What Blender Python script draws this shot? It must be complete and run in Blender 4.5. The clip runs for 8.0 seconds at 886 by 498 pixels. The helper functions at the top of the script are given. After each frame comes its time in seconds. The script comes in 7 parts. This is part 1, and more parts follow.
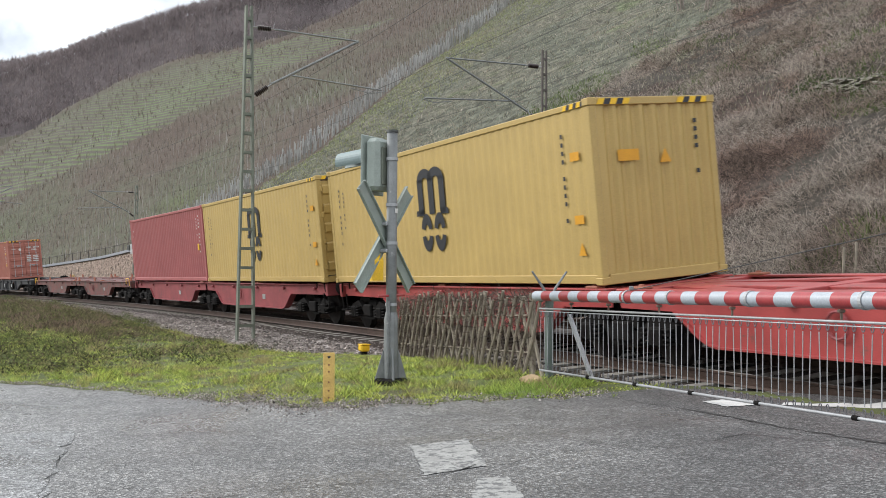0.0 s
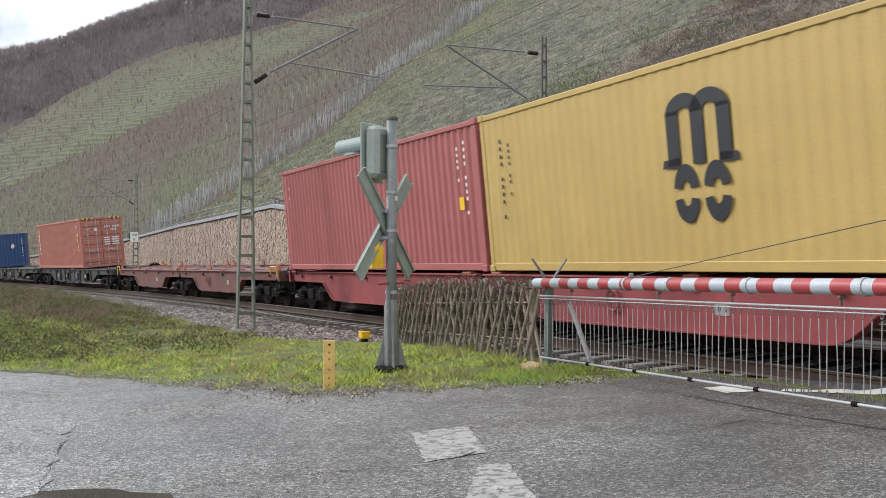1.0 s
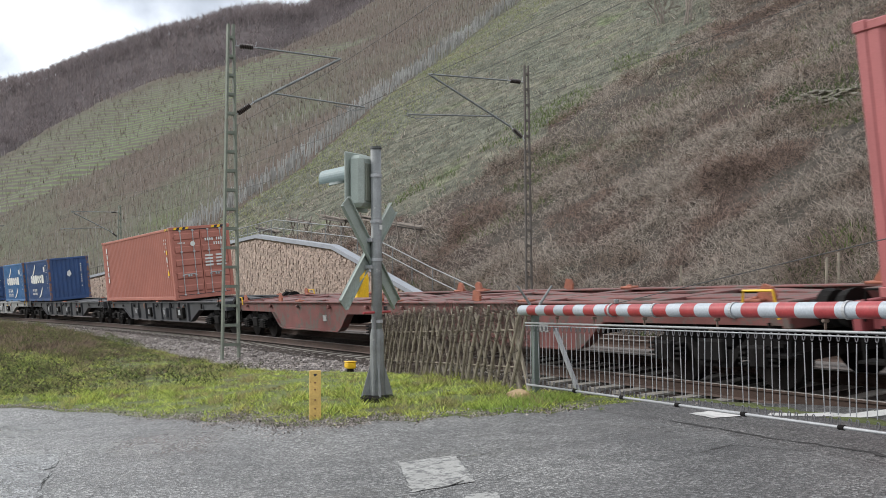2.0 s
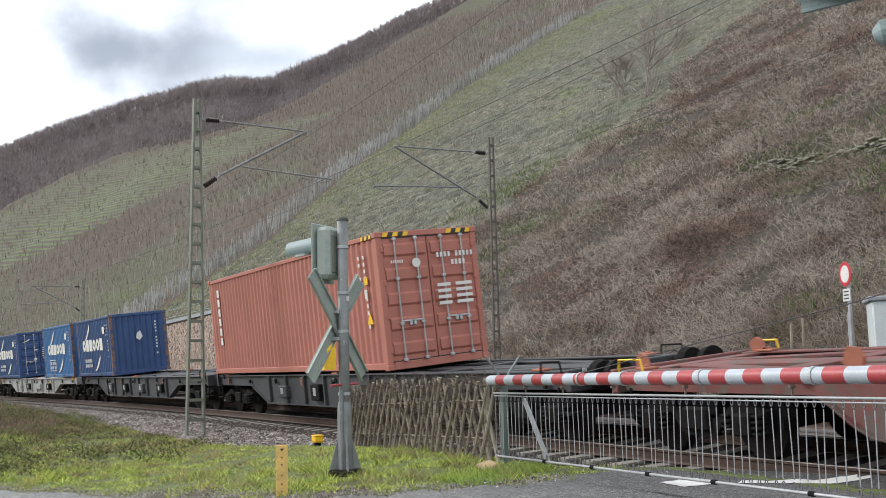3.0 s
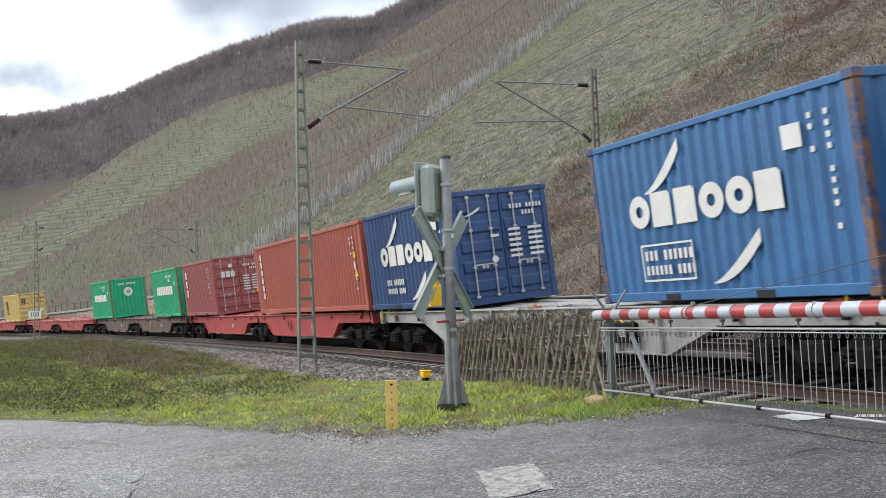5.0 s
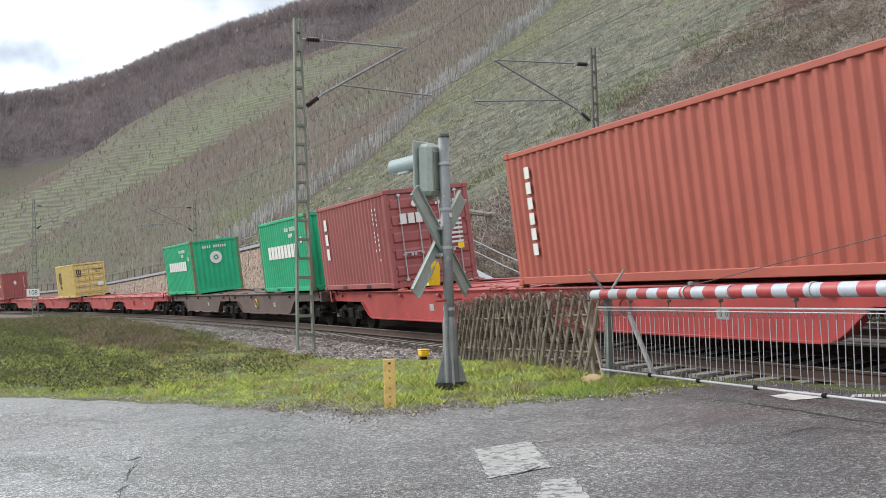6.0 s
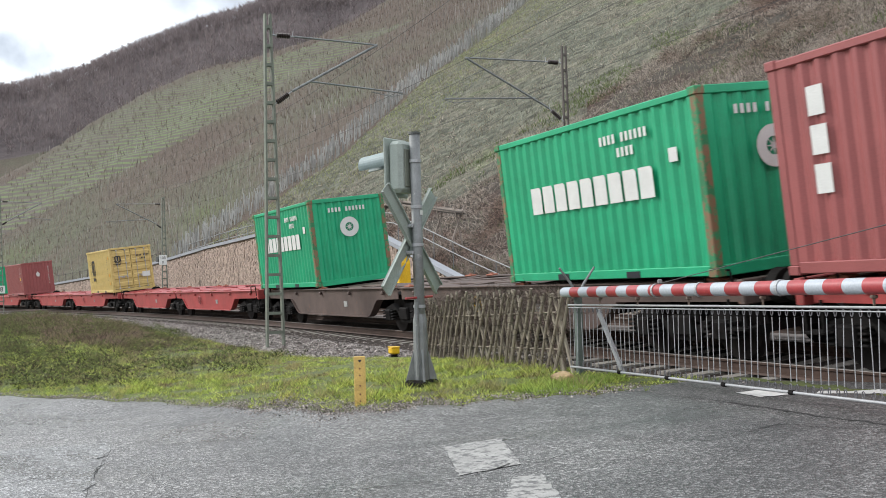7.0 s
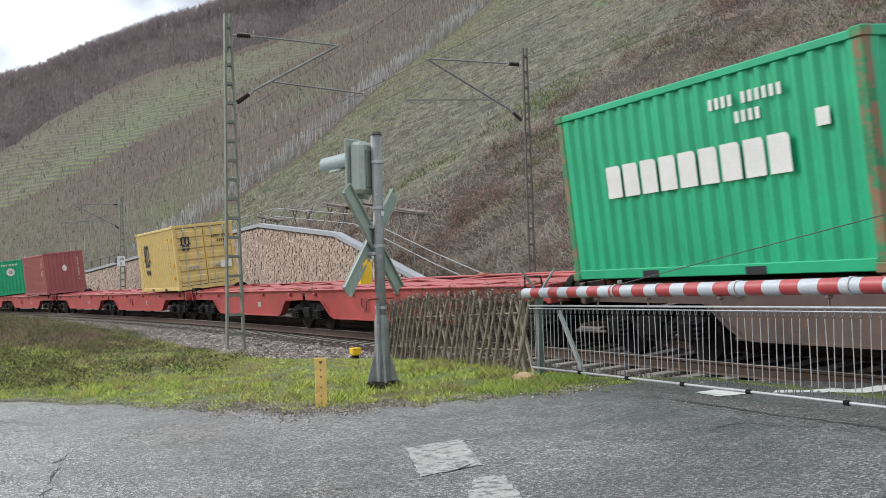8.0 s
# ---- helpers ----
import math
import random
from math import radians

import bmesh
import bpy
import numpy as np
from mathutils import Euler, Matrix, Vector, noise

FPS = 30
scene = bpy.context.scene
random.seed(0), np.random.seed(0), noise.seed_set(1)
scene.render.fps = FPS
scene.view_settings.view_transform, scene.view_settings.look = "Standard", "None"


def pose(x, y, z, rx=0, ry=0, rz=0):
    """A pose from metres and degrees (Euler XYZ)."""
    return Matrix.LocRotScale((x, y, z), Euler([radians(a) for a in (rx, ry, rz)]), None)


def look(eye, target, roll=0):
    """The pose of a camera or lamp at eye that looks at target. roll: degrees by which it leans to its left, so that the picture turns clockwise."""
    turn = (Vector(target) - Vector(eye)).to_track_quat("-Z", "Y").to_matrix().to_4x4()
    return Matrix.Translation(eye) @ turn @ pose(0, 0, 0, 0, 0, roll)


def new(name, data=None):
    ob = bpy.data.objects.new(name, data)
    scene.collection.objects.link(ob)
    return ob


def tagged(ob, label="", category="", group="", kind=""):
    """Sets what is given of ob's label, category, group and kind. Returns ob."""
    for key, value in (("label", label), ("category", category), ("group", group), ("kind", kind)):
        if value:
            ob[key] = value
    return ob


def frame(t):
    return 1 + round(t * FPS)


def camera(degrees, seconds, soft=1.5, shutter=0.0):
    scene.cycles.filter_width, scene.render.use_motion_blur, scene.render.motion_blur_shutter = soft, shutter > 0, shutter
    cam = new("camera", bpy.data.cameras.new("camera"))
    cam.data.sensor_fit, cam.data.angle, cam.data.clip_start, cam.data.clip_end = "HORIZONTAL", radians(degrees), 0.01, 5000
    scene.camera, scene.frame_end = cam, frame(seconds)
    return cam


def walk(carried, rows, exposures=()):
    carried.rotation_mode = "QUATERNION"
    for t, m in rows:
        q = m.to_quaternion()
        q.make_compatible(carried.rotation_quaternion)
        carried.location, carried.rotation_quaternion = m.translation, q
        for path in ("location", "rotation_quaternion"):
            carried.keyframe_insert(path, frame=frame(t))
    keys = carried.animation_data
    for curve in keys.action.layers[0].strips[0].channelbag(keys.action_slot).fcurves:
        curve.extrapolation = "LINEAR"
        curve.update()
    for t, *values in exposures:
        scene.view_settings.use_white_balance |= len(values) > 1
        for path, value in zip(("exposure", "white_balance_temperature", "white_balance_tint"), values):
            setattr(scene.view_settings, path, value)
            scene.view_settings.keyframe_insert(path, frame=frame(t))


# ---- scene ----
EYE = 1.6
cam = camera(47.0, 8.0, soft=0.5, shutter=0.07)
# seconds, yaw, pitch, roll: one standing eye, turned by hand
TURNS = [(0.0, 0.0, 1.8, -0.3), (0.5, 0.0, 1.41, -0.24), (1.0, 0.0, 1.09, -0.17), (1.2, -0.05, 1.06, -0.15), (2.3, -1.26, 3.95, 0.88),
         (2.5, -1.7, 4.92, 0.97), (3.0, -2.61, 6.61, 1.34), (3.5, -3.08, 6.68, 1.44), (4.0, -2.03, 5.96, 1.54), (4.5, 0.96, 4.39, 1.92),
         (5.0, 3.3, 3.21, 2.0), (5.2, 3.83, 2.88, 1.98), (6.3, 2.75, 1.9, 1.77), (6.5, 2.43, 1.86, 1.75), (7.0, 1.54, 1.84, 1.76),
         (7.5, 0.42, 1.85, 1.79), (8.0, -0.63, 1.83, 1.83)]
walk(cam, [(t, pose(0, 0, EYE, 90 + p, r, y)) for t, y, p, r in TURNS],
     [(0.0, 0.48), (1.2, 0.48), (2.5, 0.36), (3.0, 0.48), (3.5, 0.48), (4.5, 0.54), (5.2, 0.56), (6.5, 0.68), (7.0, 0.56), (8.0, 0.46)])

# ---- light ----
SUN_AZ, SUN_EL = -72.0, 34.0   # degrees from +y towards +x, and above the horizon
world = bpy.data.worlds.new("overcast_sky")
scene.world = world
world.use_nodes = True
wn, wl = world.node_tree.nodes, world.node_tree.links
wn.clear()
out = wn.new("ShaderNodeOutputWorld")
bg_sky, bg_cloud, add = wn.new("ShaderNodeBackground"), wn.new("ShaderNodeBackground"), wn.new("ShaderNodeAddShader")
sky = wn.new("ShaderNodeTexSky")
sky.sky_type, sky.sun_disc = "NISHITA", False
sky.sun_elevation, sky.sun_rotation = radians(SUN_EL), radians(SUN_AZ)
wl.new(sky.outputs[0], bg_sky.inputs[0])
bg_sky.inputs[1].default_value = 0.03
coord, spread, n1, ramp = wn.new("ShaderNodeTexCoord"), wn.new("ShaderNodeMapping"), wn.new("ShaderNodeTexNoise"), wn.new("ShaderNodeValToRGB")
spread.inputs["Scale"].default_value = (1.0, 1.0, 2.2)
spread.inputs["Location"].default_value = (0.35, 0.1, 0.2)
n1.inputs["Scale"].default_value, n1.inputs["Detail"].default_value, n1.inputs["Roughness"].default_value = 2.6, 6, 0.5
wl.new(coord.outputs["Generated"], spread.inputs[0]), wl.new(spread.outputs[0], n1.inputs[0]), wl.new(n1.outputs[0], ramp.inputs[0])
ramp.color_ramp.elements[0].position, ramp.color_ramp.elements[0].color = 0.36, (0.52, 0.54, 0.58, 1)
ramp.color_ramp.elements[1].position, ramp.color_ramp.elements[1].color = 0.52, (0.97, 1.0, 1.03, 1)


def cloud(before, az, el, wide, high, dark):
    """A grey cloud bank round one bearing and height, its edge broken by the sky's noise."""
    a, e = radians(az), radians(el)
    centre = Vector((math.sin(a) * math.cos(e), math.cos(a) * math.cos(e), math.sin(e)))
    side_, up_ = Vector((math.cos(a), -math.sin(a), 0)) / radians(wide), Vector((-math.sin(a) * math.sin(e), -math.cos(a) * math.sin(e), math.cos(e))) / radians(high)
    off = wn.new("ShaderNodeVectorMath")
    off.operation = "SUBTRACT"
    off.inputs[1].default_value = centre
    wl.new(coord.outputs["Generated"], off.inputs[0])
    flat = wn.new("ShaderNodeCombineXYZ")
    for k, axis in enumerate((side_, up_)):
        dot = wn.new("ShaderNodeVectorMath")
        dot.operation = "DOT_PRODUCT"
        dot.inputs[1].default_value = axis
        wl.new(off.outputs[0], dot.inputs[0]), wl.new(dot.outputs["Value"], flat.inputs[k])
    far_, rough_, edge = wn.new("ShaderNodeVectorMath"), wn.new("ShaderNodeTexNoise"), wn.new("ShaderNodeMath")
    far_.operation = "LENGTH"
    wl.new(flat.outputs[0], far_.inputs[0])
    rough_.inputs["Scale"].default_value, rough_.inputs["Detail"].default_value = 14.0, 6
    wl.new(coord.outputs["Generated"], rough_.inputs[0])
    edge.operation, edge.inputs[1].default_value = "MULTIPLY_ADD", -1.9
    wl.new(rough_.outputs[0], edge.inputs[0]), wl.new(far_.outputs["Value"], edge.inputs[2])
    fade, blend = wn.new("ShaderNodeMapRange"), wn.new("ShaderNodeMix")
    fade.interpolation_type = "SMOOTHSTEP"
    for k, v in ((1, -0.9), (2, 0.35), (3, 1.0), (4, 0.0)):
        fade.inputs[k].default_value = v
    wl.new(edge.outputs[0], fade.inputs[0])
    blend.data_type = "RGBA"
    wl.new(fade.outputs[0], blend.inputs[0]), wl.new(before, blend.inputs[6])
    blend.inputs[7].default_value = (*dark, 1)
    return blend.outputs[2]


clouds = cloud(ramp.outputs[0], -14.8, 17.3, 5.3, 2.5, (0.23, 0.24, 0.265))
clouds = cloud(clouds, -25.8, 12.6, 4.0, 1.9, (0.24, 0.255, 0.28))
clouds = cloud(clouds, -6.8, 17.2, 3.2, 1.0, (0.4, 0.43, 0.47))
wl.new(clouds, bg_cloud.inputs[0])
bg_cloud.inputs[1].default_value = 1.12
wl.new(bg_sky.outputs[0], add.inputs[0]), wl.new(bg_cloud.outputs[0], add.inputs[1]), wl.new(add.outputs[0], out.inputs[0])
sun_data = bpy.data.lights.new("sun", "SUN")
sun_data.energy, sun_data.angle, sun_data.color = 1.7, radians(15), (1.0, 0.97, 0.93)
sun = new("sun", sun_data)
sa, se = radians(SUN_AZ), radians(SUN_EL)
sun.matrix_world = look((0, 0, 60), (-math.sin(sa) * 50 * math.cos(se), -math.cos(sa) * 50 * math.cos(se), 60 - 50 * math.sin(se)))


# ---- materials ----
def nodes_of(name):
    m = bpy.data.materials.new(name)
    m.use_nodes = True
    return m, m.node_tree.nodes, m.node_tree.links, m.node_tree.nodes["Principled BSDF"]


def noise_ramp(n, l, src, scale, stops, detail=4, rough=0.6, dist=0.0):
    t, r = n.new("ShaderNodeTexNoise"), n.new("ShaderNodeValToRGB")
    t.inputs["Scale"].default_value, t.inputs["Detail"].default_value = scale, detail
    t.inputs["Roughness"].default_value, t.inputs["Distortion"].default_value = rough, dist
    l.new(src, t.inputs["Vector"]), l.new(t.outputs[0], r.inputs[0])
    els = r.color_ramp.elements
    els[0].position, els[0].color = stops[0][0], (*stops[0][1], 1)
    els[1].position, els[1].color = stops[-1][0], (*stops[-1][1], 1)
    for p, c in stops[1:-1]:
        els.new(p).color = (*c, 1)
    return t, r


def mix(n, l, a, b, fac, mode="MIX"):
    x = n.new("ShaderNodeMix")
    x.data_type, x.blend_type = "RGBA", mode
    for sock, v in ((x.inputs[0], fac), (x.inputs[6], a), (x.inputs[7], b)):
        if isinstance(v, bpy.types.NodeSocket):
            l.new(v, sock)
        elif isinstance(v, tuple):
            sock.default_value = (*v, 1)
        else:
            sock.default_value = v
    return x.outputs[2]


def bump(n, l, p, height, strength, distance):
    b = n.new("ShaderNodeBump")
    b.inputs["Strength"].default_value, b.inputs["Distance"].default_value = strength, distance
    l.new(height, b.inputs["Height"]), l.new(b.outputs[0], p.inputs["Normal"])


def dim(c, k):
    return tuple(v * k for v in c)


def surface(name, c, rough=0.6, metal=0.0, scale=3.0, grain=60.0, vary=0.25, wear=None, wear_at=0.62, relief=0.3, depth=0.004, island=0.0):
    """Painted or raw surface: stains at a large scale, grain at a small one, and worn patches."""
    m, n, l, p = nodes_of(name)
    co = n.new("ShaderNodeTexCoord").outputs["Object"]
    _, big = noise_ramp(n, l, co, scale, [(0.3, dim(c, 1 - vary)), (0.7, dim(c, 1 + vary * 0.6))], 5, 0.65)
    col = big.outputs[0]
    fine, fr = noise_ramp(n, l, co, grain, [(0.3, (0.72, 0.72, 0.72)), (0.7, (1.15, 1.15, 1.15))], 3)
    col = mix(n, l, col, fr.outputs[0], 0.55, "MULTIPLY")
    if wear:
        _, wr = noise_ramp(n, l, co, scale * 2.3, [(wear_at, (0, 0, 0)), (wear_at + 0.06, (1, 1, 1))], 8, 0.75)
        col = mix(n, l, col, wear, wr.outputs[0])
    if island:
        g = n.new("ShaderNodeNewGeometry")
        hs = n.new("ShaderNodeHueSaturation")
        mr = n.new("ShaderNodeMapRange")
        mr.inputs[3].default_value, mr.inputs[4].default_value = 1 - island, 1 + island
        l.new(g.outputs["Random Per Island"], mr.inputs[0]), l.new(mr.outputs[0], hs.inputs["Value"]), l.new(col, hs.inputs["Color"])
        col = hs.outputs[0]
    l.new(col, p.inputs["Base Color"])
    p.inputs["Roughness"].default_value, p.inputs["Metallic"].default_value = rough, metal
    bump(n, l, p, fine.outputs[0], relief, depth)
    return m


def foliage(name, stops, scale=0.4, rough=0.8, spread=0.35, glow_through=0.4):
    """Leaves, stalks and blades: tint by place in patches and by each blade."""
    m, n, l, p = nodes_of(name)
    g = n.new("ShaderNodeNewGeometry")
    _, r = noise_ramp(n, l, g.outputs["Position"], scale, stops, 5, 0.6)
    hs, mr = n.new("ShaderNodeHueSaturation"), n.new("ShaderNodeMapRange")
    mr.inputs[3].default_value, mr.inputs[4].default_value = 1 - spread, 1 + spread
    l.new(g.outputs["Random Per Island"], mr.inputs[0]), l.new(mr.outputs[0], hs.inputs["Value"]), l.new(r.outputs[0], hs.inputs["Color"])
    l.new(hs.outputs[0], p.inputs["Base Color"])
    p.inputs["Roughness"].default_value = rough
    p.inputs["Specular IOR Level"].default_value = 0.2
    thin, both, end = n.new("ShaderNodeBsdfTranslucent"), n.new("ShaderNodeMixShader"), n["Material Output"]
    l.new(hs.outputs[0], thin.inputs[0])
    both.inputs[0].default_value = glow_through
    l.new(p.outputs[0], both.inputs[1]), l.new(thin.outputs[0], both.inputs[2]), l.new(both.outputs[0], end.inputs[0])
    return m


RUST = (0.16, 0.07, 0.035)
M_YELLOW = surface("ochre_yellow_container_paint", (0.44, 0.305, 0.1), 0.5, vary=0.1, scale=0.9, wear=(0.36, 0.245, 0.08), wear_at=0.74, relief=0.1)
M_YELLOW_DOOR = surface("pale_ochre_container_paint", (0.55, 0.4, 0.14), 0.5, vary=0.14, wear=RUST, wear_at=0.74, relief=0.1)
M_ROSE = surface("faded_maroon_container_paint", (0.35, 0.1, 0.1), 0.55, vary=0.14, scale=0.9, wear=(0.26, 0.08, 0.07), wear_at=0.7, relief=0.1)
M_MAROON = surface("maroon_container_paint", (0.275, 0.072, 0.07), 0.55, vary=0.16, scale=0.9, wear=(0.2, 0.06, 0.04), wear_at=0.7, relief=0.1)
M_ORANGE = surface("faded_orange_brown_container_paint", (0.375, 0.135, 0.1), 0.6, vary=0.14, scale=0.8, wear=(0.3, 0.09, 0.05), wear_at=0.68, relief=0.1)
M_RED = surface("brick_red_container_paint", (0.33, 0.075, 0.05), 0.6, vary=0.15, scale=0.8, wear=(0.25, 0.07, 0.05), wear_at=0.7, relief=0.1)
M_NAVY = surface("navy_blue_container_paint", (0.018, 0.055, 0.16), 0.5, vary=0.25, scale=1.2, wear=RUST, wear_at=0.73, relief=0.1)
M_BLUE = surface("mid_blue_container_paint", (0.035, 0.13, 0.3), 0.5, vary=0.25, scale=1.1, wear=RUST, wear_at=0.7, relief=0.1)
M_GREEN = surface("bright_green_container_paint", (0.006, 0.33, 0.155), 0.5, vary=0.18, scale=1.0, wear=(0.01, 0.18, 0.08), wear_at=0.66, relief=0.1)
M_NAVYRUST = surface("navy_paint_breaking_into_rust", (0.03, 0.06, 0.15), 0.65, vary=0.3, scale=2.0, wear=(0.17, 0.085, 0.05), wear_at=0.47, relief=0.2)
M_GREENRUST = surface("green_paint_breaking_into_rust", (0.02, 0.2, 0.08), 0.65, vary=0.3, scale=2.0, wear=(0.2, 0.11, 0.06), wear_at=0.47, relief=0.2)
M_RUST = surface("rusty_corner_steel", (0.2, 0.09, 0.05), 0.8, vary=0.4, scale=6, relief=0.4)
M_WHITE = surface("white_marking_paint", (0.6, 0.6, 0.58), 0.6, vary=0.1, wear=(0.5, 0.5, 0.5), wear_at=0.7, relief=0.05)
M_BLACK = surface("black_marking_paint", (0.012, 0.013, 0.02), 0.5, vary=0.2, relief=0.05)
M_SIGNALYEL = surface("signal_yellow_paint", (0.75, 0.45, 0.01), 0.5, vary=0.12, relief=0.1)
M_LABEL = surface("orange_yellow_label", (0.62, 0.29, 0.01), 0.5, vary=0.12, relief=0.1)
M_DOORSTEEL = surface("galvanised_locking_bar", (0.42, 0.43, 0.44), 0.45, 0.6, vary=0.25, relief=0.1)
M_WRED = surface("bright_red_wagon_paint", (0.34, 0.05, 0.048), 0.5, vary=0.28, scale=1.4, wear=(0.16, 0.06, 0.05), wear_at=0.6, relief=0.15)
M_WMAROON = surface("dirty_maroon_wagon_paint", (0.24, 0.045, 0.05), 0.65, vary=0.3, scale=1.4, wear=(0.1, 0.05, 0.045), wear_at=0.6, relief=0.15)
M_WWORN = surface("worn_dull_red_wagon_paint", (0.155, 0.05, 0.044), 0.7, vary=0.35, scale=1.4, wear=(0.09, 0.066, 0.056), wear_at=0.5, relief=0.2)
M_WBROWN = surface("soiled_brown_wagon_paint", (0.09, 0.06, 0.05), 0.75, vary=0.35, scale=1.4, wear=RUST, wear_at=0.62, relief=0.2)
M_WGREY = surface("dark_grey_wagon_paint", (0.036, 0.037, 0.041), 0.65, vary=0.3, scale=1.4, wear=(0.11, 0.08, 0.07), wear_at=0.62, relief=0.2)
M_WSILVER = surface("light_grey_wagon_paint", (0.3, 0.3, 0.29), 0.55, vary=0.3, scale=1.6, wear=(0.1, 0.075, 0.06), wear_at=0.57, relief=0.15)
# brake-dust black, taken darker still in place of underfloor shade
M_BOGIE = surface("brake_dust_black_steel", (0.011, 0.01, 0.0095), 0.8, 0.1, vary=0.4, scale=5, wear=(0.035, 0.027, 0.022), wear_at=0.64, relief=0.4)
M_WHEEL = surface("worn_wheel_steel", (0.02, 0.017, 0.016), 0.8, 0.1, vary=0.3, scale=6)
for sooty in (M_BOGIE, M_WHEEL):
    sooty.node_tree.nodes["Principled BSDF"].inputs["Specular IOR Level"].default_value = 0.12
M_FLAP = surface("rust_orange_spigot", (0.29, 0.095, 0.055), 0.7, vary=0.3, wear=RUST, wear_at=0.6)
M_RAIL = surface("brown_rusted_rail", (0.06, 0.035, 0.025), 0.7, 0.3, vary=0.35, scale=4, relief=0.2)
# worn head, its colour dulled to stand for the train's shade on it
M_RAILTOP = surface("shade_dulled_rail_head", (0.14, 0.125, 0.115), 0.5, 0.5, vary=0.2, scale=4)
M_CONCRETE = surface("weathered_concrete", (0.27, 0.25, 0.22), 0.9, vary=0.25, scale=2.5, grain=45, relief=0.4, depth=0.006)
M_GALV = surface("galvanised_steel", (0.36, 0.37, 0.38), 0.6, 0.35, vary=0.2, scale=5, grain=80, relief=0.1)
M_POST = surface("grey_weathered_post_steel", (0.2, 0.21, 0.21), 0.6, 0.3, vary=0.3, scale=4, wear=(0.3, 0.3, 0.29), wear_at=0.62, relief=0.2)
M_SIGNAL = surface("grey_green_signal_paint", (0.27, 0.31, 0.28), 0.55, vary=0.18, scale=3, wear=(0.25, 0.27, 0.25), wear_at=0.66, relief=0.15)
M_HOOD = surface("pale_grey_blue_hood_paint", (0.22, 0.28, 0.28), 0.5, vary=0.12, scale=3, relief=0.1)
M_MAST = surface("grey_green_mast_paint", (0.13, 0.145, 0.115), 0.7, vary=0.3, scale=3, wear=(0.13, 0.1, 0.07), wear_at=0.6, relief=0.2)
M_MASTRUST = surface("rust_brown_mast_paint", (0.085, 0.072, 0.063), 0.75, vary=0.3, scale=3, relief=0.2)
M_INSUL = surface("brown_ceramic_insulator", (0.03, 0.02, 0.018), 0.5, vary=0.2)
M_WIRE = surface("dark_copper_wire", (0.07, 0.07, 0.07), 0.6, 0.6, vary=0.1)
M_BOOMRED = surface("red_boom_sheeting", (0.33, 0.04, 0.045), 0.45, vary=0.15, scale=6, wear=(0.5, 0.2, 0.18), wear_at=0.72, relief=0.08)
M_BOOMWHITE = surface("white_boom_sheeting", (0.37, 0.405, 0.445), 0.45, vary=0.1, scale=6, wear=(0.5, 0.5, 0.5), wear_at=0.7, relief=0.08)
M_WOODPOST = surface("yellow_painted_timber", (0.62, 0.42, 0.13), 0.8, vary=0.3, scale=5, wear=(0.32, 0.17, 0.07), wear_at=0.6, relief=0.4)
M_FENCE = surface("silvered_hazel_lath", (0.26, 0.225, 0.175), 0.9, vary=0.35, scale=4, relief=0.5, island=0.45, wear=(0.15, 0.16, 0.08), wear_at=0.62)
M_TWIG = surface("dry_bramble_twig", (0.1, 0.075, 0.06), 0.9, vary=0.3, scale=3, island=0.5)
M_BARK = surface("pale_grey_bark", (0.26, 0.22, 0.19), 0.9, vary=0.3, scale=3, relief=0.5)
M_COPING = surface("pale_grey_coping", (0.27, 0.285, 0.31), 0.7, vary=0.12, scale=1.5, relief=0.2)
M_STONE = surface("tawny_quarry_stone", (0.37, 0.285, 0.23), 0.9, vary=0.25, scale=2.2, grain=30, relief=0.5, depth=0.01, island=0.24)
M_MORTAR = surface("sandy_mortar", (0.22, 0.17, 0.12), 0.95, vary=0.25, scale=2.0, relief=0.4)
M_LIMESTONE = surface("sandy_boulder", (0.45, 0.32, 0.18), 0.9, vary=0.25, scale=6, relief=0.5)
M_CABINET = surface("pale_grey_cabinet_paint", (0.5, 0.54, 0.55), 0.5, vary=0.08, scale=2, relief=0.08)
M_SIGNRED = surface("red_sign_face", (0.5, 0.03, 0.04), 0.45, vary=0.1)
M_GLASS = surface("dark_lamp_lens", (0.03, 0.035, 0.03), 0.15, vary=0.1)
M_RIM = surface("matt_black_backboard", (0.05, 0.055, 0.05), 0.6, vary=0.2)
M_ROADLINE = surface("worn_white_road_paint", (0.31, 0.31, 0.295), 0.75, vary=0.25, scale=6, grain=90, wear=(0.1, 0.1, 0.1), wear_at=0.5, relief=0.6, depth=0.006)
M_GRASS = foliage("winter_grass_blades", [(0.33, (0.22, 0.165, 0.095)), (0.4, (0.34, 0.31, 0.13)), (0.46, (0.25, 0.33, 0.075)), (0.52, (0.47, 0.49, 0.12)), (0.57, (0.24, 0.34, 0.07)), (0.63, (0.46, 0.43, 0.14)), (0.7, (0.26, 0.21, 0.1))], 1.5, spread=0.8, glow_through=0.2)
M_WEED = foliage("dry_brown_weed_stalks", [(0.3, (0.1, 0.07, 0.055)), (0.46, (0.2, 0.15, 0.11)), (0.56, (0.12, 0.125, 0.05)), (0.68, (0.13, 0.095, 0.07))], 0.9, spread=0.75)
M_SCRUB = foliage("bleached_slope_scrub", [(0.3, (0.16, 0.12, 0.098)), (0.4, (0.215, 0.155, 0.128)), (0.48, (0.33, 0.29, 0.25)), (0.55, (0.27, 0.225, 0.19)), (0.61, (0.19, 0.145, 0.118)), (0.67, (0.33, 0.3, 0.25)), (0.74, (0.17, 0.19, 0.1))], 0.13, spread=0.85)
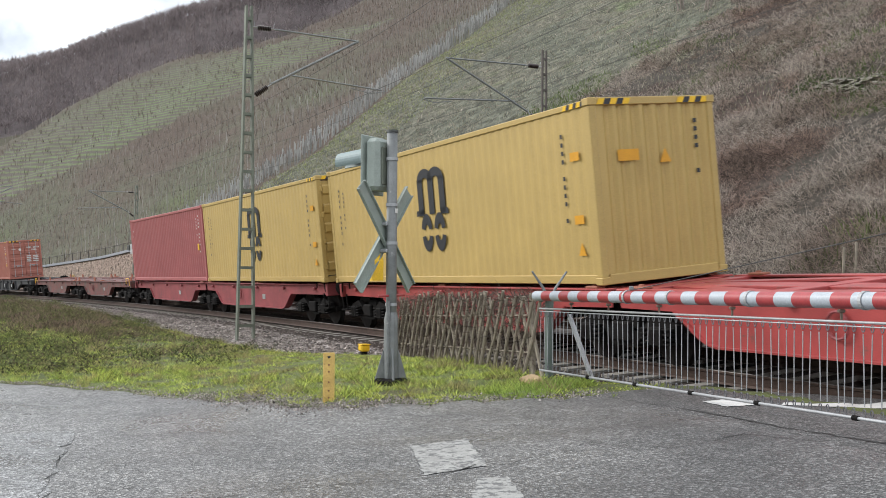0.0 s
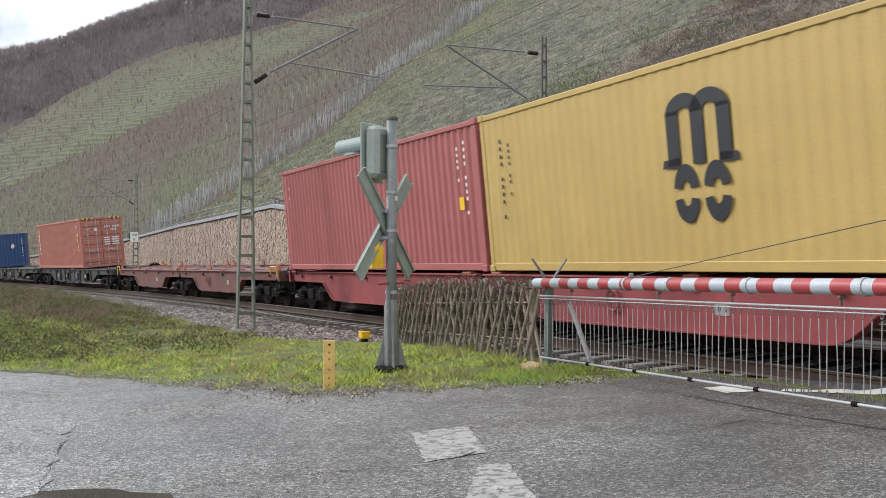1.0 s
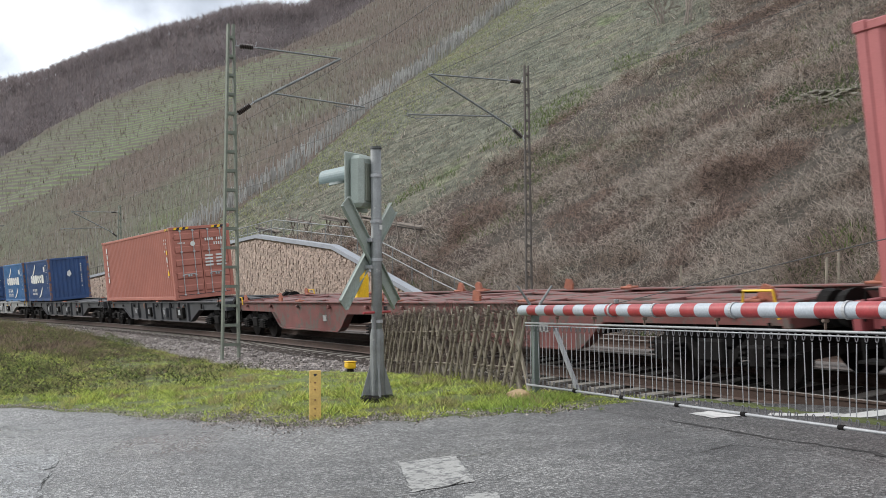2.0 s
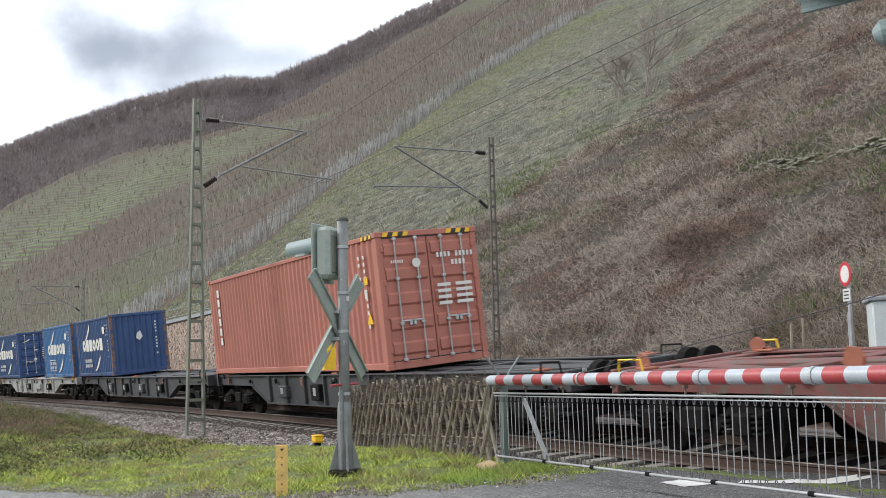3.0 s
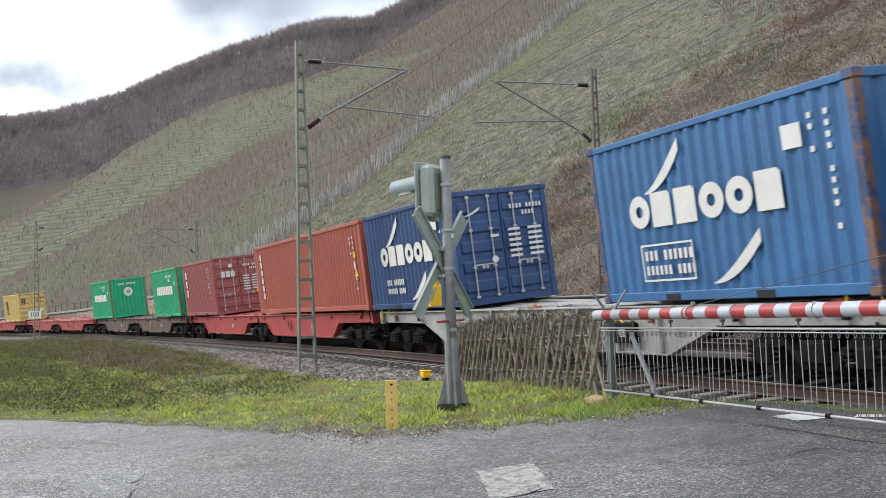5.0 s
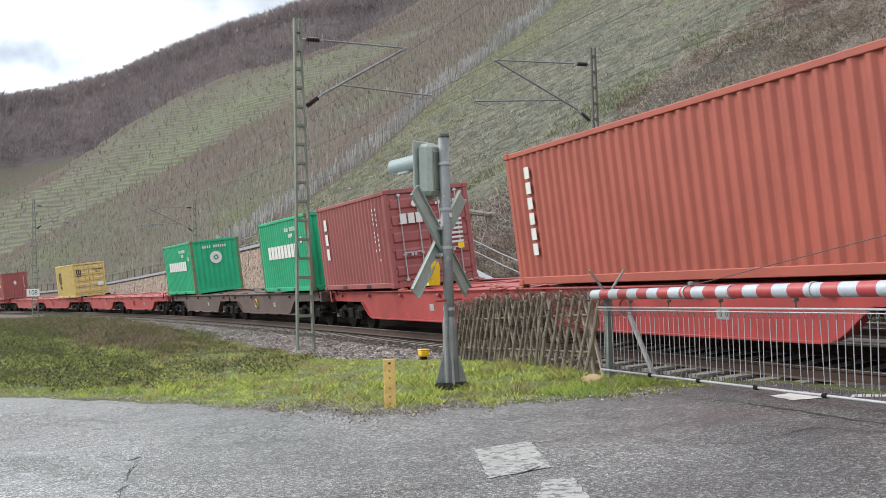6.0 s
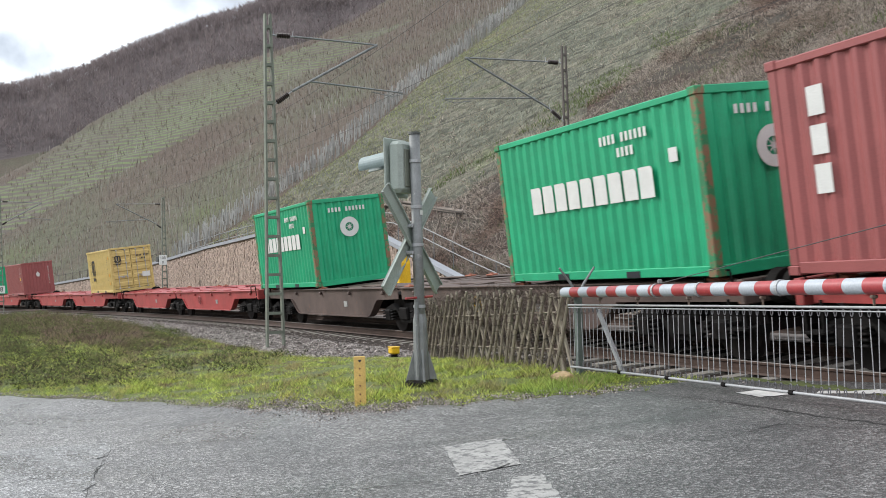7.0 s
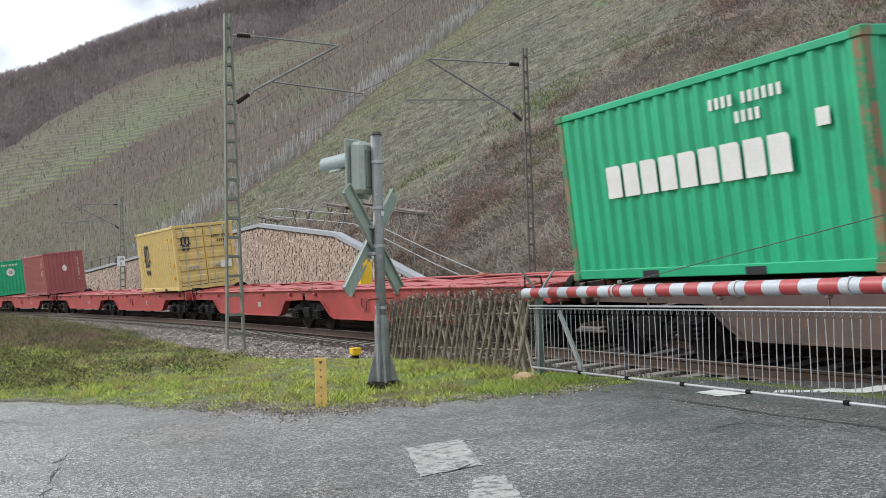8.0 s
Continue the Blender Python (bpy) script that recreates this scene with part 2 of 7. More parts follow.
M_SLOPEGRASS = foliage("grey_green_slope_grass", [(0.3, (0.17, 0.165, 0.12)), (0.48, (0.23, 0.23, 0.165)), (0.62, (0.3, 0.265, 0.2)), (0.74, (0.2, 0.25, 0.09))], 0.12, spread=0.7)
M_VINE = foliage("bare_vine_canes", [(0.3, (0.14, 0.105, 0.088)), (0.55, (0.18, 0.145, 0.12)), (0.7, (0.15, 0.145, 0.105))], 0.03, spread=0.6)
M_STAKE = foliage("weathered_vine_stakes", [(0.3, (0.2, 0.175, 0.155)), (0.7, (0.33, 0.31, 0.295))], 0.05, spread=0.5)
# paler and bluer than bare bark: distance haze is mixed into these colours
M_FOREST = foliage("bare_winter_wood", [(0.3, (0.17, 0.145, 0.148)), (0.6, (0.22, 0.185, 0.183)), (0.75, (0.15, 0.137, 0.14))], 0.02, spread=0.5)
M_FIR = foliage("dark_fir_needles", [(0.3, (0.032, 0.045, 0.036)), (0.7, (0.05, 0.065, 0.05))], 0.05, spread=0.4)


def asphalt(name, base, pale, wetness=0.0):
    m, n, l, p = nodes_of(name)
    pos = n.new("ShaderNodeNewGeometry").outputs["Position"]
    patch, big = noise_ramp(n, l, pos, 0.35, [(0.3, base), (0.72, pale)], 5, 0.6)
    # base colour pales towards -x, in place of the sky's sheen on that side
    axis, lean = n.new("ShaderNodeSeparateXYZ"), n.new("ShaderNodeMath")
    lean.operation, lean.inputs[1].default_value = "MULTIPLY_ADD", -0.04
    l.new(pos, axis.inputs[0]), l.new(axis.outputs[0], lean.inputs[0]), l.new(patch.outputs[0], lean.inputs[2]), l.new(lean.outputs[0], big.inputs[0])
    fine = n.new("ShaderNodeTexVoronoi")
    fine.inputs["Scale"].default_value = 62
    l.new(pos, fine.inputs["Vector"])
    fr = n.new("ShaderNodeValToRGB")
    for k, (at_, v) in enumerate([(0.0, 0.15), (0.4, 0.55), (0.65, 1.05), (0.85, 1.85), (1.0, 3.0)]):
        el = fr.color_ramp.elements[k] if k < 2 else fr.color_ramp.elements.new(at_)
        el.position, el.color = at_, (v, v, v * 0.98, 1)
    sep = n.new("ShaderNodeSeparateColor")
    l.new(fine.outputs["Color"], sep.inputs[0]), l.new(sep.outputs[0], fr.inputs[0])
    col = mix(n, l, big.outputs[0], fr.outputs[0], 0.85, "MULTIPLY")
    _, mid = noise_ramp(n, l, pos, 5.0, [(0.3, (0.7, 0.7, 0.7)), (0.7, (1.2, 1.2, 1.2))], 4, 0.7)
    col = mix(n, l, col, mid.outputs[0], 0.7, "MULTIPLY")
    l.new(col, p.inputs["Base Color"])
    _, rr = noise_ramp(n, l, pos, 0.28, [(0.36, (0.68, 0.68, 0.68)), (0.6, (0.68 - wetness,) * 3)], 5, 0.6, 0.6)
    l.new(rr.outputs[0], p.inputs["Roughness"])
    bump(n, l, p, fine.outputs[0], 1.0, 0.012)
    return m


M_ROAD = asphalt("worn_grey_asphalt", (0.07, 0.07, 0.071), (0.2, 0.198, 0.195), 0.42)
M_ROADPATCH = asphalt("pale_damp_asphalt", (0.14, 0.142, 0.145), (0.24, 0.242, 0.245), 0.5)
M_ROADDARK = asphalt("dark_crossing_asphalt", (0.075, 0.073, 0.073), (0.11, 0.107, 0.105), 0.15)


def ground_material():
    m, n, l, p = nodes_of("grass_and_soil")
    pos = n.new("ShaderNodeNewGeometry").outputs["Position"]
    _, a = noise_ramp(n, l, pos, 0.7, [(0.3, (0.075, 0.055, 0.035)), (0.42, (0.1, 0.11, 0.038)), (0.57, (0.13, 0.165, 0.042)), (0.7, (0.12, 0.105, 0.05))], 6, 0.65)
    f, fr = noise_ramp(n, l, pos, 45, [(0.34, (0.22, 0.22, 0.2)), (0.66, (1.25, 1.25, 1.25))], 5, 0.75)
    l.new(mix(n, l, a.outputs[0], fr.outputs[0], 0.8, "MULTIPLY"), p.inputs["Base Color"])
    p.inputs["Roughness"].default_value = 0.95
    bump(n, l, p, f.outputs[0], 0.6, 0.03)
    return m


def slope_material(name, stops, scale, grain, deep=0.25, clumps=0.0):
    m, n, l, p = nodes_of(name)
    pos = n.new("ShaderNodeNewGeometry").outputs["Position"]
    _, a = noise_ramp(n, l, pos, scale, stops, 6, 0.65, 0.4)
    f, fr = noise_ramp(n, l, pos, grain, [(0.3, (0.55, 0.55, 0.55)), (0.7, (1.25, 1.25, 1.25))], 5, 0.7)
    col = mix(n, l, a.outputs[0], fr.outputs[0], 0.8, "MULTIPLY")
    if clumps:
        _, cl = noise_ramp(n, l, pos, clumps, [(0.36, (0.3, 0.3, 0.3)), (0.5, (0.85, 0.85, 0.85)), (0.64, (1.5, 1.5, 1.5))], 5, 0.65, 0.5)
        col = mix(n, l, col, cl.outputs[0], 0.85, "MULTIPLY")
    l.new(col, p.inputs["Base Color"])
    p.inputs["Roughness"].default_value = 0.95
    p.inputs["Specular IOR Level"].default_value = 0.15
    bump(n, l, p, f.outputs[0], 0.8, deep)
    return m


M_GROUND = ground_material()
# litter browns, lowered further for the shade in gaps between clumps
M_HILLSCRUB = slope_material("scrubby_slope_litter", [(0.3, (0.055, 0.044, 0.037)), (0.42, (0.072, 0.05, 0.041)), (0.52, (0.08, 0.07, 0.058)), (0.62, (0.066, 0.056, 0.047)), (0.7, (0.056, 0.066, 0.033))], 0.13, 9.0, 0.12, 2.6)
M_HILLGRASS = slope_material("grassy_slope_turf", [(0.3, (0.11, 0.105, 0.08)), (0.46, (0.125, 0.13, 0.1)), (0.58, (0.15, 0.142, 0.11)), (0.68, (0.12, 0.145, 0.075)), (0.76, (0.17, 0.145, 0.11))], 0.08, 5.0, 0.2, 0.9)
M_HILLVINE = slope_material("vineyard_soil", [(0.3, (0.085, 0.064, 0.053)), (0.45, (0.1, 0.08, 0.065)), (0.6, (0.095, 0.095, 0.066)), (0.76, (0.1, 0.115, 0.055))], 0.022, 0.9)


def terrace_material():
    """Vineyard terraces: grass strips that follow the contour lines round the hill foot's centre."""
    m, n, l, p = nodes_of("green_banded_vineyard_soil")
    pos = n.new("ShaderNodeNewGeometry").outputs["Position"]
    flat, ln, sn = n.new("ShaderNodeVectorMath"), n.new("ShaderNodeVectorMath"), n.new("ShaderNodeMath")
    flat.operation, flat.inputs[1].default_value, flat.inputs[2].default_value = "MULTIPLY_ADD", (1, 1, 0), (403.2, 178.7, 0)
    ln.operation = "LENGTH"
    l.new(pos, flat.inputs[0]), l.new(flat.outputs[0], ln.inputs[0])
    wob, _ = noise_ramp(n, l, pos, 0.08, [(0, (0, 0, 0)), (1, (1, 1, 1))], 3)
    ad, ml = n.new("ShaderNodeMath"), n.new("ShaderNodeMath")
    ad.operation, ad.inputs[1].default_value = "MULTIPLY_ADD", 1.2
    l.new(wob.outputs[0], ad.inputs[0]), l.new(ln.outputs["Value"], ad.inputs[2])
    ml.operation, ml.inputs[1].default_value = "MULTIPLY", 2 * math.pi / 2.0
    sn.operation = "SINE"
    l.new(ad.outputs[0], ml.inputs[0]), l.new(ml.outputs[0], sn.inputs[0])
    _, patch = noise_ramp(n, l, pos, 0.025, [(0.35, (0.088, 0.096, 0.046)), (0.6, (0.095, 0.138, 0.042))], 4)
    ramp2 = n.new("ShaderNodeValToRGB")
    ramp2.color_ramp.elements[0].position, ramp2.color_ramp.elements[1].position = 0.1, 0.4
    l.new(sn.outputs[0], ramp2.inputs[0])
    f, fr = noise_ramp(n, l, pos, 0.9, [(0.3, (0.6, 0.6, 0.6)), (0.7, (1.2, 1.2, 1.2))], 5, 0.7)
    col = mix(n, l, (0.065, 0.05, 0.042), patch.outputs[0], ramp2.outputs[0])
    l.new(mix(n, l, col, fr.outputs[0], 0.7, "MULTIPLY"), p.inputs["Base Color"])
    p.inputs["Roughness"].default_value = 0.95
    return m


M_HILLTERRACE = terrace_material()
# ridge floor with the same distance haze tinted into its browns
M_HILLWOOD = slope_material("wooded_ridge_floor", [(0.3, (0.085, 0.072, 0.074)), (0.7, (0.115, 0.096, 0.095))], 0.02, 0.12, 2.0)
M_BALLAST = slope_material("grey_brown_ballast", [(0.35, (0.12, 0.104, 0.095)), (0.65, (0.18, 0.157, 0.145))], 1.2, 22, 0.05)
# brake-dust brown, with the train's shade put into the colour as well
M_BALLASTDARK = slope_material("dusted_shade_bed", [(0.35, (0.04, 0.032, 0.028)), (0.65, (0.065, 0.052, 0.045))], 1.2, 22, 0.05)
M_BSTONE = foliage("ballast_stones", [(0.3, (0.2, 0.175, 0.16)), (0.7, (0.35, 0.315, 0.295))], 2.0, spread=0.8, glow_through=0.0)
M_BSTONEDARK = foliage("dusted_shade_ballast", [(0.3, (0.06, 0.045, 0.038)), (0.7, (0.11, 0.085, 0.072))], 2.0, spread=0.8, glow_through=0.0)



# ---- mesh tools ----
class Shape:
    """Collects faces for one mesh."""

    def __init__(self):
        self.v, self.f, self.starts = [], [], []

    def box(self, c, size, m=None, bevel=0.0):
        hx, hy, hz = (s / 2 for s in size)
        n = len(self.v)
        if bevel <= 0:
            pts = [(x, y, z) for x in (-hx, hx) for y in (-hy, hy) for z in (-hz, hz)]
            faces = [(0, 1, 3, 2), (4, 6, 7, 5), (0, 4, 5, 1), (2, 3, 7, 6), (0, 2, 6, 4), (1, 5, 7, 3)]
        else:
            b = min(bevel, hx * 0.9, hy * 0.9, hz * 0.9)
            pts, at = [], {}
            for sx in (-1, 1):
                for sy in (-1, 1):
                    for sz in (-1, 1):
                        for k in range(3):
                            at[sx, sy, sz, k] = len(pts)
                            pts.append((sx * (hx if k == 0 else hx - b), sy * (hy if k == 1 else hy - b), sz * (hz if k == 2 else hz - b)))
            faces = []
            ring = ((-1, -1), (1, -1), (1, 1), (-1, 1))
            for s in (-1, 1):
                faces.append([at[s, a, c2, 0] for a, c2 in ring])
                faces.append([at[a, s, c2, 1] for a, c2 in ring])
                faces.append([at[a, c2, s, 2] for a, c2 in ring])
            for a in (-1, 1):
                for d in (-1, 1):
                    faces.append([at[a, d, -1, 0], at[a, d, 1, 0], at[a, d, 1, 1], at[a, d, -1, 1]])
                    faces.append([at[a, -1, d, 0], at[a, 1, d, 0], at[a, 1, d, 2], at[a, -1, d, 2]])
                    faces.append([at[-1, a, d, 1], at[1, a, d, 1], at[1, a, d, 2], at[-1, a, d, 2]])
                    for e in (-1, 1):
                        faces.append([at[a, d, e, 0], at[a, d, e, 1], at[a, d, e, 2]])
        c = Vector(c)
        for p in pts:
            q = Vector(p)
            self.v.append(tuple((m @ q if m else q) + c))
        self.f += [[n + i for i in fc] for fc in faces]
        return self

    def beam(self, a, b, w, h=None, bevel=0.0, up=(0, 0, 1)):
        a, b = Vector(a), Vector(b)
        d = b - a
        x = d.normalized()
        y = Vector(up).cross(x)
        if y.length < 1e-4:
            y = Vector((0, 1, 0)).cross(x)
        y.normalize()
        m = Matrix((x, y, x.cross(y))).transposed()
        return self.box((a + b) / 2, (d.length, w, h or w), m, bevel)

    def tube(self, pts, r, n=8, cap=True):
        pts = [Vector(p) for p in pts]
        rs = r if isinstance(r, (list, tuple)) else [r] * len(pts)
        base = len(self.v)
        ref = Vector((0, 0, 1))
        d0 = (pts[-1] - pts[0]).normalized()
        if abs(d0.z) > 0.9:
            ref = Vector((1, 0, 0))
        for i, p in enumerate(pts):
            d = (pts[min(i + 1, len(pts) - 1)] - pts[max(i - 1, 0)]).normalized()
            u = ref.cross(d)
            u = u.normalized() if u.length > 1e-4 else Vector((0, 1, 0))
            w = d.cross(u)
            for k in range(n):
                a = 2 * math.pi * k / n
                self.v.append(tuple(p + (u * math.cos(a) + w * math.sin(a)) * rs[i]))
        for i in range(len(pts) - 1):
            for k in range(n):
                k2 = (k + 1) % n
                self.f.append([base + i * n + k, base + i * n + k2, base + (i + 1) * n + k2, base + (i + 1) * n + k])
        if cap:
            self.f.append([base + k for k in range(n)])
            self.f.append([base + (len(pts) - 1) * n + k for k in range(n)])
        return self

    def plate(self, outline, m, thick):
        """A flat plate: outline in x, y, thick along z, placed by m."""
        n, k = len(self.v), len(outline)
        for z in (-thick / 2, thick / 2):
            self.v += [tuple(m @ Vector((x, y, z))) for x, y in outline]
        self.f += [[n + i for i in range(k)], [n + k + i for i in range(k)][::-1]]
        self.f += [[n + i, n + (i + 1) % k, n + k + (i + 1) % k, n + k + i] for i in range(k)]
        return self

    def sweep(self, rings, closed=True, ends=True):
        n, k = len(self.v), len(rings[0])
        for r in rings:
            self.v += [tuple(p) for p in r]
        for i in range(len(rings) - 1):
            for j in range(k if closed else k - 1):
                j2 = (j + 1) % k
                self.f.append([n + i * k + j, n + i * k + j2, n + (i + 1) * k + j2, n + (i + 1) * k + j])
        if closed and ends:
            self.f += [[n + j for j in range(k)], [n + (len(rings) - 1) * k + j for j in range(k)]]
        return self

    def mesh(self, name, material, smooth=False):
        me = bpy.data.meshes.new(name)
        me.from_pydata(self.v, [], self.f)
        me.materials.append(material)
        if smooth:
            me.shade_smooth()
        bm = bmesh.new()
        bm.from_mesh(me)
        bmesh.ops.recalc_face_normals(bm, faces=bm.faces)
        bm.to_mesh(me)
        bm.free()
        return me


def part(name, shape, material, parent=None, label="", smooth=False):
    ob = new(name, shape.mesh(name, material, smooth) if isinstance(shape, Shape) else shape)
    if parent:
        ob.parent = parent
    if label:
        tagged(ob, label)
    return ob


def thing(name, label, category, group="", kind="", m=None):
    ob = new(name)
    ob.empty_display_size = 0.2
    if m is not None:
        ob.matrix_basis = m
    return tagged(ob, label, category, group, kind)


def triangles(name, tri, material, kind="stuff", label="", category="", quads=False):
    """One mesh from an array of loose triangles (N, 3, 3) or quads (N, 4, 3)."""
    k = 4 if quads else 3
    me = bpy.data.meshes.new(name)
    n = len(tri)
    me.vertices.add(n * k), me.loops.add(n * k), me.polygons.add(n)
    me.vertices.foreach_set("co", np.asarray(tri, dtype=np.float32).reshape(-1))
    me.loops.foreach_set("vertex_index", np.arange(n * k, dtype=np.int32))
    me.polygons.foreach_set("loop_start", np.arange(0, n * k, k, dtype=np.int32))
    me.update(calc_edges=True)
    me.materials.append(material)
    return tagged(new(name, me), label, category, "", kind)


# ---- plan: the curved railway gives the place its lines ----
CANT = radians(5.8)
BEND, HEAD, TX, TY = 390.0, radians(-65.5), -352.2, -146.7     # the track's curve
TURN, FOOT_HEAD, CX, CY = 451.34, radians(-64.5), -403.2, -178.7   # the hill foot's curve
RAIL_Z = 0.47
SPEED = 21.59


def plan(s, q):
    """x, y of the point s metres along the near track and q metres beyond its centre line."""
    h = HEAD - s / BEND
    return TX - (BEND + 1.34 + q) * math.sin(h), TY + (BEND + 1.34 + q) * math.cos(h)


def foot(s, q):
    """x, y of a point by the hill foot's curve."""
    h = FOOT_HEAD - s / 450.0
    return CX - (TURN + q) * math.sin(h), CY + (TURN + q) * math.cos(h)


def along(x, y):
    """s, q of a point by the hill foot's curve (arrays too)."""
    dx, dy = x - CX, y - CY
    return (FOOT_HEAD - np.arctan2(-dx, dy)) * 450.0, np.hypot(dx, dy) - TURN


def on_track(s, z=0.0):
    """The canted frame of the near track: x the way of the train, y away from the road."""
    x, y = plan(s, 0)
    return pose(x, y, RAIL_Z, 0, 0, math.degrees(HEAD - s / BEND)) @ pose(0, 0, 0, math.degrees(CANT)) @ pose(0, 0, z)


def smooth(v, a, b):
    t = np.clip((v - a) / (b - a), 0, 1)
    return t * t * (3 - 2 * t)


def lattice(i, j, seed):
    """A fixed random value from -1 to 1 for each lattice point."""
    v = np.sin(i * 127.1 + j * 311.7 + seed * 74.7) * 43758.5453
    return (v - np.floor(v)) * 2 - 1


def lumps(x, y, size, seed=0.0):
    """Uneven rises and hollows about three times size across, in two octaves."""
    total = 0.0
    for cell, gain, k in ((3.0 * size, 1.0, seed), (1.3 * size, 0.5, seed + 5.3)):
        u, v = np.asarray(x, float) / cell + 17.3 * k, np.asarray(y, float) / cell - 9.1 * k
        i, j = np.floor(u), np.floor(v)
        a, b = u - i, v - j
        a, b = a * a * (3 - 2 * a), b * b * (3 - 2 * b)
        low = lattice(i, j, k) * (1 - a) + lattice(i + 1, j, k) * a
        high = lattice(i, j + 1, k) * (1 - a) + lattice(i + 1, j + 1, k) * a
        total = total + gain * (low * (1 - b) + high * b)
    return total * 0.85


# the vineyard's upper edge and the wooded ridge behind it, by bearing
CREST_AZ = [-60, -25.8, -23.6, -20.3, -17.4, -14.0, -11.3, -8.8, -6.1, -3.6, -1.4, 0.8, 3.1, 5.3, 12, 40]
CREST_R = [270, 272, 273, 294, 308, 304, 287, 278, 284, 300, 310, 338, 366, 389, 420, 440]
WOOD_AZ = [-60, -26, -23.7, -21.1, -19.6, -18.3, -16.6, -14.8, -12.7, -11.3, -9.4, -7.1, -4.9, -2.1, 0.8, 2.6, 6, 12, 40]
WOOD_EL = [9.0, 9.8, 10.4, 11.3, 12.1, 12.8, 13.6, 14.4, 15.0, 15.5, 15.9, 15.9, 16.8, 18.0, 19.4, 20.1, 21.0, 22.0, 22.4]
RISE = 0.58


def height(x, y):
    """Height of the ground; numpy arrays or numbers."""
    x, y = np.asarray(x, float), np.asarray(y, float)
    s, q = along(x, y)
    r, az = np.hypot(x, y), np.degrees(np.arctan2(x, y))
    hump = 0.34 * smooth(q, -9.5, -3.6) * smooth(s, -13, -1)
    z = hump + 0.03 * lumps(x, y, 1.7) * smooth(q, -9, -6) * smooth(-q, 2.6, 4)
    bank = 0.22 * np.exp(-((q + 6.0) / 1.6) ** 2) * smooth(-s, 12, 24)     # low grassy bank beside the road
    z = z + bank - 0.5 * smooth(-s, 40, 90)
    lip = -4.3 + 1.0 * smooth(s, -9, -5) + 1.3 * smooth(s, 1.0, 3.0)
    bed = smooth(q, lip, lip + 0.6) * smooth(-q, -8, -7) * (1 - smooth(s, 5.0, 6.5))
    z = z * (1 - bed) + bed * (-0.35)
    w = smooth(az, -75, -45) * (1 - smooth(az, 65, 110))
    crest = np.interp(az, CREST_AZ, CREST_R)
    up = np.maximum(q - 9.5, 0)
    slope = RISE * up + 0.6 * lumps(x, y, 8) * smooth(up, 4, 25) + 0.3 * lumps(x, y, 2.6, 2) * smooth(up, 1, 8) + 0.12 * lumps(x, y, 0.9, 5) * smooth(up, 1, 8)
    over = np.maximum(r - crest, 0)
    hill = slope - 0.95 * over
    wood = np.tan(np.radians(np.interp(az, WOOD_AZ, WOOD_EL))) * np.minimum(r, 760) * smooth(r, 330, 740) + 6 * lumps(x, y, 55) * smooth(r, 420, 700) - 0.1 * np.maximum(r - 800, 0)
    far = smooth(q, 40, 90)
    return z + w * np.where(far > 0, np.maximum(np.maximum(hill, 0), wood * far), np.maximum(hill, 0))


def vineyard_edge(q):
    return np.interp(q, [10, 38, 49, 68, 94, 125, 154, 240], [-92, -96, -101, -111.5, -120.5, -125, -128.5, -136])


def scrub_edge(q):
    """The slope is turf to one side of this line and scrub to the other."""
    return np.interp(q, [20, 32, 41, 52, 78, 100], [-46, -48, -54, -51, -63, -60])


def terraced(s, q):
    return (q > 26) & (q < 121) & (s < -187 + 0.22 * (q - 29))


def build_ground():
    azs = np.radians(np.concatenate([np.arange(-180, -36, 6), np.arange(-36, 36.01, 0.36), np.arange(40, 180.1, 5.8)[:-1]]))
    rad = np.concatenate([np.arange(0.8, 40, 0.4), np.geomspace(40, 420, 170), np.geomspace(428, 900, 46), [1100, 1500, 2200, 3200, 4500]])
    a, r = np.meshgrid(azs, rad)
    x, y = r * np.sin(a), r * np.cos(a)
    z = height(x, y)
    nr, na = x.shape
    me = bpy.data.meshes.new("ground")
    verts = np.stack([x, y, z], -1).reshape(-1, 3)
    i, j = np.meshgrid(np.arange(nr - 1), np.arange(na), indexing="ij")
    j2 = (j + 1) % na
    quads = np.stack([i * na + j, i * na + j2, (i + 1) * na + j2, (i + 1) * na + j], -1).reshape(-1, 4)
    verts = np.concatenate([verts, [[0.0, 0.0, 0.0]]])
    fan = [[k, (k + 1) % na, nr * na] for k in range(na)]
    me.from_pydata(verts.tolist(), [], quads.tolist() + fan)
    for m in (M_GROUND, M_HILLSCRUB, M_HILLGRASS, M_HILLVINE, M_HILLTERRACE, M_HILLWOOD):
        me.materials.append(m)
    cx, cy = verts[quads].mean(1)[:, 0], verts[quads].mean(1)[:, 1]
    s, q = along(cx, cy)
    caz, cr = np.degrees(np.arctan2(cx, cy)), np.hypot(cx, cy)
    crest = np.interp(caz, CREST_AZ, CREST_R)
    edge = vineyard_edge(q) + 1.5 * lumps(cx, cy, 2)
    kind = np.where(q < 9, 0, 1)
    # pale grass up to a slanting line, scrub below and beside it
    kind = np.where((q > 22) & (s < scrub_edge(q) + 3 * lumps(cx, cy, 2)), 2, kind)
    kind = np.where((q > 9) & (s < edge), 3, kind)
    kind = np.where(terraced(s, q) & (cr < crest - 10), 4, kind)
    kind = np.where(cr > crest + 3, np.where((caz < -19.4) & (cr < 598), 3, 5), kind)
    kind = np.where((q < 9) | (abs(caz) > 80), 0, kind)
    me.polygons.foreach_set("material_index", np.concatenate([kind, np.zeros(na)]).astype(np.int32))
    me.shade_smooth()
    tagged(new("ground", me), "grassy verge rising to a steep winter vineyard hillside", "ground", kind="structure")


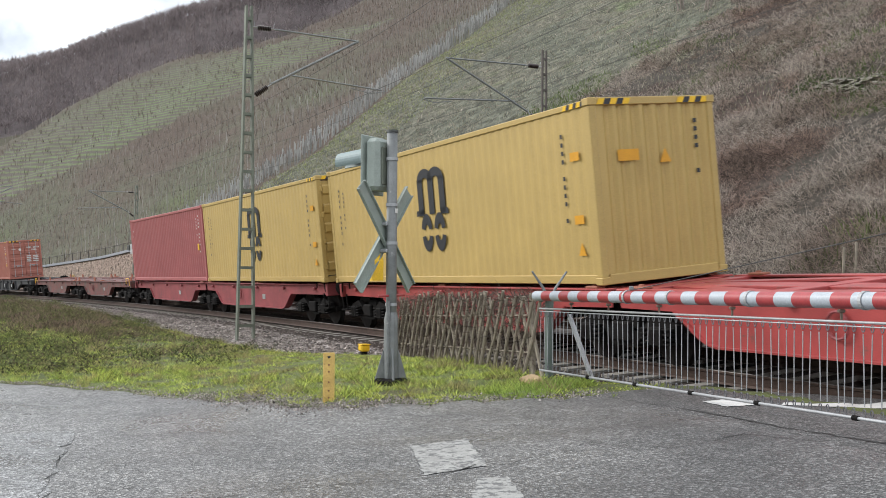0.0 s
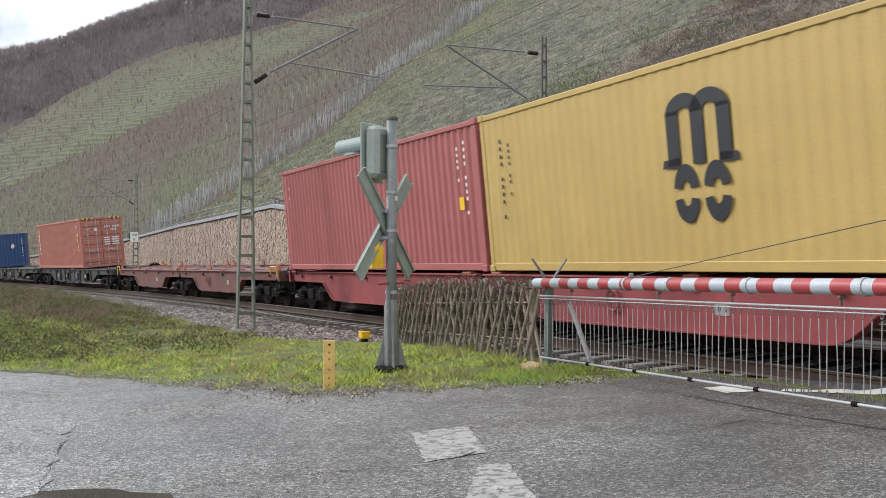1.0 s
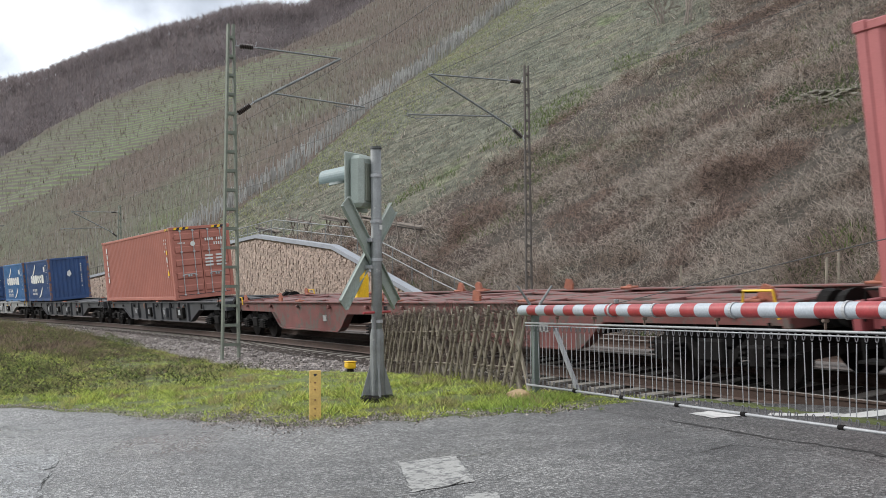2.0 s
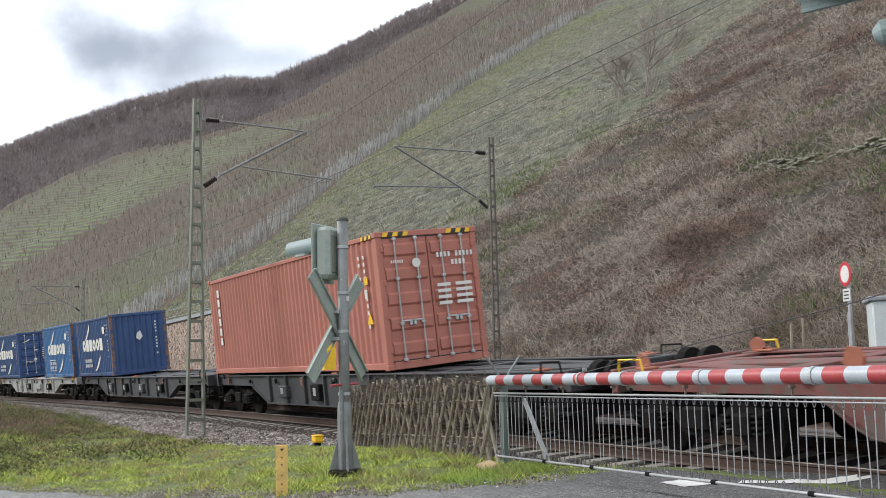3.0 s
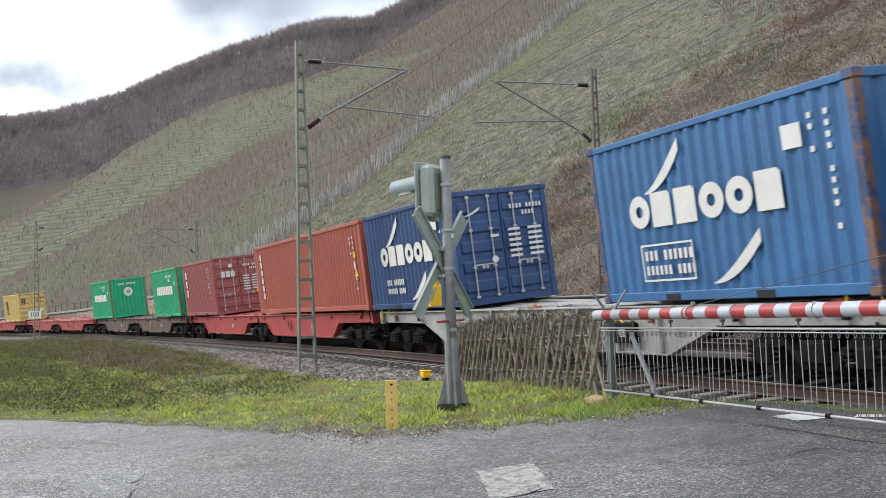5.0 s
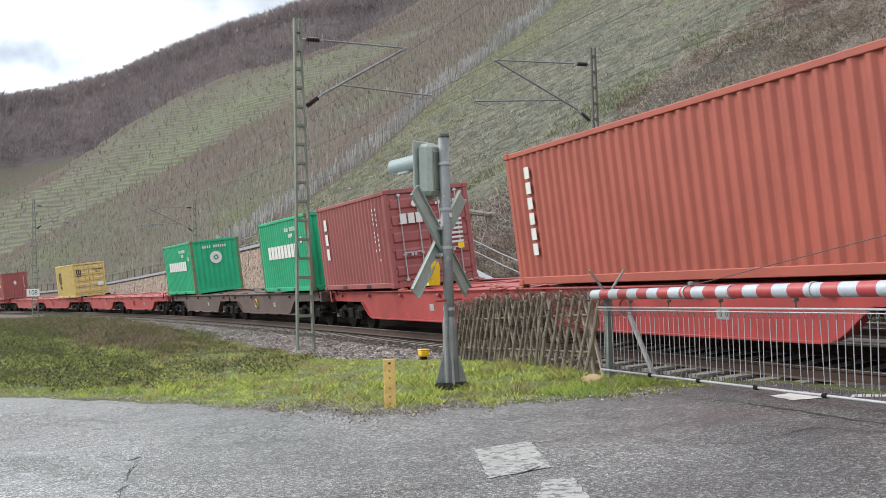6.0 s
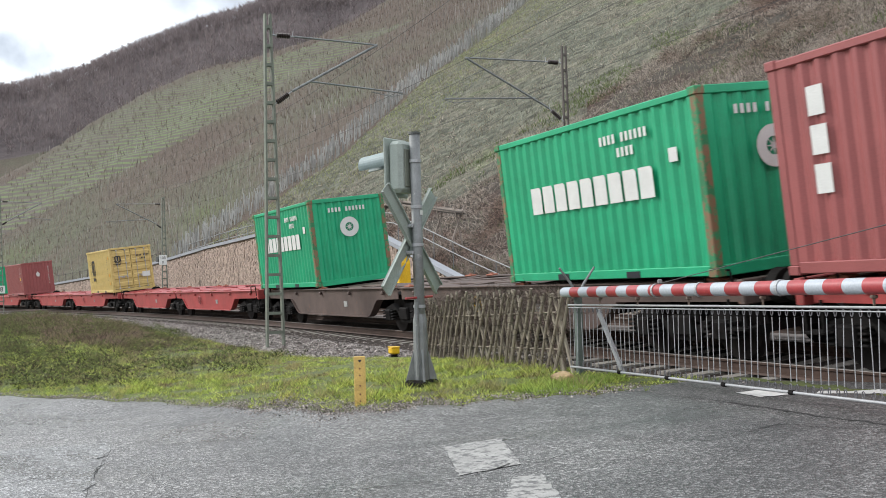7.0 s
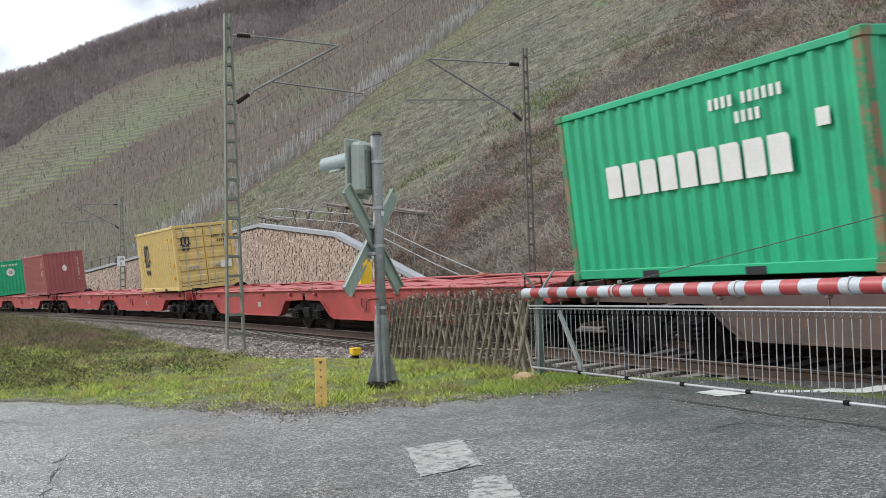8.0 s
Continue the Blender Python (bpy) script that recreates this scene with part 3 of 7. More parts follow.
build_ground()

ROAD_AZ = [-180, -120, -75, -50, -34, -23.4, -18.4, -14.0, -6.7, 0.5, 6.8, 14.2, 20, 30, 60, 120, 180]
ROAD_R = [9, 14, 34, 27, 21, 17.2, 15.4, 13.6, 11.7, 11.5, 11.5, 11.9, 10.7, 8.7, 7.0, 8.0, 9.0]


def road_edge(az):
    return np.interp(az, ROAD_AZ, ROAD_R) + 0.12 * np.sin(az * 1.7) + 0.07 * np.sin(az * 4.3 + 1)


def build_road():
    azs = np.concatenate([np.arange(-180, -75, 5), np.arange(-75, 75, 0.75), np.arange(75, 180.1, 5)])
    rows, faces = [], []
    steps = np.linspace(0, 1, 24)
    for az in azs:
        for u in steps:
            r = 0.02 + (road_edge(az) - 0.02) * u
            x, y = r * math.sin(radians(az)), r * math.cos(radians(az))
            rows.append((x, y, float(height(x, y)) + 0.03 - 0.035 * smooth(u, 0.975, 1.0) * (1 if az < 12 else 0)))
    k = len(steps)
    for i in range(len(azs) - 1):
        for j in range(k - 1):
            faces.append([i * k + j, i * k + j + 1, (i + 1) * k + j + 1, (i + 1) * k + j])
    me = bpy.data.meshes.new("road")
    me.from_pydata(rows, [], faces)
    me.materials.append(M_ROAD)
    me.shade_smooth()
    tagged(new("road", me), "worn grey asphalt road with cracks and damp patches", "road", kind="structure")
    # the road over the rails
    sh = Shape()
    rings = []
    for q in np.concatenate([[-4.5, -4.0, -3.6], np.arange(-3.25, 9.1, 0.5)]):
        lift = RAIL_Z + 0.1 * q
        w = smooth(q, -2.6, -1.2) * (1 - smooth(q, 2.2, 5))
        ring = []
        for s in np.linspace(3.0 + 2.4 * smooth(q, -1.35, -1.0), 14.5, 14):
            x, y = plan(s, q)
            ring.append((x, y, (1 - w) * (0.385 - 0.1 * float(smooth(-q, 3.3, 4.5)) if q < 0 else float(height(x, y)) + 0.05) + w * (lift - 0.03)))
        rings.append(ring)
    sh.sweep(rings, closed=False)
    tagged(part("road_crossing", sh, M_ROADDARK, smooth=True), "darker asphalt of the level crossing", "road", kind="structure")


build_road()


# ---- railway ----
def build_bed():
    sh = Shape()
    prof = [(-4.3, -0.12), (-3.0, 0.0), (-2.3, 0.14), (-1.9, None), (1.9, None), (2.2, 0.36), (5.9, 0.4), (6.6, 0.1), (7.8, 0.05)]
    rows = []
    for s in np.arange(-300, 60, 3.0):
        row = []
        for q, z in prof:
            x, y = plan(s, q)
            row.append((x, y, (RAIL_Z + 0.1 * q - (0.2 if q > -2 else 0.24)) if z is None else z))
        rows.append(row)
    middle = Shape()
    sh.sweep([r[:4] for r in rows], closed=False), sh.sweep([r[4:] for r in rows], closed=False)
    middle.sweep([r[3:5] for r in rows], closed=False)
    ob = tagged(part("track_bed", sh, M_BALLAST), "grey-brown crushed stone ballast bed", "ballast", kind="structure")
    part("bed_middle", middle, M_BALLASTDARK, ob, "ballast browned by brake dust and darkened for the train's shade")
    return ob


bed = build_bed()


def rail(q, cant, name, base):
    head, foot = Shape(), Shape()
    for sh, prof in ((foot, [(-0.075, 0), (0.075, 0), (0.06, 0.03), (0.012, 0.05), (0.012, 0.13), (0.034, 0.14), (0.034, 0.168), (-0.034, 0.168), (-0.034, 0.14), (-0.012, 0.13), (-0.012, 0.05), (-0.06, 0.03)]),
                     (head, [(-0.034, 0.1685), (0.034, 0.1685), (0.03, 0.176), (-0.03, 0.176)])):
        rings = []
        for s in np.arange(-300, 60, 3.0):
            ring = []
            for dq, dz in prof:
                x, y = plan(s, q + dq)
                ring.append((x, y, base + cant * q - 0.172 + dz))
            rings.append(ring)
        sh.sweep(rings)
    ob = tagged(part(name, foot, M_RAIL), "rust-brown steel rail with a polished head", "rail", "rails", "structure")
    part("rail_head", head, M_RAILTOP, ob, "worn running surface, dulled for the train's shade")


for side in (-0.753, 0.753):
    rail(side, 0.1016, "rail", RAIL_Z)
for side in (3.25, 4.75):
    rail(side, 0.0, "rail", 0.62)


def build_sleepers():
    sh = Shape()
    sh.sweep([[(x, -1.3, -0.2), (x, 1.3, -0.2), (x, 1.3, 0.0), (x, 0.4, -0.03), (x, -0.4, -0.03), (x, -1.3, 0.0)] for x in (-0.12, 0.12)])
    me = sh.mesh("sleeper", M_CONCRETE)
    for s in np.arange(-88, 5.0, 0.62):
        ob = new("sleeper", me)
        ob.parent = bed
        ob.matrix_basis = on_track(s, -0.185 + 0.03 * float(smooth(s, -12, -4))) @ pose(0, random.uniform(-0.02, 0.02), 0, 0, 0, random.uniform(-0.6, 0.6))


build_sleepers()


# ---- the goods train ----
WHEELS = []
MOVING = []   # (thing, distance of its middle along the track at the start, height)


def corrugated(length, high, pitch=0.278, deep=0.045, flat_ends=0.08):
    """A trapezoid-ribbed wall panel in x (length) and z (height); ribs sink towards +y."""
    sh = Shape()
    xs, n = [(-length / 2, 0.0)], max(2, round((length - 2 * flat_ends) / pitch))
    p = (length - 2 * flat_ends) / n
    x = -length / 2 + flat_ends
    for _ in range(n):
        xs += [(x, 0.0), (x + 0.25 * p, 0.0), (x + 0.5 * p, deep), (x + 0.75 * p, deep)]
        x += p
    xs += [(x, 0.0), (length / 2, 0.0)]
    sh.sweep([[(a, d, 0.0) for a, d in xs], [(a, d, high) for a, d in xs]], closed=False)
    return sh


def mark(sh, pts, fresh=True):
    """A flat painted shape in the x, z plane of a wall at y = 0; fresh: it begins a new piece."""
    n = len(sh.v)
    if fresh:
        sh.starts.append((n, len(sh.f)))
    sh.v += [(x, 0.0, z) for x, z in pts]
    sh.f.append(list(range(n, n + len(pts))))


def rect(sh, x0, z0, x1, z1):
    mark(sh, [(x0, z0), (x1, z0), (x1, z1), (x0, z1)])


def arc_band(sh, cx, cz, r0, r1, a0, a1, sx=1.0, sz=1.0, n=14):
    for k in range(n):
        a, b = radians(a0 + (a1 - a0) * k / n), radians(a0 + (a1 - a0) * (k + 1) / n)
        mark(sh, [(cx + r0 * math.cos(a) * sx, cz + r0 * math.sin(a) * sz), (cx + r1 * math.cos(a) * sx, cz + r1 * math.sin(a) * sz),
                  (cx + r1 * math.cos(b) * sx, cz + r1 * math.sin(b) * sz), (cx + r0 * math.cos(b) * sx, cz + r0 * math.sin(b) * sz)], k == 0)


def code_column(sh, x, z_top, n, size, gap=0.35):
    """A column of short bars that stand for a code that runs down the wall."""
    z = z_top
    for k in range(n):
        if k not in (4, n - 2):
            rect(sh, x - size * 0.34, z - size * 0.9, x + size * 0.34, z - size * 0.2)
        z -= size * (1 + gap)


def code_row(sh, x0, z, n, size, gaps=()):
    x = x0
    for k in range(n):
        if k not in gaps:
            rect(sh, x, z, x + size * 0.5, z + size)
        x += size * 0.85


def comb_logo(sh, x, z, w, h):
    """Dark emblem: three arched strokes over two split ovals."""
    t = w * 0.2
    for k in range(3):
        rect(sh, x - w / 2 + k * (w - t) / 2, z, x - w / 2 + k * (w - t) / 2 + t, z + h * 0.8)
    for k in range(2):
        arc_band(sh, x - w / 2 + t / 2 + (w - t) * (0.25 + 0.5 * k), z + h * 0.74, (w - t) * 0.12, (w - t) * 0.37, 0, 180, 1.0, h / w)
    for k in (-1, 1):
        mark(sh, [(x + k * w * 0.3, z - 0.02), (x + k * w * 0.6, z - 0.02), (x + k * w * 0.58, z + h * 0.1), (x + k * w * 0.3, z + h * 0.12)])
    for k in (-1, 1):
        arc_band(sh, x + k * w * 0.24, z - h * 0.36, w * 0.07, w * 0.2, 6, 174, 1.0, h / w * 1.9, 14)
        arc_band(sh, x + k * w * 0.24, z - h * 0.46, w * 0.07, w * 0.2, 186, 354, 1.0, h / w * 1.9, 14)


def block_word(sh, x0, x1, z, hgt, n, round_at=()):
    """A broad row of plain solid blocks and discs in place of a painted name."""
    w = (x1 - x0) / n
    for k in range(n):
        a = x0 + k * w
        if k in round_at:
            arc_band(sh, a + w * 0.48, z + hgt / 2, w * 0.16, w * 0.46, 0, 360, 1.0, hgt / w * 1.05, 20)
        else:
            c = w * 0.1
            mark(sh, [(a + c * 0.4, z), (a + w * 0.88, z), (a + w * 0.88, z + hgt * 0.9), (a + w * 0.88 - c, z + hgt), (a + c * 0.4, z + hgt)])


def swoosh(sh, x, z, w, h, flip=1):
    """A brush-like curved streak."""
    top, low = [], []
    for k in range(13):
        u = k / 12
        cx, cz = x + (u - 0.5) * w * flip, z + (u ** 1.6 - 0.5) * h * flip
        t = h * 0.16 * math.sin(math.pi * min(u * 0.62 + 0.02, 1)) ** 1.2 + 0.004
        top.append((cx, cz + t)), low.append((cx, cz - t))
    for k in range(12):
        mark(sh, [low[k], low[k + 1], top[k + 1], top[k]], k == 0)


def door_leaf(owner, side, hgt, paint, bar_mat):
    """One door leaf of the front end, with its ribs, locking bars, handles and hinges; the end's plane is y = 0."""
    w = 1.1
    x0 = -w - 0.01 if side < 0 else 0.01
    sh = Shape()
    sh.box((x0 + w / 2, 0.02, hgt / 2), (w, 0.04, hgt), bevel=0.008)
    door = part("door", sh, paint, owner, "ribbed steel door leaf")
    for z in np.linspace(0.12, hgt - 0.42, 5):
        part("rib", Shape().sweep([[(x, -0.0, z), (x, -0.036, z + 0.05), (x, -0.036, z + 0.24), (x, 0.0, z + 0.29)] for x in (x0 + 0.06, x0 + w - 0.06)]), paint, door)
    for f in (0.27, 0.73):
        x = x0 + w * f
        bar = Shape().tube([(x, -0.07, 0.0), (x, -0.07, hgt)], 0.019, 8)
        for z in (0.03, hgt * 0.3, hgt * 0.66, hgt - 0.05):
            bar.box((x, -0.06, z), (0.09, 0.07, 0.06), bevel=0.01)
        part("locking_bar", bar, bar_mat, door, "grey locking bar")
        part("handle", Shape().box((x + 0.15 * (1 if f < 0.5 else -1), -0.085, hgt * 0.32), (0.34, 0.02, 0.035), bevel=0.006).box((x + 0.3 * (1 if f < 0.5 else -1), -0.07, hgt * 0.3), (0.07, 0.05, 0.1), bevel=0.01), bar_mat, door)
    for z in np.linspace(0.25, hgt - 0.25, 4):
        part("hinge", Shape().box((x0 + (0.01 if side < 0 else w - 0.01), -0.03, z), (0.07, 0.05, 0.13), bevel=0.012), paint, door)
    for z in (0.015, hgt - 0.015):
        part("gasket", Shape().box((x0 + w / 2, -0.003, z), (w, 0.02, 0.02)), M_BLACK, door, "black rubber seal")
    return door


def container(label, length, hgt, paint, s_front, doors=False, post=None, deco=None, stripes=False, ribs=0.045):
    """A shipping container, its front end towards +x, the road side at -y, standing at z = 0."""
    W = 2.438
    ob = thing("shipping_container", label, "container", "containers on the train")
    post = post or paint
    frame_h = 0.16
    wall_h = hgt - frame_h - 0.12
    for side in (-1, 1):
        pan = part("side_panel", corrugated(length - 0.3, wall_h, deep=ribs), paint, ob)
        pan.matrix_basis = pose(0, side * (W / 2 - 0.02), frame_h, 0, 0, 0 if side < 0 else 180)
        sh = Shape().box((0, side * (W / 2 - 0.04), frame_h / 2 + 0.01), (length - 0.3, 0.07, frame_h - 0.02), bevel=0.01)
        part("bottom_rail", sh, paint, ob)
        if length < 7:
            for x in (-1.05, 1.05):
                # solid black blocks stand for the shade inside the open pockets
                part("fork_pocket", Shape().box((x, side * (W / 2 - 0.012), 0.075), (0.36, 0.03, 0.1)), M_BLACK, ob, "fork pocket opening drawn as a flush black block")
        part("top_rail", Shape().box((0, side * (W / 2 - 0.035), hgt - 0.07), (length - 0.3, 0.065, 0.1), bevel=0.012), paint, ob)
    for end in (-1, 1):
        if end < 0 or not doors:
            pan = part("end_panel", corrugated(W - 0.26, wall_h, 0.25, 0.045), paint, ob)
            pan.matrix_basis = pose(end * (length / 2 - 0.03), 0, frame_h, 0, 0, 90 if end > 0 else -90)
        else:
            leafset = thing("door_end", "", "")
            for key in ("label", "category"):
                if key in leafset:
                    del leafset[key]
            leafset.parent = ob
            leafset.matrix_basis = pose(length / 2 - 0.04, 0, frame_h, 0, 0, 90)
            for side in (-1, 1):
                lf = door_leaf(ob, side, wall_h, paint, M_DOORSTEEL)
                lf.matrix_basis = leafset.matrix_basis
            bpy.data.objects.remove(leafset)
        part("end_sill", Shape().box((end * (length / 2 - 0.07), 0, frame_h / 2), (0.12, W - 0.3, frame_h), bevel=0.01), paint, ob)
        part("end_header", Shape().box((end * (length / 2 - 0.07), 0, hgt - 0.06), (0.12, W - 0.3, 0.12), bevel=0.01), paint, ob)
        for side in (-1, 1):
            x, y = end * (length / 2 - 0.08), side * (W / 2 - 0.07)
            part("corner_post", Shape().box((x, y, hgt / 2), (0.15, 0.13, hgt - 0.22), bevel=0.015), post, ob)
            for z in (0.06, hgt - 0.06):
                part("corner_casting", Shape().box((x + end * 0.002, y + side * 0.004, z), (0.18, 0.165, 0.12), bevel=0.012), post if post is not paint else paint, ob)
    roof = Shape()
    roof.sweep([[(x, y, hgt - 0.05 + (0.018 if (k // 2) % 2 else 0)) for y in (-W / 2 + 0.06, W / 2 - 0.06)] for k, x in enumerate(np.linspace(-length / 2 + 0.14, length / 2 - 0.14, round(length / 0.13)))], closed=False)
    part("roof", roof, paint, ob)
    part("floor", Shape().box((0, 0, 0.13), (length - 0.3, W - 0.2, 0.05)), M_WBROWN, ob)
    wall = pose(0, -W / 2 - 0.0005, 0)
    endw = pose(length / 2 + 0.004, 0, 0, 0, 0, 90)
    if stripes:
        for sh_end in (0, 1):
            for band in (-1, 1):
                a, b = Shape(), Shape()
                for k in range(5):
                    c0 = band * (W / 2 - 0.45) + (k - 2) * 0.12
                    mark(a if k % 2 else b, [(c0 - 0.06, hgt - 0.11), (c0 + 0.06, hgt - 0.11), (c0 + 0.1, hgt - 0.02), (c0 - 0.02, hgt - 0.02)])
                if sh_end == 0:
                    for sh2, mt, lb in ((a, M_BLACK, "black height warning stripe"), (b, M_SIGNALYEL, "yellow height warning stripe")):
                        paint_on("height_stripe", sh2, mt, ob, endw, lb, 0.0)
        a, b = Shape(), Shape()
        for k in range(6):
            c0 = length / 2 - 0.5 + (k - 2) * 0.1
            mark(a if k % 2 else b, [(c0 - 0.05, hgt - 0.11), (c0 + 0.05, hgt - 0.11), (c0 + 0.08, hgt - 0.03), (c0 - 0.02, hgt - 0.03)])
        for sh2, mt, lb in ((a, M_BLACK, "black height warning stripe"), (b, M_SIGNALYEL, "yellow height warning stripe")):
            paint_on("height_stripe", sh2, mt, ob, wall, lb, 0.0)
    if deco:
        deco(ob, length, hgt, wall, endw)
    MOVING.append((ob, s_front - length / 2, 1.2))
    return ob


def paint_on(name, sh, mat, ob, m, label, least=0.022):
    """Each large painted piece is a part of its own; the small code bars stay together."""
    small = Shape()
    for k, (v0, f0) in enumerate(sh.starts):
        v1, f1 = sh.starts[k + 1] if k + 1 < len(sh.starts) else (len(sh.v), len(sh.f))
        pts = sh.v[v0:v1]
        wide = (max(p[0] for p in pts) - min(p[0] for p in pts)) * (max(p[2] for p in pts) - min(p[2] for p in pts))
        dest = Shape() if wide > least else small
        base = len(dest.v)
        dest.v += pts
        dest.f += [[i - v0 + base for i in fc] for fc in sh.f[f0:f1]]
        if dest is not small:
            part(name, dest, mat, ob, label).matrix_basis = m
    if small.f:
        bars = part("code_print", small, mat, ob, "small painted code bars")
        bars.matrix_basis = m
        tagged(bars, kind="stuff")


def deco_comb(ob, L, H, wall, endw):
    sh = Shape()
    comb_logo(sh, 0.15 if L > 7 else -1.5, H * 0.5, 1.3 if L > 7 else 0.8, 0.92 if L > 7 else 0.7)
    code_column(sh, -L / 2 + 0.75, H - 0.5, 11, 0.1), code_column(sh, -L / 2 + 1.05, H - 0.6, 9, 0.08)
    code_column(sh, L / 2 - 0.85, H - 0.45, 11, 0.1)
    paint_on("side_logo", sh, M_BLACK, ob, wall, "black painted logo and code marks")
    yl = Shape()
    for z in (0.97, 1.97):
        rect(yl, L / 2 - 0.64, z, L / 2 - 0.38, z + 0.14)
    mark(yl, [(L / 2 - 0.6, 0.47), (L / 2 - 0.38, 0.47), (L / 2 - 0.49, 0.68)])
    paint_on("side_label", yl, M_LABEL, ob, wall, "yellow warning labels")
    e1, e2 = Shape(), Shape()
    if L > 7:
        rect(e2, -0.75, H - 1.0, -0.35, H - 0.82), mark(e2, [(0.05, H - 1.05), (0.27, H - 1.05), (0.16, H - 0.82)])
        code_column(e1, 0.8, H - 0.35, 7, 0.1)
    else:
        comb_logo(e1, -0.78, H * 0.7, 0.36, 0.3)
        code_row(e1, 0.3, H - 0.6, 9, 0.1, (4,)), code_row(e1, 0.5, H - 0.78, 4, 0.1)
        rect(e2, 0.55, 0.75, 1.0, 1.05)
    paint_on("end_code", e1, M_BLACK, ob, endw @ pose(0, -0.06 if L < 7 else 0, 0), "black code marks")
    paint_on("end_label", e2, M_LABEL if L > 7 else M_WHITE, ob, endw @ pose(0, -0.06 if L < 7 else 0, 0), "small warning label")


def deco_codes(ob, L, H, wall, endw, door=False):
    sh = Shape()
    code_column(sh, L / 2 - 0.55, H - 0.35, 11, 0.1), code_column(sh, L / 2 - 0.85, H - 0.45, 6, 0.09)
    code_column(sh, -L / 2 + 0.6, H - 0.5, 3, 0.1)
    paint_on("side_code", sh, M_WHITE, ob, wall, "white code marks")
    e = Shape()
    if L < 7:
        code_column(e, 0.85, H - 0.4, 11, 0.1)
        mark(e, [(-0.1, H * 0.55), (0.1, H * 0.53), (0.16, H * 0.62), (0.0, H * 0.7), (-0.14, H * 0.63)])
        paint_on("end_code", e, M_WHITE, ob, endw, "white code marks")
    yl = Shape()
    rect(yl, L / 2 - 0.9, 1.2, L / 2 - 0.7, 1.45)
    paint_on("side_label", yl, M_SIGNALYEL, ob, wall, "yellow label")


def deco_column_name(ob, L, H, wall, endw):
    """A column of six white blocks at the rear, codes and labels near the front."""
    sh = Shape()
    z = H - 0.35
    for k in range(6):
        x = -L / 2 + 0.88
        rect(sh, x - 0.1, z - 0.22, x + 0.1, z)
        z -= 0.29
    code_column(sh, L / 2 - 0.7, H - 0.4, 11, 0.11), code_column(sh, L / 2 - 0.95, H - 0.4, 4, 0.11)
    rect(sh, L / 2 - 0.8, H - 1.35, L / 2 - 0.66, H - 1.15)
    paint_on("side_code", sh, M_WHITE, ob, wall, "white block name and codes")
    yl = Shape()
    mark(yl, [(L / 2 - 0.8, 1.0), (L / 2 - 0.5, 1.0), (L / 2 - 0.65, 1.25)]), rect(yl, L / 2 - 0.78, H - 1.05, L / 2 - 0.6, H - 0.88)
    paint_on("side_label", yl, M_SIGNALYEL, ob, wall, "yellow warning triangle")
    e = Shape()
    code_row(e, 0.15, H - 0.62, 11, 0.11, (4, 10)), code_row(e, 0.5, H - 0.8, 4, 0.11)
    for k in range(4):
        rect(e, 0.1, H - 1.25 - 0.13 * k, 0.42, H - 1.18 - 0.13 * k), rect(e, 0.55, H - 1.25 - 0.13 * k, 0.95, H - 1.18 - 0.13 * k)
    arc_band(e, -0.35, H - 0.7, 0.0, 0.1, 0, 360), code_row(e, -0.95, H - 0.68, 6, 0.06)
    paint_on("end_code", e, M_WHITE, ob, endw @ pose(0, -0.06, 0), "white codes and weights")


def deco_swoosh(ob, L, H, wall, endw, doors=False, boxed=False):
    sh = Shape()
    swoosh(sh, -0.95, H - 0.62, 1.0, 0.62), swoosh(sh, 0.55, 0.55, 1.1, 0.6)
    block_word(sh, -1.95, 1.7, H * 0.44, 0.52, 6, (0, 3, 4))
    if boxed:
        for a in ((-1.75, 0.32, -0.4, 0.35), (-1.75, 0.86, -0.4, 0.89), (-1.75, 0.35, -1.72, 0.86), (-0.43, 0.35, -0.4, 0.86)):
            rect(sh, *a)
    code_row(sh, -1.65, 0.64, 10, 0.15, (3,)), code_row(sh, -1.65, 0.42, 11, 0.14, (6,))
    code_column(sh, L / 2 - 0.5, H - 0.35, 11, 0.1), code_column(sh, L / 2 - 0.78, H - 0.35, 4, 0.1)
    rect(sh, L / 2 - 1.3, H - 0.75, L / 2 - 0.95, H - 0.45)
    paint_on("side_logo", sh, M_WHITE, ob, wall, "white painted name blocks and brush streaks")
    e = Shape()
    if doors:
        code_row(e, 0.2, H - 0.5, 11, 0.1, (4, 10)), code_row(e, 0.5, H - 0.66, 4, 0.1)
        for k in range(6):
            rect(e, 0.1, H - 1.0 - 0.12 * k, 0.4, H - 0.94 - 0.12 * k), rect(e, 0.6, H - 1.0 - 0.12 * k, 0.95, H - 0.94 - 0.12 * k)
        arc_band(e, -0.3, H - 1.6, 0.0, 0.08, 0, 360), swoosh(e, -0.75, H - 0.5, 0.4, 0.16), rect(e, -0.35, H - 1.1, -0.15, H - 1.04)
    else:
        code_column(e, 0.72, H - 0.4, 11, 0.1)
        mark(e, [(-0.14, H * 0.58), (0.0, H * 0.54), (0.14, H * 0.6), (0.05, H * 0.7), (-0.1, H * 0.66)])
    paint_on("end_code", e, M_WHITE, ob, endw @ pose(0, -0.06 if doors else 0, 0), "white codes")


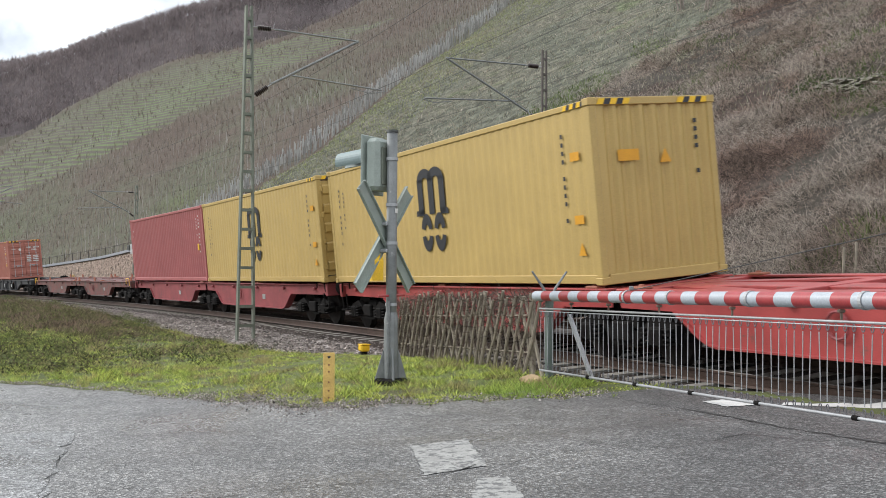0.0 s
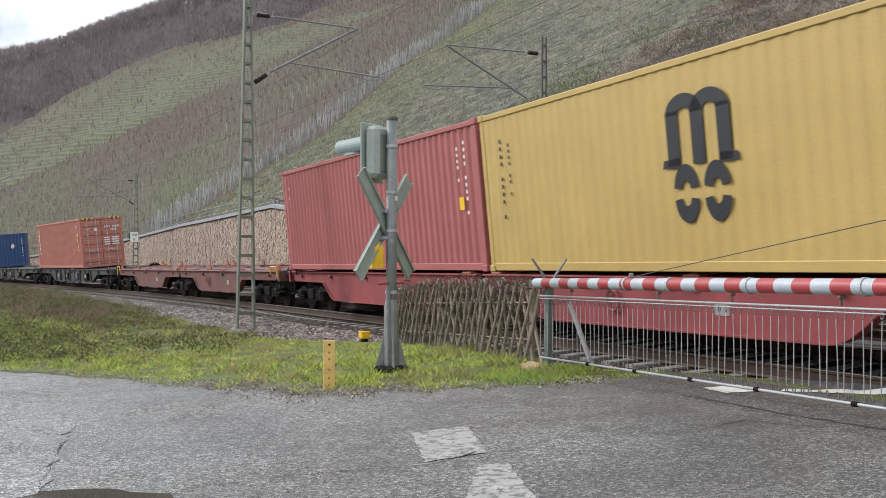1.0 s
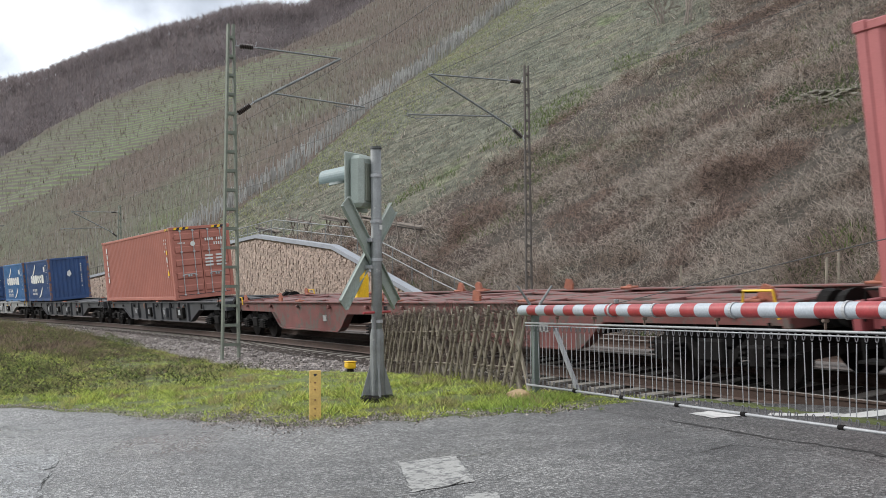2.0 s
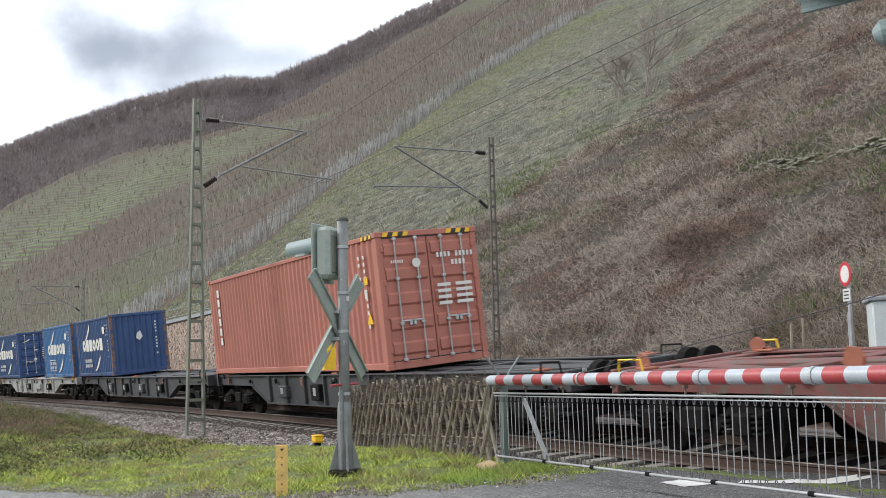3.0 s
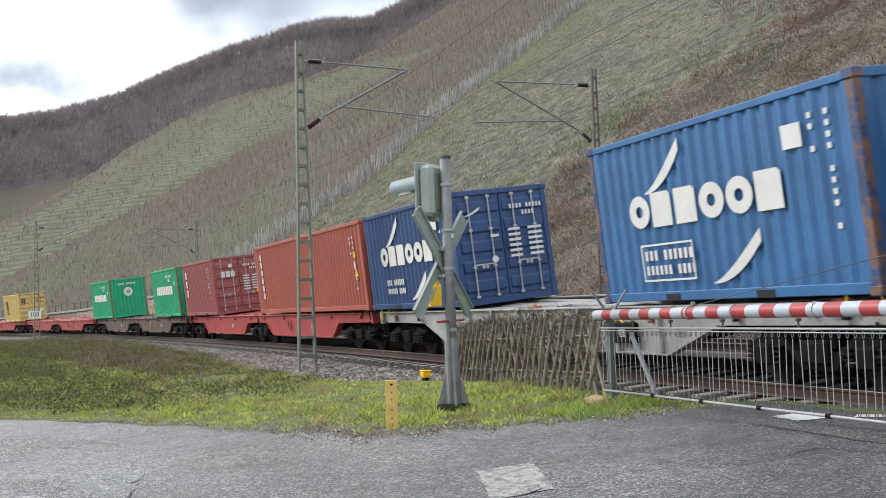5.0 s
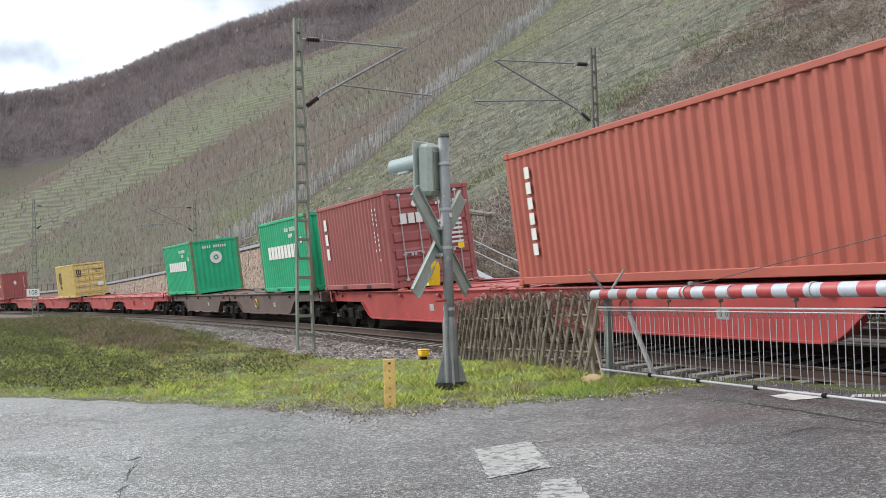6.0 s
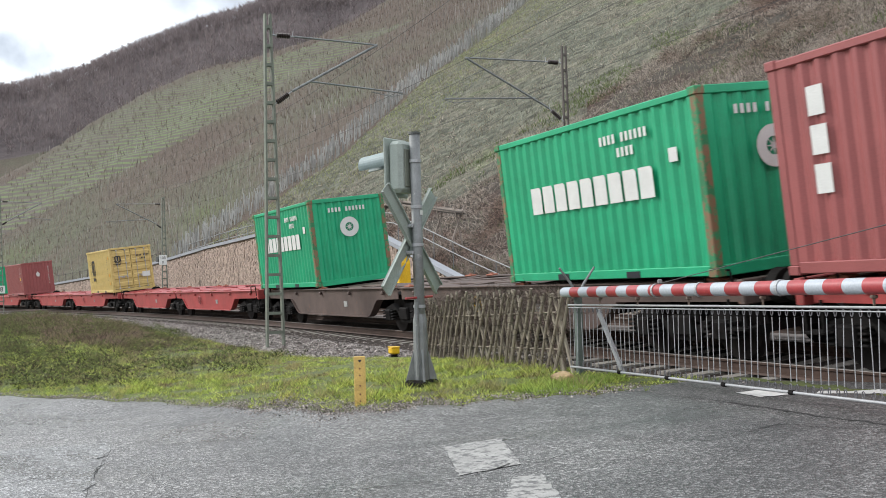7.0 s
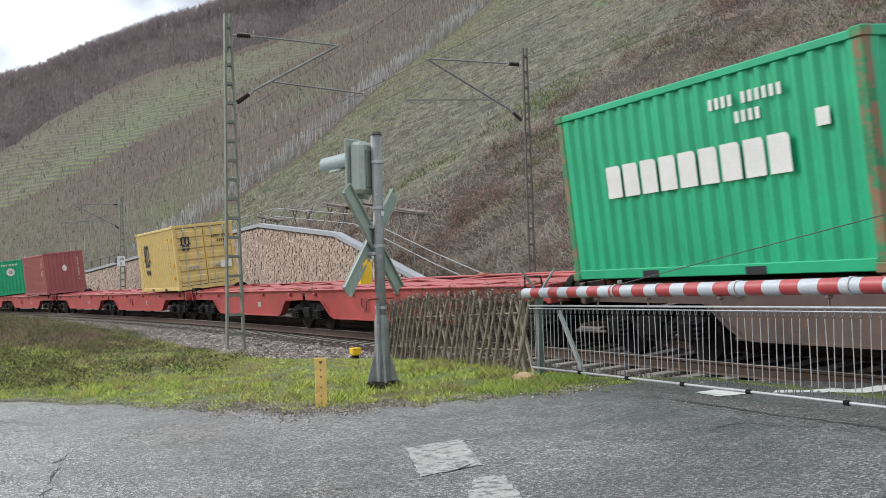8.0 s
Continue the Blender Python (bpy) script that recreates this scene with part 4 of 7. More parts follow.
def deco_broad_name(ob, L, H, wall, endw):
    sh = Shape()
    block_word(sh, -1.85, 1.9, H * 0.46, 0.46, 9)
    code_row(sh, 0.55, H - 0.5, 11, 0.14, (4,)), code_row(sh, 1.0, H - 0.72, 4, 0.14)
    rect(sh, L / 2 - 0.75, H - 0.95, L / 2 - 0.55, H - 0.75)
    paint_on("side_name", sh, M_WHITE, ob, wall, "white block name and codes")
    e = Shape()
    code_row(e, -0.62, H - 0.42, 11, 0.13, (4,))
    arc_band(e, 0, H - 0.9, 0.13, 0.3, 0, 360, n=24), arc_band(e, 0, H - 0.9, 0.0, 0.05, 0, 360)
    for k in range(8):
        a = k * math.pi / 4
        mark(e, [(math.cos(a - 0.5) * 0.03, H - 0.9 + math.sin(a - 0.5) * 0.03), (math.cos(a) * 0.15, H - 0.9 + math.sin(a) * 0.15), (math.cos(a + 0.5) * 0.03, H - 0.9 + math.sin(a + 0.5) * 0.03)])
    paint_on("end_emblem", e, M_WHITE, ob, endw, "white round emblem and codes")


def deco_short_name(ob, L, H, wall, endw):
    sh = Shape()
    for k, z in enumerate((H - 0.75, H - 1.2, H - 1.65)):
        x = -L / 2 + 0.75
        rect(sh, x - 0.13, z, x + 0.13, z + 0.34)
    code_column(sh, L / 2 - 0.75, H - 0.4, 11, 0.1), code_column(sh, L / 2 - 1.0, H - 0.4, 10, 0.09)
    paint_on("side_name", sh, M_WHITE, ob, wall, "white block name and codes")
    e = Shape()
    for x in (-0.85, -0.62, -0.4):
        rect(e, x, H - 0.93, x + 0.18, H - 0.66)
    arc_band(e, -0.4, H - 0.42, 0.0, 0.09, 0, 360)
    code_row(e, 0.2, H - 0.5, 11, 0.1, (4, 10)), code_row(e, 0.5, H - 0.66, 4, 0.1)
    for k in range(6):
        rect(e, 0.15, H - 0.98 - 0.12 * k, 0.45, H - 0.92 - 0.12 * k), rect(e, 0.55, H - 0.98 - 0.12 * k, 0.9, H - 0.92 - 0.12 * k)
    paint_on("end_name", e, M_WHITE, ob, endw @ pose(0, -0.06, 0), "white block name and codes")
    y = Shape()
    rect(y, 0.72, 0.85, 0.9, 1.0)
    paint_on("end_label", y, M_SIGNALYEL, ob, endw @ pose(0, -0.06, 0), "yellow label")


L40, L20, HC, STD = 12.192, 6.058, 2.896, 2.591
container("ochre yellow high steel container with black painted logo", L40, HC, M_YELLOW, -0.65, deco=deco_comb, stripes=True, ribs=0.014)
container("ochre yellow high steel container with closed doors and black logo", L40, HC, M_YELLOW, -13.75, doors=True, deco=deco_comb, stripes=True, ribs=0.014)
container("plain maroon corrugated steel container with white codes", L40, HC, M_ROSE, -26.1, doors=True, deco=deco_codes)
container("faded orange-brown high container with closed doors and grey bars", L40, HC, M_ORANGE, -71.57, doors=True, deco=deco_column_name, stripes=True)
container("navy blue container with white streaks and rusty corner posts", L20, STD, M_NAVY, -97.05, post=M_NAVYRUST, deco=deco_swoosh)
container("worn mid-blue container with rust stains and white name blocks", L20, STD, M_BLUE, -104.2, post=M_NAVYRUST, deco=lambda *a: deco_swoosh(*a, boxed=True))
container("navy blue container with closed doors and white codes", L20, STD, M_NAVY, -116.33, doors=True, deco=lambda *a: deco_swoosh(*a, doors=True))
container("brick red long container with column of white blocks", L40, STD, M_RED, -122.89, deco=deco_column_name)
container("maroon container with closed doors and white block name", L20, STD, M_MAROON, -142.22, doors=True, deco=deco_short_name)
container("bright green container with broad white block name", L20, STD, M_GREEN, -149.67, deco=deco_broad_name, post=M_GREENRUST)
container("bright green container with white round emblem on its end", L20, STD, M_GREEN, -167.73, deco=deco_broad_name, post=M_GREENRUST)
container("pale ochre short container with closed doors", L20, STD, M_YELLOW_DOOR, -201.0, doors=True, deco=deco_comb)
container("plain maroon short container with white codes", L20, STD, M_MAROON, -228.7, deco=deco_codes)
container("bright green container behind a maroon one", L20, STD, M_GREEN, -244.3, deco=deco_broad_name)


WHEEL_MESH = []


def bogie(owner, x, paint=None):
    """Two-axle bogie: side frames with axle boxes and springs, a bolster and two wheelsets."""
    sh = Shape()
    for side in (-1, 1):
        y = side * 1.0
        sh.plate([(-1.25, 0.36), (-1.25, 0.62), (-0.75, 0.74), (-0.35, 0.5), (0.35, 0.5), (0.75, 0.74), (1.25, 0.62), (1.25, 0.36), (0.95, 0.42), (0.55, 0.56), (0.3, 0.28), (-0.3, 0.28), (-0.55, 0.56), (-0.95, 0.42)],
                 pose(x, y, 0, 90), 0.12)
        for ax in (-0.9, 0.9):
            sh.box((x + ax, y + side * 0.1, 0.46), (0.32, 0.16, 0.28), bevel=0.03)
            for dx in (-0.27, 0.27):
                for k in range(4):
                    sh.box((x + ax + dx, y + side * 0.1, 0.36 + 0.07 * k), (0.15, 0.15, 0.035), bevel=0.012)
        sh.box((x, y + side * 0.08, 0.5), (0.5, 0.1, 0.3), bevel=0.03)
    sh.box((x, 0, 0.62), (0.5, 1.9, 0.22), bevel=0.03)
    for ax in (-1.35, 1.35, -0.42, 0.42):
        sh.box((x + ax, 0, 0.45), (0.09, 1.9, 0.12))
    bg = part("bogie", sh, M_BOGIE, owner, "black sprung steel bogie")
    for ax in (-0.9, 0.9):
        w = Shape()
        for side in (-1, 1):
            w.tube([(0, side * y, 0) for y in (0.69, 0.72, 0.735, 0.82)], [0.49, 0.49, 0.464, 0.458], 24)
            w.tube([(0, side * y, 0) for y in (0.815, 0.86)], [0.16, 0.12], 16)
            w.tube([(0, side * 0.9, 0), (0, side * 1.18, 0)], 0.1, 12)
        w.tube([(0, -0.9, 0), (0, 0.9, 0)], 0.075, 12)
        ws = part("wheelset", WHEEL_MESH[0] if WHEEL_MESH else w, M_WHEEL, bg, "worn steel wheelset")
        if not WHEEL_MESH:
            WHEEL_MESH.append(ws.data)
        ws.matrix_basis = pose(x + ax, 0, 0.462)
        WHEELS.append((ws, x + ax))


def section(owner, x0, x1, paint, back, ahead, brackets=False):
    """back, ahead: the places of the bogies under its ends. One deck of a container wagon: fish-bellied side sills, centre sill, cross bearers, diagonal deck plates, spigots."""
    n = x1 - x0
    flat_sided = paint in (M_WGREY, M_WSILVER)
    reach, run = (1.75, 1.25) if flat_sided else (1.45, 0.85)
    reach += 0.8 if brackets else 0
    a, b = back + reach, ahead - reach
    bend = [(u * run, 0.84 - 0.44 * (u if flat_sided else math.sin(u * math.pi / 2) ** 1.3)) for u in (0, 0.2, 0.4, 0.6, 0.8, 1.0)]
    for side in (-1, 1):
        sh = Shape()
        out_ = [(x0, 1.12), (x0, 0.86)] + [(a + u, z) for u, z in bend] + [(b - u, z) for u, z in bend[::-1]] + [(x1, 0.86), (x1, 1.12)]
        sh.plate(out_, pose(0, side * 1.14, 0, 90), 0.02)
        sh.box(((x0 + x1) / 2, side * 1.12, 1.135), (n, 0.2, 0.03), bevel=0.006)
        sh.box(((a + b) / 2, side * 1.12, 0.395), (b - a - 2 * run, 0.2, 0.025))
        for e0, way_ in ((a, 1), (b, -1)):
            for (u0, z0), (u1, z1) in zip(bend, bend[1:]):
                sh.beam((e0 + way_ * u0, side * 1.12, z0), (e0 + way_ * u1, side * 1.12, z1), 0.2, 0.025)
        if flat_sided:
            for x in np.linspace(a + run + 0.2, b - run - 0.2, 8):
                sh.box((x, side * 1.18, 0.77), (0.07, 0.09, 0.7), bevel=0.01)
        part("side_sill", sh, paint, owner)
        for x in np.linspace(x0 + 0.9, x1 - 0.9, 5):
            part("lashing_hook", Shape().box((x, side * 1.2, 1.02), (0.12, 0.07, 0.09), bevel=0.02), paint, owner)
        plate_ = Shape().box(((a + b) / 2 + 1.3, side * 1.155, 0.72), (0.28, 0.012, 0.16), bevel=0.004)
        part("data_plate", plate_, M_WSILVER if paint is not M_WSILVER else M_BLACK, owner, "small data panel")
    if paint in (M_WGREY, M_WSILVER):
        rnd = random.Random(int(x0 * 7) + 90)
        for k in range(4):
            x = a + run + (b - a - 2 * run) * (k + 0.5) / 4 + rnd.uniform(-0.3, 0.3)
            w, h = rnd.uniform(0.5, 1.1), rnd.uniform(0.28, 0.42)
            case = part("equipment_box", Shape().box((x, -1.2, 0.72), (w, 0.14, h), bevel=0.02), M_BOGIE if k % 2 else paint, owner, "boxed equipment on the side sill")
            part("plate_frame", Shape().box((x, -1.273, 0.74), (w * 0.3, 0.01, h * 0.5), bevel=0.004), M_GALV, case, "pale data plate")
        for k in range(9):
            x = x0 + 0.7 + (n - 1.4) * k / 8 + rnd.uniform(-0.25, 0.25)
            part("lashing_ring", Shape().box((x, -1.21, 0.98), (rnd.uniform(0.05, 0.14), 0.05, rnd.uniform(0.1, 0.22)), bevel=0.012), M_RUST if k % 3 == 0 else M_BOGIE, owner, "rusty lashing fitting")
    deck = Shape()
    deck.box(((x0 + x1) / 2, 0, 1.02), (n, 0.5, 0.2), bevel=0.01)
    step = n / 4
    for k in range(5):
        x = min(max(x0 + k * step, x0 + 0.2), x1 - 0.2)
        deck.box((x, 0, 1.1), (0.35, 2.2, 0.06), bevel=0.008)
        if k < 4:
            for side in (-1, 1):
                if k % 2:
                    deck.beam((x0 + k * step, side * 1.0, 1.11), (x0 + (k + 1) * step, side * 0.2, 1.11), 0.3, 0.03)
                else:
                    deck.beam((x0 + k * step, side * 0.2, 1.11), (x0 + (k + 1) * step, side * 1.0, 1.11), 0.3, 0.03)
    part("deck_frame", deck, paint, owner, "open deck of plates and cross bearers")
    if brackets:
        for f, tilt in ((0.03, -25), (0.34, 15), (0.97, 25)):
            for side in (-1, 1):
                turn = pose(x0 + n * f, side * 1.05, 1.15, 0, tilt, 0)
                part("folding_bracket", Shape().plate([(-0.14, 0), (0.14, 0), (0.14, 0.14), (0.05, 0.22), (-0.09, 0.2)], turn @ pose(0, 0, 0, 90), 0.05), M_FLAP, owner, "rust-orange folding load bracket")
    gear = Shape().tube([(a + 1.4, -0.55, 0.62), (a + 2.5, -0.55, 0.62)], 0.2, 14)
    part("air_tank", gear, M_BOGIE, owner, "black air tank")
    # plain block for the brake gear, added to keep light from below the deck
    part("gear_shade_block", Shape().box(((a + b) / 2 + 0.4, 0.1, 0.66), (max(b - a - 4.2, 0.8), 0.7, 0.4), bevel=0.05), M_BOGIE, owner, "black block for brake gear, added to darken the underfloor")
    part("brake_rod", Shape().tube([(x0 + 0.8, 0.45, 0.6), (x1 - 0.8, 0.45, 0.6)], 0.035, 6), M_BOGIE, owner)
    # added plate: closes the open deck so that less light leaks through
    part("deck_shade_plate", Shape().box(((x0 + x1) / 2, 0, 0.93), (n - 0.3, 1.7, 0.02)), M_BOGIE, owner, "black plate added to shut light out of the open deck")
    for f in (0.04, 0.5, 0.96):
        for side in (-1, 1):
            part("spigot_flap", Shape().box((x0 + n * f, side * 1.1, 1.165), (0.34, 0.18, 0.045), bevel=0.015).box((x0 + n * f, side * 1.1, 1.19), (0.09, 0.07, 0.05), bevel=0.015), M_FLAP, owner, "rusty folding container spigot")


def wagon(label, front, rear, paint, sections=2, brackets=False):
    ob = thing("container_wagon", label, "wagon", "wagons of the train")
    L = front - rear
    half = L / 2 - 0.55
    cuts = np.linspace(half, -half, sections + 1)
    for k in range(sections):
        section(ob, cuts[k + 1] + 0.12, cuts[k] - 0.12, paint, cuts[k + 1] + (1.5 if k == sections - 1 else 0), cuts[k] - (1.5 if k == 0 else 0), brackets)
    stops = [half - 1.5, -half + 1.5] + [c for c in cuts[1:-1]]
    for x in stops:
        bogie(ob, x)
    for end in (-1, 1):
        hs = Shape().box((end * (half + 0.02), 0, 1.0), (0.14, 2.5, 0.34), bevel=0.015)
        part("headstock", hs, paint, ob)
        for side in (-1, 1):
            part("buffer", Shape().tube([(end * half, side * 0.875, 1.05), (end * (half + 0.35), side * 0.875, 1.05)], 0.1, 12).tube([(end * (half + 0.35), side * 0.875, 1.05), (end * (half + 0.5), side * 0.875, 1.05)], [0.24, 0.22], 16), M_BOGIE, ob, "round black buffer")
            x = end * (half - 0.25)
            part("grab_rail", Shape().tube([(x - 0.45 * end, side * 1.24, 1.05), (x - 0.4 * end, side * 1.24, 1.3), (x + 0.1 * end, side * 1.24, 1.3), (x + 0.16 * end, side * 1.24, 0.95)], 0.018, 6), M_SIGNALYEL if paint in (M_WSILVER, M_WWORN) else M_BOGIE, ob, "bent tube grab rail")
            part("step", Shape().box((x + 0.1 * end, side * 1.15, 0.5), (0.4, 0.22, 0.03)).beam((x - 0.05 * end, side * 1.2, 0.5), (x - 0.05 * end, side * 1.2, 0.9), 0.03).beam((x + 0.25 * end, side * 1.2, 0.5), (x + 0.25 * end, side * 1.2, 0.9), 0.03), M_BOGIE, ob)
        part("coupling", Shape().tube([(end * half, 0, 0.98), (end * (half + 0.3), 0, 0.9), (end * (half + 0.52), 0, 0.94)], 0.05, 8), M_BOGIE, ob)
        part("brake_hose", Shape().tube([(end * half, 0.3, 0.95), (end * (half + 0.2), 0.3, 0.6), (end * (half + 0.5), 0.25, 0.5)], 0.03, 6), M_BLACK, ob)
    part("hand_wheel", Shape().tube([(0.16 * math.cos(k * math.pi / 6) + half * 0.35, -1.2, 0.78 + 0.16 * math.sin(k * math.pi / 6)) for k in range(13)], 0.018, 6), M_SIGNALYEL if paint in (M_WBROWN, M_WSILVER) else M_WMAROON, ob, "brake hand wheel")
    MOVING.append((ob, (front + rear) / 2, 0.0))
    return ob


wagon("bright red articulated wagon with an empty front deck", 12.7, -13.45, M_WRED)
wagon("dirty maroon articulated wagon under long containers", -13.45, -39.3, M_WMAROON)
wagon("worn dull red empty articulated wagon", -39.3, -64.7, M_WWORN, brackets=True)
wagon("dark grey wagon under an orange-brown container", -64.7, -84.4, M_WGREY, 1)
wagon("dark grey wagon with one navy container", -84.4, -103.6, M_WGREY, 1)
wagon("light grey wagon with dirt streaks under two blue containers", -103.6, -122.6, M_WSILVER, 1)
wagon("bright red articulated wagon with a gap between its loads", -122.6, -148.9, M_WRED)
wagon("soiled brown articulated wagon under two green containers", -148.9, -174.4, M_WBROWN)
wagon("bright red empty articulated wagon", -174.4, -200.4, M_WRED)
wagon("bright red articulated wagon with one short load", -200.4, -227.9, M_WRED)
wagon("bright red articulated wagon with short loads", -227.9, -254.0, M_WRED)
wagon("dirty maroon articulated wagon at a distance", -254.0, -280.0, M_WMAROON)


# ---- crossing equipment ----
def at(az, r):
    return r * math.sin(radians(az)), r * math.cos(radians(az))


def floor_at(x, y):
    return float(height(x, y))


def frame_beside(x, y, z=None, turn=0.0):
    """Stands at x, y with local x along the train's way and local y away from the road."""
    s, q = along(x, y)
    return pose(x, y, floor_at(x, y) if z is None else z, 0, 0, math.degrees(HEAD - float(s) / BEND) + turn)


def signal(x, y, facing, label, top=3.3, cross=True):
    """Crossing light on a post; facing: degrees to which the hood looks (local y)."""
    ob = thing("crossing_signal", label, "signal", "crossing signals", m=pose(x, y, floor_at(x, y) - 0.02, 0, 0, facing))
    part("post", Shape().tube([(0, 0, 0.1), (0, 0, top)], 0.07, 16), M_POST, ob, "scuffed grey tubular post", smooth=True)
    part("post_cap", Shape().tube([(0, 0, top), (0, 0, top + 0.03)], [0.08, 0.075], 16), M_RIM, ob)
    part("sleeve", Shape().tube([(0, 0, 0.1), (0, 0, 0.5), (0, 0, 0.85), (0, 0, 0.95)], [0.105, 0.095, 0.092, 0.075], 12), M_POST, ob, "thicker lower sleeve")
    part("foot_plate", Shape().box((0, 0, 0.05), (0.34, 0.34, 0.1), bevel=0.03), M_BOGIE, ob, "dark cast foot plate")
    for k in range(4):
        a = math.pi / 4 + k * math.pi / 2
        fin = Shape().plate([(0.08, 0.08), (0.21, 0.08), (0.1, 0.46), (0.08, 0.52)], Matrix.Rotation(a, 4, "Z") @ pose(0, 0, 0, 90), 0.025)
        part("fin", fin, M_POST, ob)
    for z in (1.05, 1.85, 2.35, 2.95):
        part("clamp_band", Shape().tube([(0, 0, z - 0.02), (0, 0, z + 0.02)], 0.079, 14), M_GALV, ob, "steel clamp band")
    part("cable_pipe", Shape().tube([(-0.1, -0.02, 0.1), (-0.1, -0.02, 1.1)], 0.028, 8), M_POST, ob)
    # light case in front of the post with a long round hood
    zc = top - 0.42
    case = part("light_case", Shape().box((0, 0.2, zc), (0.4, 0.22, 0.68), bevel=0.05), M_SIGNAL, ob, "grey-green rounded light case")
    part("back_cover", Shape().box((-0.02, 0.085, zc - 0.02), (0.2, 0.03, 0.5), bevel=0.012), M_MAST, case)
    part("backboard", Shape().box((0, 0.32, zc), (0.5, 0.03, 0.78), bevel=0.012), M_SIGNAL, case)
    part("lens", Shape().tube([(0, 0.33, zc + 0.12), (0, 0.35, zc + 0.12)], 0.1, 20), M_GLASS, case, "dark lamp lens")
    hood = Shape()
    rings = []
    for k in range(2):
        yy, drop, rr = (0.33, 0.0, 0.13) if k == 0 else (0.85, -0.05, 0.125)
        for r2 in ((rr, rr - 0.012),):
            outer = [(rr * math.cos(a), yy, zc + 0.12 + drop + rr * math.sin(a)) for a in np.linspace(radians(-35), radians(215), 18)]
            inner = [(r2[1] * math.cos(a), yy, zc + 0.12 + drop + r2[1] * math.sin(a)) for a in np.linspace(radians(215), radians(-35), 18)]
            rings.append(outer + inner)
    hood.sweep(rings)
    part("hood", hood, M_HOOD, case, "pale grey-blue tubular hood")
    part("small_lamp", Shape().tube([(0, 0.34, zc - 0.2), (0, 0.44, zc - 0.21), (0, 0.48, zc - 0.22)], [0.075, 0.07, 0.03], 14), M_HOOD, case)
    if cross:
        zc2 = 1.92
        for tilt in (-1, 1):
            m = pose(0, 0.11 + 0.02 * tilt, zc2, 0, tilt * 41, 0)
            sh = Shape()
            sh.box((0, 0.11 + 0.02 * tilt, zc2), (0.2, 0.014, 1.74), m.to_3x3(), 0.004)
            for e in (-1, 1):
                off = m.to_3x3() @ Vector((e * 0.088, -0.02, 0))
                sh.box((off.x, off.y + 0.11 + 0.02 * tilt, zc2 + off.z), (0.014, 0.04, 1.74), m.to_3x3())
            part("cross_blade", sh, M_SIGNAL, ob, "grey-green back of a crossing blade")
        for z in (1.75, 2.1):
            part("blade_bracket", Shape().box((0, 0.07, z), (0.2, 0.12, 0.05), bevel=0.01), M_GALV, ob)
        part("sticker", Shape().box((0.0, -0.073, 2.27), (0.06, 0.004, 0.06), bevel=0.001), M_WHITE, ob, "small white sticker")
        bell = Shape().plate([(-0.07, 1.36), (0.07, 1.36), (0.07, 1.62), (0.0, 1.72), (-0.07, 1.62)], pose(-0.13, 0.16, 0, 90, 0, 60), 0.16)
        part("bell_box", bell, M_SIGNALYEL, ob, "yellow pointed bell box")
        part("arm", Shape().tube([(-0.3, 0.0, 1.16), (0.3, 0.0, 1.17)], 0.016, 8), M_BOOMRED, ob, "thin red cross arm")
    return ob


px, py = at(-2.9, 13.3)
signal(px, py, 58, "grey-green crossing light with diagonal warning cross, seen from behind")
sx, sy = at(31.2, 5.9)
signal(sx, sy, 62, "grey-green crossing light with a long hood near the barrier", top=3.75, cross=False)


def yellow_marker():
    x, y = at(-6.35, 12.0)
    ob = thing("marker_post", "weathered yellow timber marker post in the grass", "post", m=pose(x, y, floor_at(x, y) - 0.05, 0, 0, 8))
    part("board", Shape().box((0, 0, 0.31), (0.135, 0.045, 0.66), bevel=0.006), M_WOODPOST, ob)
    part("side_board", Shape().box((0.045, 0.05, 0.3), (0.04, 0.06, 0.62), bevel=0.006), M_WOODPOST, ob)
    for z in (0.5, 0.42, 0.3, 0.2, 0.12):
        part("screw", Shape().tube([(0, -0.023, z), (0, -0.03, z)], 0.011, 8), M_RUST, ob, "rusty screw head")
    part("stain", Shape().plate([(-0.02, 0.6), (-0.004, 0.57), (0.018, 0.585), (0.022, 0.602)], pose(0, -0.024, 0, 90), 0.003), M_BLACK, ob, "dark notch mark")


yellow_marker()


def yellow_box():
    x, y = at(-4.4, 20.2)
    ob = thing("track_magnet_box", "small yellow trackside box on a dark foot", "box", m=frame_beside(x, y, 0.0))
    part("case", Shape().box((0, 0, 0.27), (0.21, 0.18, 0.13), bevel=0.025), M_SIGNALYEL, ob)
    part("lid", Shape().box((0, 0, 0.34), (0.225, 0.195, 0.022), bevel=0.01), M_SIGNALYEL, ob)
    part("foot", Shape().box((0, 0, 0.1), (0.12, 0.12, 0.22), bevel=0.015), M_BOGIE, ob, "black foot")


yellow_box()

# ---- barrier ----
M_HOOK = surface("dark_weathered_hook_steel", (0.16, 0.16, 0.17), 0.5, 0.5, vary=0.3, scale=20)
M_HANGER = surface("grey_brown_bracket_steel", (0.16, 0.12, 0.095), 0.7, 0.2, vary=0.35, scale=12)
B0, BD = Vector((1.24, 13.5, 1.41)), Vector((0.3949, -0.9187, 0.0086))
BOOM_LEN = 11.4


